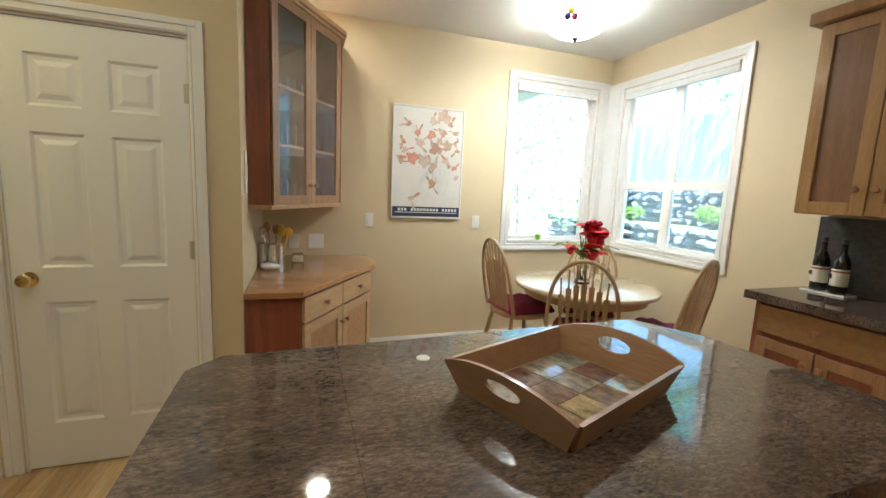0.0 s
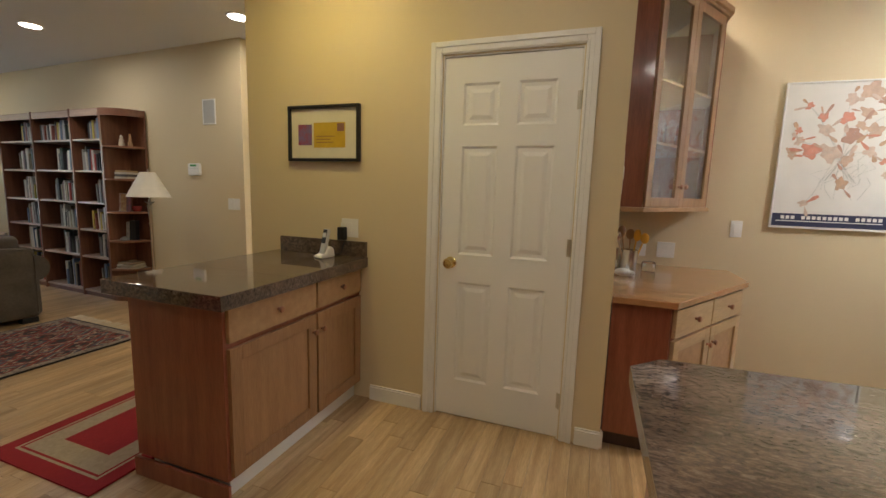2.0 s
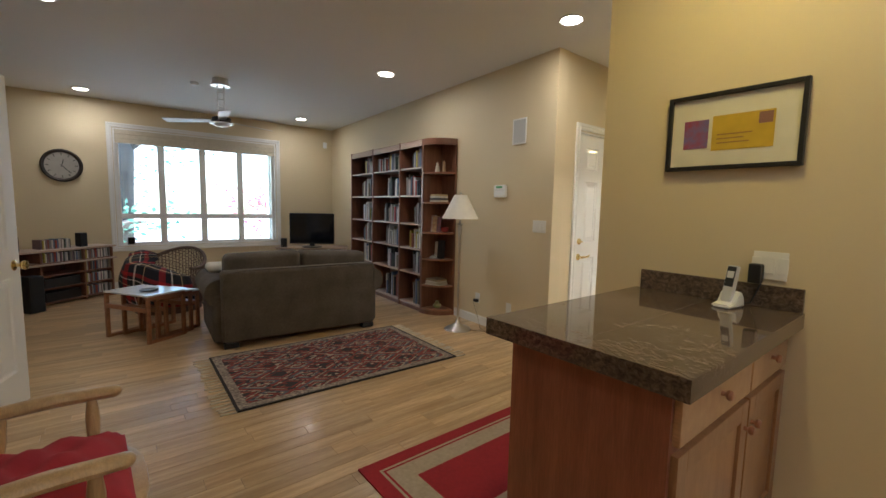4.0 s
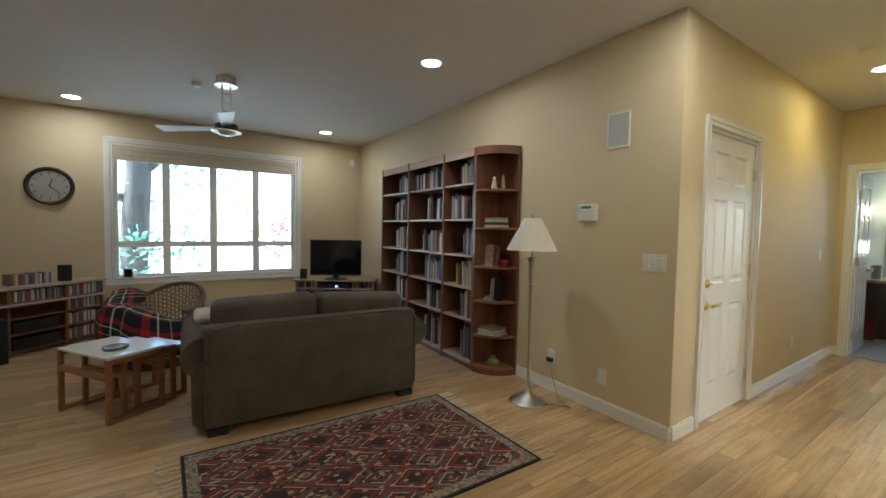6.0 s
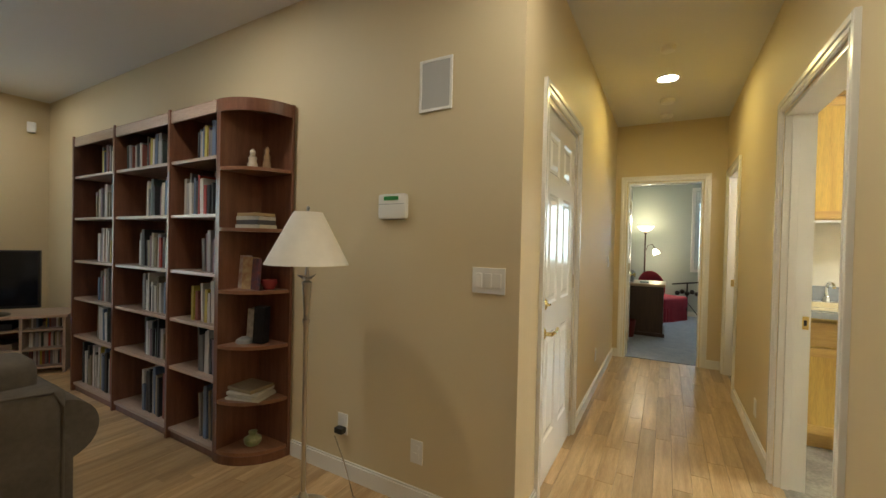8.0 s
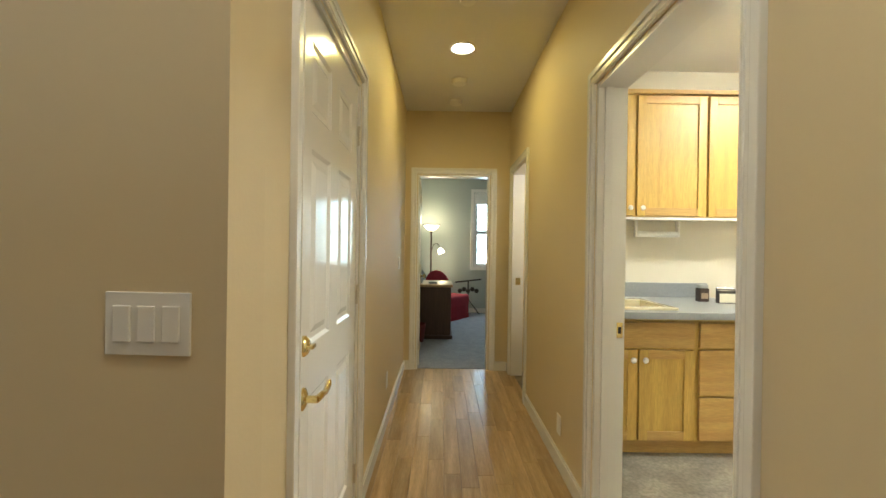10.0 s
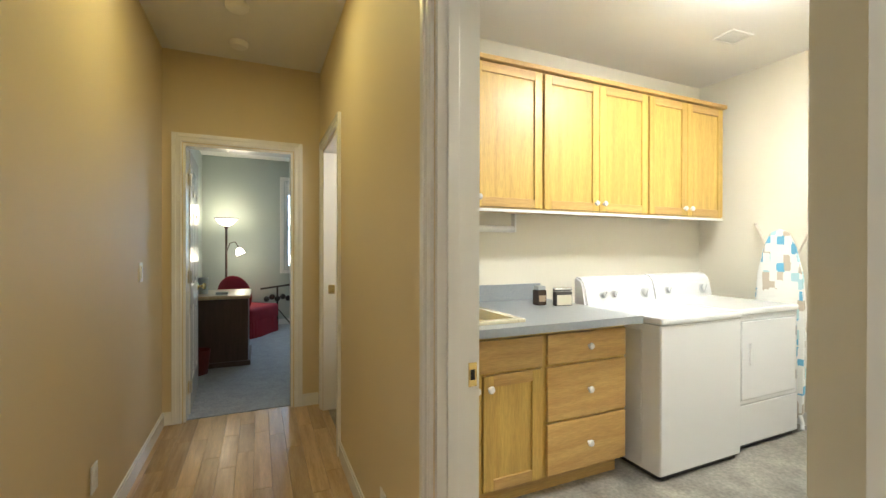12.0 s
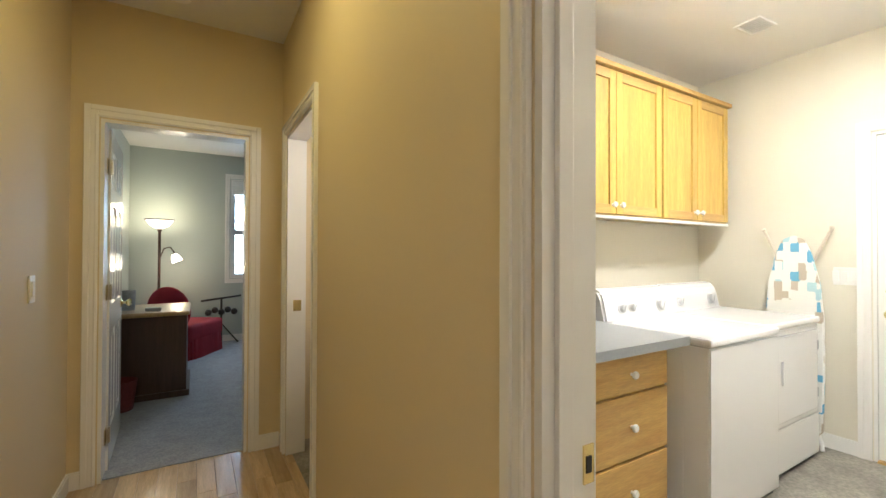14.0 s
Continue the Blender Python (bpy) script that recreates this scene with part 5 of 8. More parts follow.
for i in range(len(prof)):
    bm.faces.new((lo[i], lo[(i + 1) % len(prof)], hi[(i + 1) % len(prof)], hi[i]))
bm.faces.new(lo[::-1])
bm.faces.new(hi)
bmesh.ops.recalc_face_normals(bm, faces=bm.faces)
bmesh.ops.bevel(bm, geom=list(bm.edges), offset=0.005, segments=2, affect="EDGES")
part("cradle", bm, M_PLASTIC, ph, "white plastic cradle", True)
bm = bmesh.new()
box(bm, -0.021, 0.021, -0.011, 0.012, 0.0, 0.152, 0.007)
hs = part("receiver", bm, M_SILVERPL, ph, "silver receiver", True)
hs.matrix_local = pose(0, -0.012, 0.022, -14, 0, 0)
boxpart("front_panel", (-0.0165, 0.0165, -0.0135, -0.0105, 0.062, 0.146), M_BLACK, hs, "black front panel", 0.001)
boxpart("screen", (-0.013, 0.013, -0.0145, -0.0136, 0.098, 0.126), M_SILVERPL, hs, "small pale screen")
bm = bmesh.new()
tube(bm, [(-0.03, 0.045, 0.008), (-0.09, 0.07, 0.006), (-0.06, 0.10, 0.006), (0.03, 0.105, 0.012), (0.06, 0.112, 0.10)], 0.003, 6)
part("cord", bm, M_BLACK, ph, "", True)
pl = thing("plug_adapter", pose(-1.09, 2.722, 1.06), "black plug adapter in the wall outlet", "plug")
boxpart("body", (-0.022, 0.022, -0.045, 0, -0.045, 0.035), M_BLACK, pl, "", 0.006)

pc = thing("framed_picture", pose(-1.232, 2.728, 1.66), "black framed print of a red stamp and yellow envelope", "picture")
FW, FH = 0.51, 0.335
bm = bmesh.new()
for d in ((-FW / 2, -FW / 2 + 0.018, -FH / 2, FH / 2), (FW / 2 - 0.018, FW / 2, -FH / 2, FH / 2), (-FW / 2 + 0.018, FW / 2 - 0.018, FH / 2 - 0.018, FH / 2), (-FW / 2 + 0.018, FW / 2 - 0.018, -FH / 2, -FH / 2 + 0.018)):
    box(bm, d[0], d[1], -0.028, 0, d[2], d[3], 0.003)
part("frame", bm, M_BLACK, pc, "black frame")
boxpart("mat_board", (-FW / 2 + 0.016, FW / 2 - 0.016, -0.012, -0.001, -FH / 2 + 0.016, FH / 2 - 0.016), mat("cream_board", (0.70, 0.66, 0.53), 0.6, 0, 0.2, 10), pc, "cream mat board")
boxpart("print", (-0.185, -0.085, -0.014, -0.012, -0.07, 0.055), mat("stamp_print", (0.30, 0.06, 0.10), 0.4, 0, 0.9, 25, colour2=(0.12, 0.16, 0.40)), pc, "red and blue print")
boxpart("print", (-0.07, 0.155, -0.014, -0.012, -0.085, 0.065), mat("envelope_print", (0.60, 0.40, 0.03), 0.4, 0, 0.4, 14), pc, "yellow envelope print")
boxpart("stamp", (0.10, 0.148, -0.0155, -0.014, 0.012, 0.058), mat("stamp_ink", (0.24, 0.12, 0.10), 0.5), pc)
bm = bmesh.new()
for i, w in enumerate((0.13, 0.10, 0.12)):
    box(bm, -0.05, -0.05 + w, -0.0155, -0.014, -0.02 - i * 0.018, -0.015 - i * 0.018)
part("handwriting", bm, mat("brown_ink", (0.30, 0.17, 0.05), 0.6), pc)

# ---- living room ----
LW = Matrix.Translation((-2.93, 3.775, 0)) @ Matrix.Rotation(-SKEW, 4, "Z")


def cushion(bm, x0, x1, y0, y1, z0, z1, r=0.05):
    """A soft block with well rounded edges and a slight crown."""
    vs = box(bm, x0, x1, y0, y1, z0, z1)
    es = list({e for v in vs for e in v.link_edges})
    bmesh.ops.bevel(bm, geom=es, offset=r, segments=4, affect="EDGES", profile=0.5)


sf = thing("sofa", Matrix.Translation((-4.50, 2.075, 0)) @ Matrix.Rotation(radians(-3.5), 4, "Z") @ Matrix.Rotation(radians(90), 4, "Z"), "olive grey velvet two-seat sofa with rolled arms", "sofa")
# local: x along the sofa, y forward (away from its back)
for sx in (-1, 1):
    for fy in (0.05, 0.80):
        boxpart("foot", (sx * 0.66 - 0.06, sx * 0.66 + 0.06, fy - 0.03, fy + 0.05, 0.0, 0.05), M_BLACK, sf, "", 0.005)
bm = bmesh.new()
cushion(bm, -0.735, 0.735, 0.0, 0.16, 0.05, 0.70, 0.04)
part("backrest", bm, M_SOFA, sf, "", True)
bm = bmesh.new()
tube(bm, [(-0.715, 0.004, 0.10), (-0.72, 0.002, 0.62), (-0.69, 0.002, 0.685), (-0.53, 0.0, 0.70), (0.53, 0.0, 0.70), (0.69, 0.002, 0.685), (0.72, 0.002, 0.62), (0.715, 0.004, 0.10)], 0.006, 6)
part("welt", bm, M_SOFA, sf, "", True)
bm = bmesh.new()
cushion(bm, -0.66, 0.66, 0.1, 0.86, 0.05, 0.32, 0.03)
part("seat_frame", bm, M_SOFA, sf, "", True)
for sx in (-1, 1):
    bm = bmesh.new()
    cushion(bm, sx * 0.69 - 0.11, sx * 0.69 + 0.09, 0.06, 0.88, 0.05, 0.50, 0.04)
    vs = cyl(bm, (sx * 0.735, 0.07, 0.50), (sx * 0.735, 0.90, 0.50), 0.125, seg=28)
    part("arm", bm, M_SOFA, sf, "rolled arm", True)
    bm = bmesh.new()
    cushion(bm, min(0, sx) * 0.69 + 0.003, max(0, sx) * 0.69 - 0.003, 0.13, 0.36, 0.42, 0.83, 0.055)
    for v_ in bm.verts:
        if v_.co.z > 0.7:
            v_.co.z += 0.025 * math.cos(v_.co.x * 4 + 1.0)
    part("back_cushion", bm, M_SOFA, sf, "", True)
    bm = bmesh.new()
    cushion(bm, min(0, sx) * 0.60 + 0.004, max(0, sx) * 0.60 - 0.004, 0.30, 0.88, 0.32, 0.48, 0.05)
    part("seat_cushion", bm, M_SOFA, sf, "", True)
bm = bmesh.new()
cushion(bm, -0.78, -0.58, 0.50, 0.80, 0.618, 0.70, 0.04)
o = part("throw_pillow", bm, mat("pale_pillow", (0.62, 0.58, 0.48), 0.9, 0, 0.3, 12), None, "", True)
o.matrix_world = sf.matrix_world
tagged(o, "pale cream throw pillow lying on the sofa arm", "pillow")


# rugs
def rug_material(name, red=False):
    m = bpy.data.materials.new(name)
    m.use_nodes = True
    n = m.node_tree.nodes
    b = n["Principled BSDF"]
    b.inputs["Roughness"].default_value = 0.95
    tc = n.new("ShaderNodeTexCoord")
    mp = n.new("ShaderNodeMapping")
    links(m, tc.outputs["Object"], mp.inputs[0])
    mp.inputs["Scale"].default_value = (1.25, 0.85, 1)
    vo = n.new("ShaderNodeTexVoronoi")
    vo.distance = "MANHATTAN"
    vo.inputs["Scale"].default_value = 3.6
    vo.inputs["Randomness"].default_value = 0.0
    links(m, mp.outputs[0], vo.inputs["Vector"])
    v2 = n.new("ShaderNodeTexVoronoi")
    v2.distance = "MANHATTAN"
    v2.inputs["Scale"].default_value = 44
    v2.inputs["Randomness"].default_value = 0.0
    links(m, mp.outputs[0], v2.inputs["Vector"])
    r1 = n.new("ShaderNodeValToRGB")
    r1.color_ramp.interpolation = "CONSTANT"
    e = r1.color_ramp.elements
    e[0].position, e[0].color = 0.0, (0.20, 0.20, 0.11, 1)
    e[1].position, e[1].color = 0.80, (0.03, 0.022, 0.025, 1)
    for pos, col in ((0.07, (0.03, 0.022, 0.025, 1)), (0.11, (0.40, 0.32, 0.23, 1)), (0.15, (0.17, 0.03, 0.025, 1)), (0.26, (0.03, 0.022, 0.025, 1)), (0.30, (0.40, 0.32, 0.23, 1)), (0.34, (0.085, 0.085, 0.10, 1)), (0.46, (0.19, 0.035, 0.028, 1)), (0.60, (0.40, 0.32, 0.23, 1)), (0.64, (0.03, 0.022, 0.025, 1)), (0.69, (0.18, 0.033, 0.026, 1))):
        k = e.new(pos)
        k.color = col
    links(m, vo.outputs["Distance"], r1.inputs[0])
    sc = n.new("ShaderNodeMath")
    sc.operation = "MULTIPLY"
    sc.inputs[1].default_value = 1.0
    links(m, vo.outputs["Distance"], sc.inputs[0])
    links(m, sc.outputs[0], r1.inputs[0])
    r2 = n.new("ShaderNodeValToRGB")
    r2.color_ramp.interpolation = "CONSTANT"
    e = r2.color_ramp.elements
    e[0].position, e[0].color = 0.0, (0.36, 0.29, 0.21, 1)
    e[1].position, e[1].color = 0.62, (0.03, 0.025, 0.03, 1)
    for pos, col in ((0.2, (0.16, 0.028, 0.024, 1)), (0.40, (0.03, 0.025, 0.03, 1)), (0.52, (0.20, 0.075, 0.045, 1))):
        k = e.new(pos)
        k.color = col
    hs = n.new("ShaderNodeSeparateColor")
    links(m, v2.outputs["Color"], hs.inputs[0])
    links(m, hs.outputs[0], r2.inputs[0])
    mix = n.new("ShaderNodeMix")
    mix.data_type = "RGBA"
    t = n.new("ShaderNodeMath")
    t.operation = "GREATER_THAN"
    t.inputs[1].default_value = 0.72
    links(m, hs.outputs[1], t.inputs[0])
    links(m, t.outputs[0], mix.inputs["Factor"])
    links(m, r1.outputs[0], mix.inputs["A"])
    links(m, r2.outputs[0], mix.inputs["B"])
    nz = n.new("ShaderNodeTexNoise")
    nz.inputs["Scale"].default_value = 220
    mr = n.new("ShaderNodeMapRange")
    mr.inputs[3].default_value, mr.inputs[4].default_value = 0.7, 1.3
    links(m, tc.outputs["Object"], nz.inputs["Vector"])
    links(m, nz.outputs["Fac"], mr.inputs[0])
    mx = n.new("ShaderNodeVectorMath")
    mx.operation = "MULTIPLY"
    links(m, mix.outputs["Result"], mx.inputs[0])
    links(m, mr.outputs[0], mx.inputs[1])
    links(m, mx.outputs[0], b.inputs["Base Color"])
    bp = n.new("ShaderNodeBump")
    bp.inputs["Strength"].default_value, bp.inputs["Distance"].default_value = 0.5, 0.002
    links(m, nz.outputs["Fac"], bp.inputs["Height"])
    links(m, bp.outputs[0], b.inputs["Normal"])
    return m


M_RUG = rug_material("patterned_wool")
M_RUGEDGE = mat("black_wool", (0.022, 0.018, 0.02), 0.95, 0, 0.6, 60)
M_RUGCREAM = mat("cream_patterned_border", (0.40, 0.33, 0.25), 0.95, 0, 1.0, 55, (1, 1, 1), 0.3, 200, (0.07, 0.05, 0.05))


def rug(m, lx, ly, label, fringe=True, name="area_rug"):
    r = thing(name, m, label, "rug")
    boxpart("field", (-lx / 2 + 0.075, lx / 2 - 0.075, -ly / 2 + 0.075, ly / 2 - 0.075, 0.001, 0.0105), M_RUG, r, "red and grey patterned field")
    for nm, o0, o1, mt, z in (("border", 0.018, 0.075, M_RUGCREAM, 0.010), ("edge", 0.0, 0.018, M_RUGEDGE, 0.0102)):
        bm = bmesh.new()
        box(bm, -lx / 2 + o0, -lx / 2 + o1, -ly / 2 + o0, ly / 2 - o0, 0.001, z)
        box(bm, lx / 2 - o1, lx / 2 - o0, -ly / 2 + o0, ly / 2 - o0, 0.001, z)
        box(bm, -lx / 2 + o1, lx / 2 - o1, -ly / 2 + o0, -ly / 2 + o1, 0.001, z)
        box(bm, -lx / 2 + o1, lx / 2 - o1, ly / 2 - o1, ly / 2 - o0, 0.001, z)
        part(nm, bm, mt, r)
    if fringe:
        rng = random.Random(5)
        for sy in (-1, 1):
            bm = bmesh.new()
            k = 0
            x = -lx / 2 + 0.02
            while x < lx / 2:
                dx = (rng.random() - 0.5) * 0.03
                ln = 0.07 + 0.03 * rng.random()
                tube(bm, [(x, sy * ly / 2, 0.006), (x + dx * 0.5, sy * (ly / 2 + ln * 0.5), 0.005), (x + dx, sy * (ly / 2 + ln), 0.004)], [0.005, 0.005, 0.009], 5)
                ball(bm, (x + dx, sy * (ly / 2 + ln + 0.01), 0.006), 0.012, 6, (1, 1.3, 0.5))
                x += 0.05
            part("fringe", bm, M_FRINGE, r, "cream tasselled fringe")
    return r


rug(Matrix.Translation((-3.82, 2.065, 0)) @ Matrix.Rotation(radians(-1.5), 4, "Z"), 1.12, 1.75, "patterned red wool rug with cream tasselled fringe")
rug(Matrix.Translation((-6.5, 2.15, 0)) @ Matrix.Rotation(radians(2), 4, "Z"), 1.7, 1.3, "dark red patterned rug before the sofa", False)
kr = thing("kitchen_mat", pose(-1.94, 2.12, 0, 0, 0, 0), "red kitchen rug with beige bands beside the peninsula", "rug")
M_REDWOOL = mat("red_wool", (0.30, 0.012, 0.022), 0.95, 0, 0.4, 60, bump=0.5, bump_scale=300)
M_BEIGEWOOL = mat("beige_wool", (0.42, 0.34, 0.25), 0.95, 0, 0.5, 60, bump=0.5, bump_scale=300)
lx, ly = 0.76, 1.22
for nm, o0, o1, mt in (("red_edge", 0.0, 0.075, M_REDWOOL), ("beige_line", 0.075, 0.088, M_BEIGEWOOL), ("red_band", 0.088, 0.10, M_REDWOOL), ("beige_band", 0.10, 0.21, M_BEIGEWOOL)):
    bm = bmesh.new()
    box(bm, -lx / 2 + o0, -lx / 2 + o1, -ly / 2 + o0, ly / 2 - o0, 0.0, 0.009)
    box(bm, lx / 2 - o1, lx / 2 - o0, -ly / 2 + o0, ly / 2 - o0, 0.0, 0.009)
    box(bm, -lx / 2 + o1, lx / 2 - o1, -ly / 2 + o0, -ly / 2 + o1, 0.0, 0.009)
    box(bm, -lx / 2 + o1, lx / 2 - o1, ly / 2 - o1, ly / 2 - o0, 0.0, 0.009)
    part(nm, bm, mt, kr)
boxpart("red_centre", (-lx / 2 + 0.21, lx / 2 - 0.21, -ly / 2 + 0.21, ly / 2 - 0.21, 0.0, 0.009), M_REDWOOL, kr)


# rocking chair, front towards +y
rk = thing("rocking_chair", Matrix.Translation((-2.15, 0.40, 0)) @ Matrix.Rotation(radians(2), 4, "Z"), "light oak rocking chair with a red tufted cushion", "rocking chair")
bm = bmesh.new()
out = []
for k in range(28):
    a = 2 * math.pi * k / 28
    out.append((0.27 * math.copysign(abs(math.cos(a)) ** 0.7, math.cos(a)), 0.27 * math.copysign(abs(math.sin(a)) ** 0.7, math.sin(a))))
prism(bm, out, 0.405, 0.44, 0.012)
part("seat", bm, M_CHAIR, rk, "", True)
for sx in (-1, 1):
    bm = bmesh.new()
    tube(bm, [(sx * 0.26, -0.34, 0.585), (sx * 0.265, -0.15, 0.62), (sx * 0.27, 0.06, 0.63), (sx * 0.265, 0.20, 0.62)], [0.022, 0.027, 0.032, 0.028], 10)
    ball(bm, (sx * 0.265, 0.20, 0.62), 0.028, 10)
    for v_ in bm.verts:
        v_.co.z = 0.615 + (v_.co.z - 0.615) * 0.75
    part("armrest", bm, M_CHAIR, rk, "", True)
    for y0, y1 in ((0.14, 0.14), (-0.10, -0.08)):
        bm = bmesh.new()
        tube(bm, [(sx * 0.235, y0, 0.43), (sx * 0.25, (y0 + y1) / 2, 0.54), (sx * 0.262, y1, 0.612)], [0.016, 0.021, 0.014], 10)
        part("arm_post", bm, M_CHAIR, rk, "", True)
    for y0, y1 in ((0.20, 0.27), (-0.18, -0.24)):
        bm = bmesh.new()
        tube(bm, [(sx * 0.19, y0, 0.41), (sx * 0.215, (y0 + y1) / 2, 0.24), (sx * 0.23, y1, 0.055)], [0.018, 0.026, 0.018], 10)
        part("leg", bm, M_CHAIR, rk, "", True)
    bm = bmesh.new()
    tube(bm, [(sx * 0.23, -0.52, 0.12), (sx * 0.23, -0.25, 0.04), (sx * 0.23, 0.0, 0.018), (sx * 0.23, 0.25, 0.04), (sx * 0.23, 0.40, 0.08)], 0.018, 8)
    part("rocker", bm, M_CHAIR, rk, "", True)
for k in range(7):
    x = -0.21 + 0.07 * k
    bm = bmesh.new()
    tube(bm, [(x, -0.22, 0.43), (x * 1.05, -0.30, 0.75), (x * 1.1, -0.37, 1.02)], [0.011, 0.013, 0.009], 8)
    part("spindle", bm, M_CHAIR, rk, "", True)
bm = bmesh.new()
tube(bm, [(-0.26, -0.37, 1.03), (0, -0.40, 1.06), (0.26, -0.37, 1.03)], 0.03, 10)
part("crest", bm, M_CHAIR, rk, "", True)
bm = bmesh.new()
bmesh.ops.create_grid(bm, x_segments=20, y_segments=20, size=0.235)
for v_ in bm.verts:
    e = max(abs(v_.co.x), abs(v_.co.y)) / 0.235
    v_.co.z = 0.085 * (1 - e ** 4) + 0.02 - 0.020 * math.cos(v_.co.x * 40) * math.cos(v_.co.y * 40) * (1 - e ** 3)
r = bmesh.ops.extrude_face_region(bm, geom=list(bm.faces))
for v_ in [g for g in r["geom"] if isinstance(g, bmesh.types.BMVert)]:
    v_.co.z = 0.0
bmesh.ops.translate(bm, vec=(0, -0.01, 0.44), verts=bm.verts)
part("cushion", bm, M_RED, rk, "red tufted cushion", True)
boxpart("cushion_tag", (0.236, 0.239, -0.10, -0.04, 0.445, 0.475), M_PLASTIC, rk, "white cloth tag")


# bookcases along the wall
def book_mat():
    m = mat("book_cloth", (0.3, 0.2, 0.15), 0.6)
    n = m.node_tree.nodes
    oi = n.new("ShaderNodeObjectInfo")
    rp = n.new("ShaderNodeValToRGB")
    rp.color_ramp.interpolation = "CONSTANT"
    cols = [(0.50, 0.47, 0.42), (0.03, 0.03, 0.035), (0.16, 0.15, 0.15), (0.10, 0.14, 0.22), (0.58, 0.56, 0.52), (0.34, 0.045, 0.035), (0.26, 0.22, 0.15), (0.04, 0.055, 0.045),
            (0.66, 0.62, 0.54), (0.22, 0.065, 0.045), (0.33, 0.33, 0.34), (0.022, 0.022, 0.026), (0.42, 0.34, 0.06), (0.20, 0.13, 0.15), (0.45, 0.43, 0.40)]
    e = rp.color_ramp.elements
    e[0].color = (*cols[0], 1)
    e[1].position, e[1].color = 1 / len(cols), (*cols[1], 1)
    for i, c in enumerate(cols[2:], 2):
        k = e.new(i / len(cols))
        k.color = (*c, 1)
    links(m, oi.outputs["Random"], rp.inputs[0])
    links(m, rp.outputs[0], n["Principled BSDF"].inputs["Base Color"])
    return m


M_BOOK = book_mat()
M_DISC = M_BOOK.copy()
M_DISC.name = "disc_case_plastic"
for nd in list(M_DISC.node_tree.nodes):
    if nd.bl_idname == "ShaderNodeObjectInfo":
        gi = M_DISC.node_tree.nodes.new("ShaderNodeNewGeometry")
        links(M_DISC, gi.outputs["Random Per Island"], nd.outputs["Random"].links[0].to_socket)
M_PAGES = mat("book_pages", (0.66, 0.60, 0.48), 0.8, 0, 0.3, 80)
book_meshes = []
for i in range(10):
    th, hg, dp = 0.014 + 0.005 * (i % 6), 0.172 + 0.0105 * ((i * 7) % 10), 0.13 + 0.014 * (i % 4)
    bm = bmesh.new()
    box(bm, 0, th, 0, dp, 0, hg, 0.0015)
    me = bpy.data.meshes.new("book")
    bm.to_mesh(me)
    bm.free()
    me.materials.append(M_BOOK)
    book_meshes.append((me, th, hg))
big_books = []
for i in range(6):
    th, hg, dp = 0.022 + 0.006 * (i % 4), 0.265 + 0.014 * ((i * 5) % 6), 0.20
    bm = bmesh.new()
    box(bm, 0, th, 0, dp, 0, hg, 0.002)
    me = bpy.data.meshes.new("book")
    bm.to_mesh(me)
    bm.free()
    me.materials.append(M_BOOK)
    big_books.append((me, th, hg))
book_rng = random.Random(31)


def book_row(base, x0, x1, y, z, hmax, group, fill=1.0):
    """Books upright from x1 leftwards to x0 on a shelf, spines flush near y."""
    x = x1
    while x > x0:
        me, th, hg = big_books[book_rng.randrange(6)] if hmax > 0.345 and book_rng.random() < 0.8 else book_meshes[book_rng.randrange(10)]
        if hg > hmax:
            me, th, hg = book_meshes[0]
        o = new("book", me)
        lean = book_rng.choice((0, 0, 0, 0, 2, -3))
        o.matrix_world = base @ pose(x - th - 0.001, y + 0.015 * book_rng.random(), z, 0, lean, 0)
        tagged(o, "hardback book upright on the bookcase shelf", "book", group)
        x -= th + 0.0015 + (0.004 if lean else 0)
        if book_rng.random() > 0.93 * fill:
            x -= 0.035


def disc_row(base, runs, label, category):
    """Thin cases too small to count, several shelf runs (x0, x1, y, z, height) in one mesh."""
    bm = bmesh.new()
    for x0, x1, y, z, hh in runs:
        x = x0
        while x < x1:
            th = 0.010 + 0.012 * book_rng.random()
            if book_rng.random() > 0.06:
                box(bm, x, x + th - 0.001, y + 0.01 * book_rng.random(), y + 0.13, z, z + hh * (0.85 + 0.15 * book_rng.random()))
            x += th
    o = part("disc_cases", bm, M_DISC)
    o.matrix_world = base
    tagged(o, label, category, kind="stuff")


LEVELS = [0.07, 0.47, 0.78, 1.09, 1.44, 1.78]
BKH = 2.10


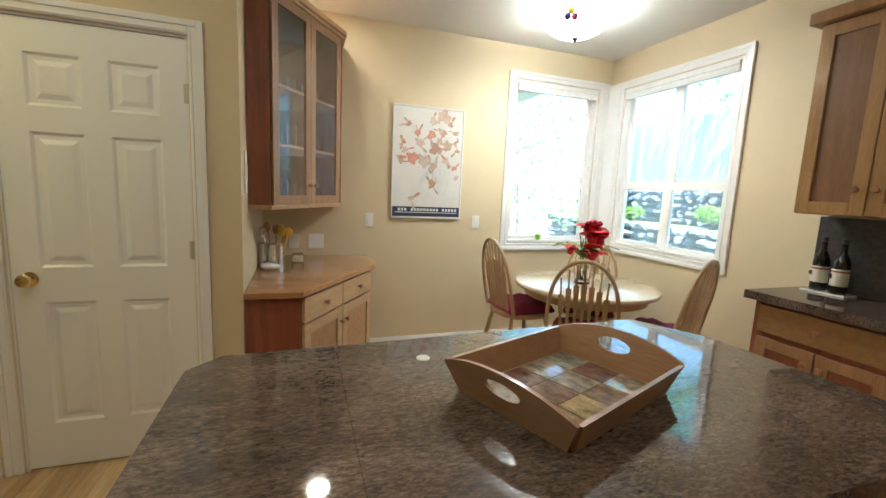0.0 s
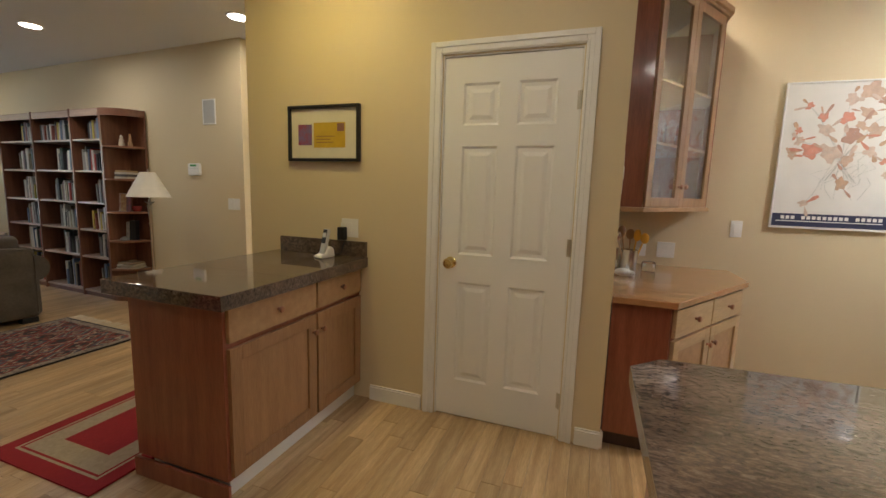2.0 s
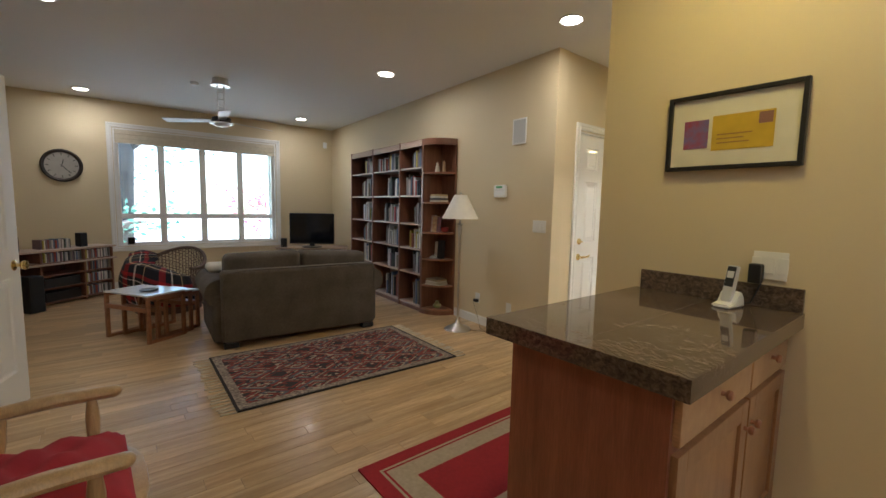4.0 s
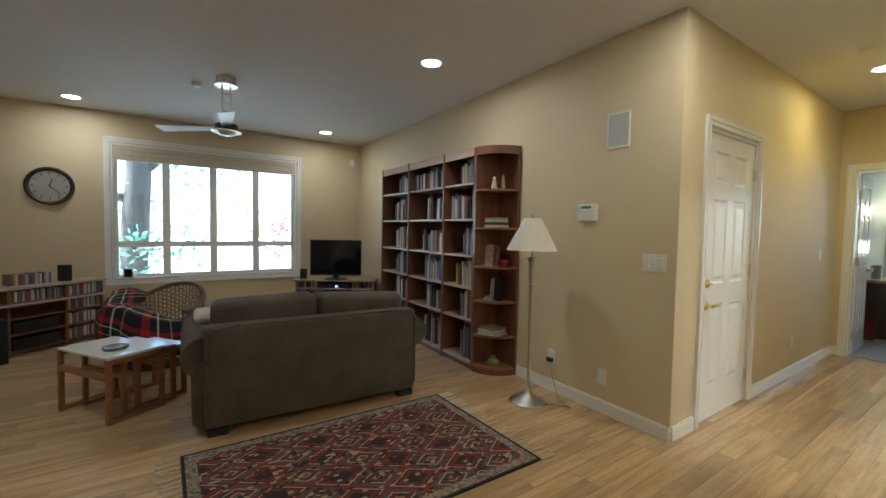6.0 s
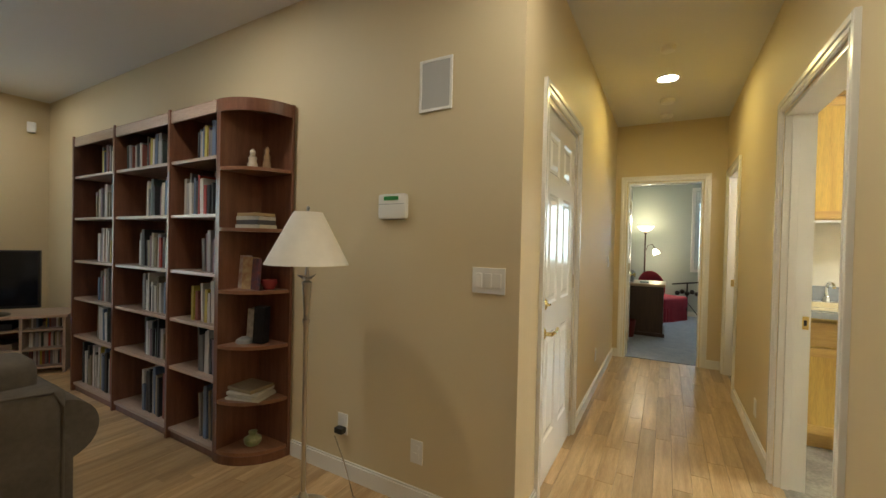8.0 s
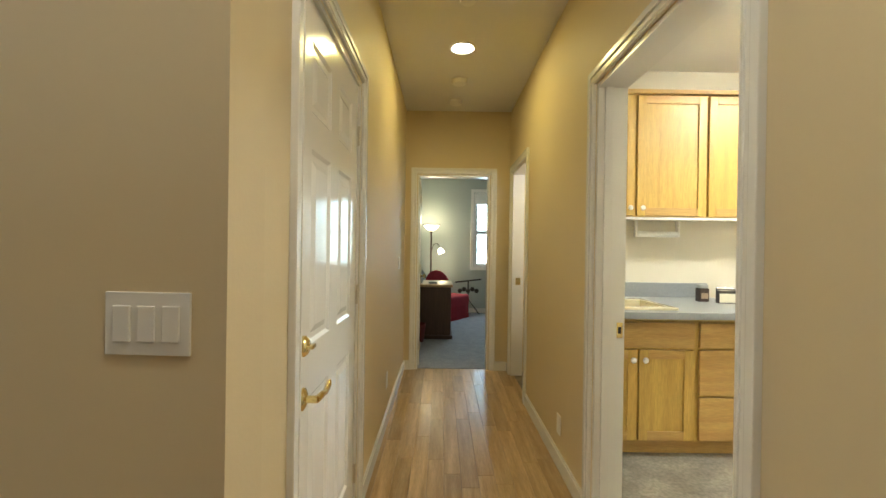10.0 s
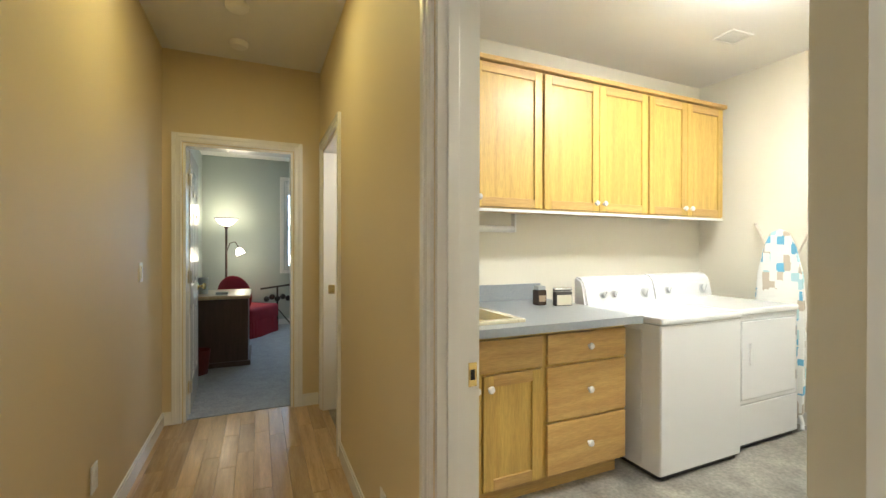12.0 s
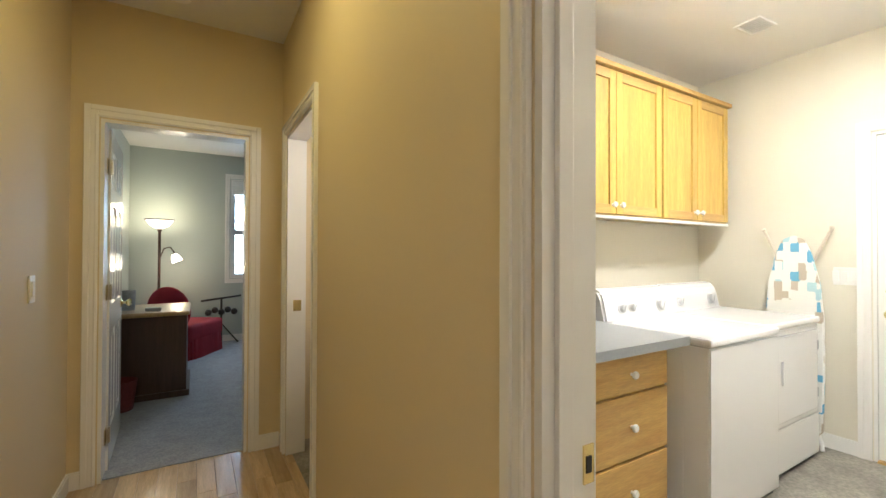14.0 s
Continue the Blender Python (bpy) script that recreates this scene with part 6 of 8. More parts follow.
def bookcase(xl, xr, idx):
    base = LW
    b = thing("bookcase", base, "tall brown wooden bookcase with full shelves of books", "bookcase", "bookcases along the wall")
    for x in (xl, xr - 0.02):
        boxpart("side", (x, x + 0.02, -0.30, -0.012, 0.0, BKH), M_BKC, b, "", 0.002)
    boxpart("back", (xl + 0.02, xr - 0.02, -0.022, -0.012, 0.0, BKH), M_BKC, b)
    boxpart("plinth", (xl + 0.02, xr - 0.02, -0.285, -0.27, 0.0, 0.05), M_BKC, b)
    boxpart("top", (xl + 0.02, xr - 0.02, -0.30, -0.022, BKH - 0.022, BKH), M_BKC, b)
    boxpart("cornice", (xl + 0.02, xr - 0.02, -0.305, -0.288, BKH - 0.075, BKH - 0.005), M_SHELF, b, "", 0.003)
    boxpart("stile", (xl - 0.002, xl + 0.022, -0.312, -0.30, 0.0, BKH + 0.01), M_BKC, b, "", 0.003)
    for z in LEVELS:
        boxpart("shelf", (xl + 0.02, xr - 0.02, -0.298, -0.022, z - 0.02, z), M_SHELF, b, "shelf with glare put into its pale colour", 0.002)
    for i, z in enumerate(LEVELS):
        gap = (LEVELS[i + 1] if i + 1 < len(LEVELS) else BKH - 0.06) - z - 0.035
        w = xr - xl - 0.045
        f = (0.88, 0.55, 0.50, 0.56, 0.62, 0.50)[(i + idx) % 6]
        if idx == 0 and i == 5:
            f = 0.45
        book_row(base, xr - 0.025 - w * f, xr - 0.023, -0.26, z, gap, "books in the bookcases")


bookcase(-3.80, -3.05, 0)
bookcase(-3.05, -2.27, 1)
bookcase(-2.27, -1.73, 2)


M_ENDSHELF = wood("reddish_shelf_wood", (0.30, 0.145, 0.085), (0.22, 0.10, 0.055), 0.3, "x", 0.06)


def corner_shelf():
    b = thing("corner_shelf", LW @ pose(-1.73, 0, 0), "quarter-round brown wooden end shelf with ornaments", "corner shelf")
    R = 0.288

    def quarter(z0, z1, rr, mt, nm):
        bm = bmesh.new()
        pts = [(0.004, -0.012)] + [(0.004 + rr * math.sin(a), -0.012 - rr * math.cos(a)) for a in [math.pi / 2 * k / 12 for k in range(13)]]
        prism(bm, pts, z0, z1)
        part(nm, bm, mt, b)
    boxpart("side", (0.0, 0.018, -0.30, -0.012, 0.0, BKH), M_BKC, b)
    boxpart("back", (0.018, R + 0.012, -0.028, -0.010, 0.0, BKH), M_BKC, b)
    lv = [0.07, 0.36, 0.68, 1.0, 1.36, 1.71]
    for z in lv:
        quarter(z - 0.02, z, R, M_ENDSHELF, "shelf")
    quarter(BKH - 0.02, BKH, R, M_BKC, "top")
    bm = bmesh.new()
    n = 12
    for q0, q1 in ((0.0, 0.05), (BKH - 0.075, BKH - 0.002)):
        a0 = [(0.004 + (R + 0.006) * math.sin(math.pi / 2 * k / n), -0.012 - (R + 0.006) * math.cos(math.pi / 2 * k / n)) for k in range(n + 1)]
        a1 = [(0.004 + (R - 0.012) * math.sin(math.pi / 2 * k / n), -0.012 - (R - 0.012) * math.cos(math.pi / 2 * k / n)) for k in range(n + 1)]
        bm = bmesh.new()
        prism(bm, a0 + a1[::-1], q0, q1)
        part("curved_rail", bm, M_BKC, b, "curved wooden rail")
    base = LW @ pose(-1.73, 0, 0)
    # ornaments
    def orn(nm, prof, x, y, z, mt, label, cat):
        bm = bmesh.new()
        lathe(bm, prof, 14)
        o = part(nm, bm, mt, None, "", True)
        o.matrix_world = base @ pose(x, y, z)
        tagged(o, label, cat)
    FIG = [(0.028, 0.0), (0.03, 0.03), (0.022, 0.05), (0.026, 0.07), (0.014, 0.085), (0.018, 0.105), (0.008, 0.122), (0.0, 0.124)]
    M_PORC = mat("cream_porcelain", (0.62, 0.56, 0.46), 0.25, 0, 0.5, 40)
    M_GILT = mat("tan_figurine", (0.38, 0.24, 0.13), 0.4, 0, 0.6, 40)
    orn("figurine", FIG, 0.10, -0.15, 1.71, M_PORC, "small cream porcelain figurine on the end shelf", "figurine")
    orn("figurine", [(r_ * 0.75, z_ * 1.1) for r_, z_ in FIG], 0.18, -0.11, 1.71, M_GILT, "small tan carved figurine on the end shelf", "figurine")
    orn("ornament", [(0.035, 0), (0.05, 0.02), (0.05, 0.04), (0.02, 0.06), (0.026, 0.08), (0.0, 0.09)], 0.13, -0.14, 0.07, mat("green_cream_pottery", (0.50, 0.47, 0.25), 0.3, 0, 0.9, 30, colour2=(0.15, 0.22, 0.08)), "green and cream pottery ornament on the bottom shelf", "ornament")
    orn("ornament", [(0.05, 0), (0.045, 0.02), (0.02, 0.035), (0, 0.037)], 0.08, -0.17, 0.68, M_GREYPL, "grey stone ornament on the end shelf", "ornament")
    orn("red_bowl", [(0.03, 0), (0.05, 0.04), (0.045, 0.06), (0.04, 0.04), (0.0, 0.01)], 0.19, -0.09, 1.0, mat("red_glaze", (0.25, 0.03, 0.03), 0.2), "dark red glazed bowl on the end shelf", "bowl")

    def flat_book(x, y, z, w, d, t_, col, rz, label, tilt=0):
        bm = bmesh.new()
        box(bm, -w / 2, w / 2, -d / 2, d / 2, 0, t_, 0.002)
        o = part("book", bm, mat("cover_%d" % int(col[0] * 997 + col[2] * 371), col, 0.5, 0, 0.4, 20), None)
        o.matrix_world = base @ pose(x, y, z, tilt, 0, rz)
        tagged(o, label, "book", "books on the end shelf")
    for i, (t_, c) in enumerate(((0.022, (0.6, 0.58, 0.5)), (0.025, (0.08, 0.08, 0.09)), (0.022, (0.62, 0.60, 0.55)), (0.018, (0.5, 0.38, 0.2)))):
        flat_book(0.13, -0.14, 1.36 + 0.024 * i, 0.19 - 0.006 * i, 0.13, t_, c, 8 - 6 * (i % 2), "paperback lying in a stack on the end shelf")
    for i, (t_, c) in enumerate(((0.014, (0.65, 0.63, 0.58)), (0.016, (0.55, 0.53, 0.48)), (0.014, (0.68, 0.66, 0.60)), (0.02, (0.30, 0.24, 0.16)))):
        flat_book(0.12, -0.15, 0.36 + 0.017 * i, 0.22 - 0.01 * i, 0.17, t_, c, 20 - 14 * (i % 2), "magazine lying in a stack on the end shelf")
    for x, h_, t_, c, rz in ((0.055, 0.20, 0.012, (0.55, 0.54, 0.50), 0), (0.10, 0.19, 0.03, (0.62, 0.52, 0.30), 0), (0.15, 0.185, 0.02, (0.05, 0.06, 0.12), -25)):
        bm = bmesh.new()
        box(bm, -0.045, 0.045, 0, t_, 0, h_, 0.002)
        o = part("book", bm, mat("jacket_%d" % int(c[2] * 999), c, 0.4, 0, 0.8, 25, colour2=(0.3, 0.08, 0.06)), None)
        o.matrix_world = base @ pose(x, -0.17, 1.0, -4, 0, rz + 15)
        tagged(o, "book standing face out on the end shelf", "book", "books on the end shelf")
    for x, h_, c in ((0.10, 0.20, (0.60, 0.56, 0.48)), (0.16, 0.22, (0.015, 0.015, 0.017))):
        bm = bmesh.new()
        box(bm, -0.035, 0.035, -0.03, 0.03, 0, h_, 0.003)
        o = part("book", bm, mat("binder_%d" % int(c[0] * 999), c, 0.45, 0, 0.8, 30, colour2=tuple(v_ * 0.3 for v_ in c)), None)
        o.matrix_world = base @ pose(x, -0.12, 0.68, 0, 3, 20)
        tagged(o, "black and pale book upright on the end shelf", "book", "books on the end shelf")


corner_shelf()

# television on its stand
ang = math.atan2(0.577, 0.355)
TVM = Matrix.Translation((-7.73, 3.39, 0)) @ Matrix.Rotation(ang, 4, "Z")
st = thing("tv_stand", TVM, "low brown wooden television stand with open shelves", "tv stand")
boxpart("top", (-0.60, 0.60, -0.10, 0.42, 0.525, 0.55), M_SHELF, st, "", 0.004)
for x in (-0.58, -0.28, 0.26, 0.56):
    boxpart("upright", (x, x + 0.02, -0.08, 0.40, 0.0, 0.525), M_SHELF, st)
boxpart("back", (-0.56, 0.56, 0.385, 0.40, 0.04, 0.525), M_BKC, st)
for z in (0.05, 0.22, 0.40):
    boxpart("shelf", (-0.26, 0.26, -0.075, 0.385, z, z + 0.018), M_SHELF, st)
    for x0, x1 in ((-0.56, -0.28), (0.28, 0.56)):
        boxpart("shelf", (x0, x1, -0.075, 0.385, z, z + 0.018), M_SHELF, st)
tv = thing("television", TVM, "flat black television, switched off, on the stand", "television")
boxpart("bezel", (-0.38, 0.38, 0.0, 0.05, 0.61, 1.145), M_BLACK, tv, "", 0.006)
boxpart("screen", (-0.365, 0.365, -0.004, 0.0, 0.635, 1.13), M_SCREEN, tv, "dark glossy screen")
bm = bmesh.new()
box(bm, -0.04, 0.04, 0.01, 0.04, 0.56, 0.63)
lathe(bm, [(0.17, 0.551), (0.17, 0.558), (0.14, 0.566), (0.0, 0.568)], 24, c=(0, 0.03, 0))
part("foot", bm, M_BLACK, tv)
dv = thing("set_top_box", TVM, "black set-top box with blue lights in the stand", "set-top box")
boxpart("case", (-0.18, 0.20, -0.03, 0.22, 0.4185, 0.475), M_BLACK, dv, "", 0.003)
boxpart("display", (0.0, 0.04, -0.033, -0.030, 0.44, 0.452), glow("blue_led", (0.10, 0.15, 1.0), 4.0), dv, "small blue light")
dv2 = thing("dvd_player", TVM, "silver disc player in the television stand", "disc player")
boxpart("case", (-0.20, 0.20, -0.03, 0.24, 0.2385, 0.29), M_NICKEL, dv2, "", 0.003)


def speaker(m, h=0.16, label="small black loudspeaker"):
    s = thing("loudspeaker", m, label, "loudspeaker", "loudspeakers")
    boxpart("cabinet", (-0.045, 0.045, -0.045, 0.045, 0, h), M_BLACK, s, "", 0.006)
    boxpart("grille", (-0.04, 0.04, -0.049, -0.0455, 0.01, h - 0.01), mat("speaker_cloth", (0.02, 0.02, 0.02), 0.95, 0, 0.5, 300), s, "", 0.002)


speaker(TVM @ pose(-0.48, 0.02, 0.55), 0.15, "small black loudspeaker beside the television")
disc_row(TVM, [(x0, x0 + 0.24, 0.02, z, hh) for x0, z, hh in ((-0.55, 0.068, 0.14), (-0.55, 0.238, 0.14), (-0.55, 0.418, 0.095), (0.30, 0.068, 0.14), (0.30, 0.238, 0.14), (0.30, 0.418, 0.095))],
         "disc cases packed in the television stand", "disc cases")

# media shelf in the far corner
a = math.atan2(0.75, -0.66)
MM = Matrix.Translation((-7.548, 0.15, 0)) @ Matrix.Rotation(a, 4, "Z")
ms = thing("media_shelf", MM, "low brown wooden media shelf full of discs and books", "media shelf")
for x in (-0.66, -0.27, 0.24, 0.62):
    boxpart("upright", (x, x + 0.02, 0.0, 0.32, 0.0, 0.66), M_BKC, ms)
boxpart("top", (-0.68, 0.68, -0.02, 0.34, 0.66, 0.685), M_SHELF, ms, "", 0.004)
boxpart("back", (-0.64, 0.64, 0.305, 0.32, 0.03, 0.66), M_BKC, ms)
boxpart("ledge", (-0.66, 0.66, -0.05, 0.0, 0.50, 0.52), M_SHELF, ms, "", 0.004)
for z in (0.03, 0.20, 0.36, 0.515):
    for x0, x1 in ((-0.64, -0.27), (-0.25, 0.24), (0.26, 0.62)):
        boxpart("shelf", (x0, x1, 0.0, 0.305, z, z + 0.016), M_BKC, ms)
for x0, x1, z in ((0.265, 0.615, 0.05), (0.265, 0.615, 0.217), (0.265, 0.615, 0.377), (-0.24, 0.235, 0.532), (0.265, 0.615, 0.532)):
    disc_row(MM, [(x0, x1, 0.02, z, 0.12)], "disc cases packed in the media shelf", "disc cases")
am = thing("amplifier", MM, "black hi-fi amplifier in the media shelf", "amplifier")
boxpart("case", (-0.22, 0.20, 0.02, 0.30, 0.216, 0.33), M_BLACK, am, "", 0.004)
am2 = thing("amplifier", MM, "black hi-fi tuner in the media shelf", "amplifier")
boxpart("case", (-0.22, 0.20, 0.02, 0.30, 0.046, 0.16), M_BLACK, am2, "", 0.004)
speaker(MM @ pose(-0.46, 0.12, 0.685), 0.17, "black loudspeaker on the media shelf")
speaker(MM @ pose(0.32, 0.12, 0.685), 0.18, "black loudspeaker on the media shelf")
speaker(MM @ pose(-0.46, -0.12, 0.0) @ Matrix.Diagonal((1.7, 1.7, 1, 1)), 0.42, "tall black floor loudspeaker beside the media shelf")
disc_row(MM, [(-0.16, 0.18, 0.12, 0.685, 0.12)], "disc cases standing on the media shelf", "disc cases")

# wicker tub chair with a plaid throw
wk = thing("wicker_chair", Matrix.Translation((-6.55, 1.14, 0)) @ Matrix.Rotation(radians(-42), 4, "Z") @ Matrix.Scale(0.86, 4), "dark wicker tub chair with a rounded back", "armchair")
# local: front towards +x ... the tub opens to +x
R0 = 0.42
bm = bmesh.new()
strands = []
NS, NZ = 40, 9


def tubpt(k, j, rr=0.0):
    a_ = radians(70) + radians(220) * k / NS
    back = max(0.0, -math.cos(a_))
    top = 0.60 + 0.22 * back ** 1.5
    z_ = 0.10 + (top - 0.10) * j / NZ
    r_ = (R0 + rr) * (1 + 0.10 * (z_ - 0.1))
    return Vector((r_ * math.cos(a_), r_ * 1.05 * math.sin(a_), z_))


for k in range(0, NS + 1):
    tube(bm, [tubpt(k, j, 0.006 * (1 if (j + k) % 2 else -1)) for j in range(NZ + 1)], 0.0055, 5)
part("cane_lattice", bm, M_WICKER, wk, "woven cane", True)
bm = bmesh.new()
for j in range(1, NZ * 3):
    tube(bm, [tubpt(k, j / 3, 0.008 * (1 if (k + j) % 2 else -1)) for k in range(NS + 1)], 0.0065, 5)
part("weave", bm, M_WICKER, wk, "woven cane", True)
bm = bmesh.new()
tube(bm, [tubpt(k, NZ + 0.1) for k in range(NS + 1)], 0.022, 8)
part("rolled_rim", bm, M_WICKER, wk, "", True)
bm = bmesh.new()
cushion(bm, -0.33, 0.40, -0.34, 0.34, 0.30, 0.42, 0.05)
part("seat_cushion", bm, mat("dark_print_cloth", (0.10, 0.05, 0.04), 0.9, 0, 1.0, 20, colour2=(0.03, 0.03, 0.05)), wk, "", True)
bm = bmesh.new()
lathe(bm, [(0.40, 0.0), (0.42, 0.30), (0.38, 0.30), (0.36, 0.0)], 28)
part("base", bm, M_WICKER, wk, "", True)


def plaid():
    m = bpy.data.materials.new("plaid_wool")
    m.use_nodes = True
    n = m.node_tree.nodes
    b = n["Principled BSDF"]
    b.inputs["Roughness"].default_value = 0.95
    uv = n.new("ShaderNodeTexCoord")
    sp = n.new("ShaderNodeSeparateXYZ")
    links(m, uv.outputs["UV"], sp.inputs[0])
    ramps = []
    for ax in (0, 1):
        ml = n.new("ShaderNodeMath")
        ml.operation = "MULTIPLY"
        ml.inputs[1].default_value = 3.2
        fr = n.new("ShaderNodeMath")
        fr.operation = "FRACT"
        links(m, sp.outputs[ax], ml.inputs[0])
        links(m, ml.outputs[0], fr.inputs[0])
        rp = n.new("ShaderNodeValToRGB")
        rp.color_ramp.interpolation = "CONSTANT"
        e = rp.color_ramp.elements
        e[0].color = (0.012, 0.012, 0.02, 1)
        e[1].position, e[1].color = 0.34, (0.40, 0.018, 0.02, 1)
        for pos, col in ((0.50, (0.012, 0.012, 0.02, 1)), (0.63, (0.75, 0.70, 0.60, 1)), (0.67, (0.015, 0.02, 0.02, 1)), (0.90, (0.60, 0.45, 0.25, 1)), (0.93, (0.015, 0.015, 0.02, 1))):
            k = e.new(pos)
            k.color = col
        links(m, fr.outputs[0], rp.inputs[0])
        ramps.append(rp)
    mix = n.new("ShaderNodeMix")
    mix.data_type = "RGBA"
    mix.inputs["Factor"].default_value = 0.5
    links(m, ramps[0].outputs[0], mix.inputs["A"])
    links(m, ramps[1].outputs[0], mix.inputs["B"])
    links(m, mix.outputs["Result"], b.inputs["Base Color"])
    return m


def throw():
    bm = bmesh.new()
    uvl = bm.loops.layers.uv.new("uv")
    nu, nv = 30, 26
    grid = []
    for i in range(nu + 1):
        row = []
        for j in range(nv + 1):
            u_, w_ = i / nu, j / nv
            a_ = radians(-85 + 165 * u_)
            # over the arm and front: from inside the seat, over the rim, down the outside
            s = -0.30 + 1.0 * w_
            rim = 0.64 + 0.14 * math.cos(u_ * 2.6)
            if s < 0:
                rad, z_ = 0.40 + s * 0.9, rim + 0.02 - 0.35 * s * s
            else:
                rad, z_ = 0.47 + 0.06 * math.sin(s * 5), rim - s * 0.95
            rad += 0.025 * math.sin(u_ * 17 + w_ * 3) + 0.012 * math.sin(u_ * 31)
            z_ = max(z_ + 0.02 * math.sin(u_ * 9 + w_ * 7), 0.12)
            row.append(bm.verts.new((rad * math.cos(a_), rad * 1.06 * math.sin(a_), z_)))
        grid.append(row)
    for i in range(nu):
        for j in range(nv):
            f = bm.faces.new((grid[i][j], grid[i + 1][j], grid[i + 1][j + 1], grid[i][j + 1]))
            for lp, (p_, q_) in zip(f.loops, ((i, j), (i + 1, j), (i + 1, j + 1), (i, j + 1))):
                lp[uvl].uv = (p_ / nu, q_ / nv)
    o = part("plaid_throw", bm, plaid(), None, "", True)
    sol = o.modifiers.new("thickness", "SOLIDIFY")
    sol.thickness = 0.008
    o.matrix_world = wk.matrix_world @ Matrix.Rotation(radians(-12), 4, "Z")
    return tagged(o, "red and navy plaid wool throw draped over the wicker chair", "throw blanket")


throw()


# nesting tables
def nest(m, w, d, h, label):
    t = thing("nesting_table", m, label, "side table", "nest of tables")
    boxpart("top", (0, w, 0, d, h - 0.016, h), mat("white_laminate", (0.70, 0.70, 0.70), 0.15, 0, 0.2, 10), t, "white laminate top", 0.003)
    for x in (0.0, w - 0.03):
        boxpart("rail", (x, x + 0.03, 0.0, d, h - 0.05, h - 0.016), M_TEAK, t, "", 0.003)
        boxpart("floor_rail", (x, x + 0.03, 0.03, d - 0.03, 0.0, 0.03), M_TEAK, t, "", 0.003)
        for y in (0.0, d - 0.03):
            boxpart("leg", (x, x + 0.03, y, y + 0.03, 0.0, h - 0.05), M_TEAK, t, "", 0.003)
    boxpart("cross_rail", (0.03, w - 0.03, d - 0.03, d, h - 0.16, h - 0.12), M_TEAK, t, "", 0.003)
    boxpart("cross_rail", (0.03, w - 0.03, 0.0, 0.03, h - 0.16, h - 0.12), M_TEAK, t, "", 0.003)
    return t


NM = Matrix.Translation((-5.58, 0.535, 0)) @ Matrix.Rotation(radians(32), 4, "Z")
nest(NM, 0.58, 0.375, 0.45, "white-topped teak nesting table, the largest")
nest(NM @ pose(0.05, 0.12, 0), 0.48, 0.375, 0.425, "white-topped teak nesting table, the middle one")
nest(NM @ pose(0.10, 0.24, 0), 0.38, 0.375, 0.40, "white-topped teak nesting table, the smallest")
bm = bmesh.new()
lathe(bm, [(0.05, 0.0), (0.075, 0.008), (0.078, 0.018), (0.070, 0.016), (0.05, 0.006), (0.0, 0.005)], 24)
o = part("coaster_dish", bm, mat("dark_pewter", (0.12, 0.12, 0.11), 0.35, 0.7), None, "", True)
o.matrix_world = NM @ pose(0.37, 0.17, 0.45)
tagged(o, "small dark round dish on the nesting table", "dish")

# floor lamp
fl = thing("floor_lamp", pose(-3.87, 3.48, 0), "brushed nickel floor lamp with a cream cone shade", "floor lamp")
bm = bmesh.new()
lathe(bm, [(0.14, 0.0), (0.14, 0.012), (0.12, 0.025), (0.06, 0.045), (0.025, 0.075), (0.014, 0.11), (0.0, 0.112)], 32)
part("base", bm, M_NICKEL, fl, "", True)
bm = bmesh.new()
lathe(bm, [(0.011, 0.10), (0.011, 0.90), (0.018, 0.91), (0.018, 0.925), (0.011, 0.93), (0.020, 1.06), (0.024, 1.10), (0.012, 1.11), (0.010, 1.16), (0.0, 1.16)], 20)
part("pole", bm, M_NICKEL, fl, "", True)
bm = bmesh.new()
for k in range(5):
    a_ = 2 * math.pi * k / 5
    tube(bm, [(0.012 * math.cos(a_), 0.012 * math.sin(a_), 1.12), (0.045 * math.cos(a_), 0.045 * math.sin(a_), 1.135)], [0.009, 0.002], 6)
part("star_collar", bm, M_NICKEL, fl, "", True)
bm = bmesh.new()
lathe(bm, [(0.192, 1.185), (0.066, 1.43), (0.063, 1.43), (0.189, 1.185)], 40)
part("shade", bm, M_SHADE, fl, "cream fabric cone shade", True)
bm = bmesh.new()
lathe(bm, [(0.006, 1.16), (0.006, 1.44), (0.010, 1.45), (0.0, 1.462)], 10)
part("finial", bm, M_NICKEL, fl, "", True)
bm = bmesh.new()
tube(bm, [(0.10, 0.05, 0.012), (0.20, 0.14, 0.006), (0.26, 0.18, 0.006), (0.12, 0.22, 0.006), (0.04, 0.24, 0.15), (-0.06, 0.275, 0.25)], 0.004, 6)
part("cord", bm, mat("clear_cord", (0.30, 0.24, 0.16), 0.4), fl, "", True)

# wall fittings
vt = thing("wall_vent", LW @ pose(-0.445, 0, 2.055), "white framed square speaker grille on the wall", "wall grille")
bm = bmesh.new()
for d in ((-0.092, -0.078, -0.125, 0.125), (0.078, 0.092, -0.125, 0.125), (-0.078, 0.078, 0.111, 0.125), (-0.078, 0.078, -0.125, -0.111)):
    box(bm, d[0], d[1], -0.008, 0, d[2], d[3], 0.002)
part("frame", bm, M_PLASTIC, vt)
boxpart("grille", (-0.078, 0.078, -0.005, 0, -0.111, 0.111), mat("grey_mesh", (0.50, 0.50, 0.49), 0.6, 0, 0.4, 400), vt, "pale grey mesh")
tp = thing("alarm_keypad", LW @ pose(-0.675, 0, 1.478), "white alarm keypad with a green display on the wall", "alarm keypad")
bm = bmesh.new()
box(bm, -0.088, 0.088, -0.035, 0, -0.065, 0.065, 0.018)
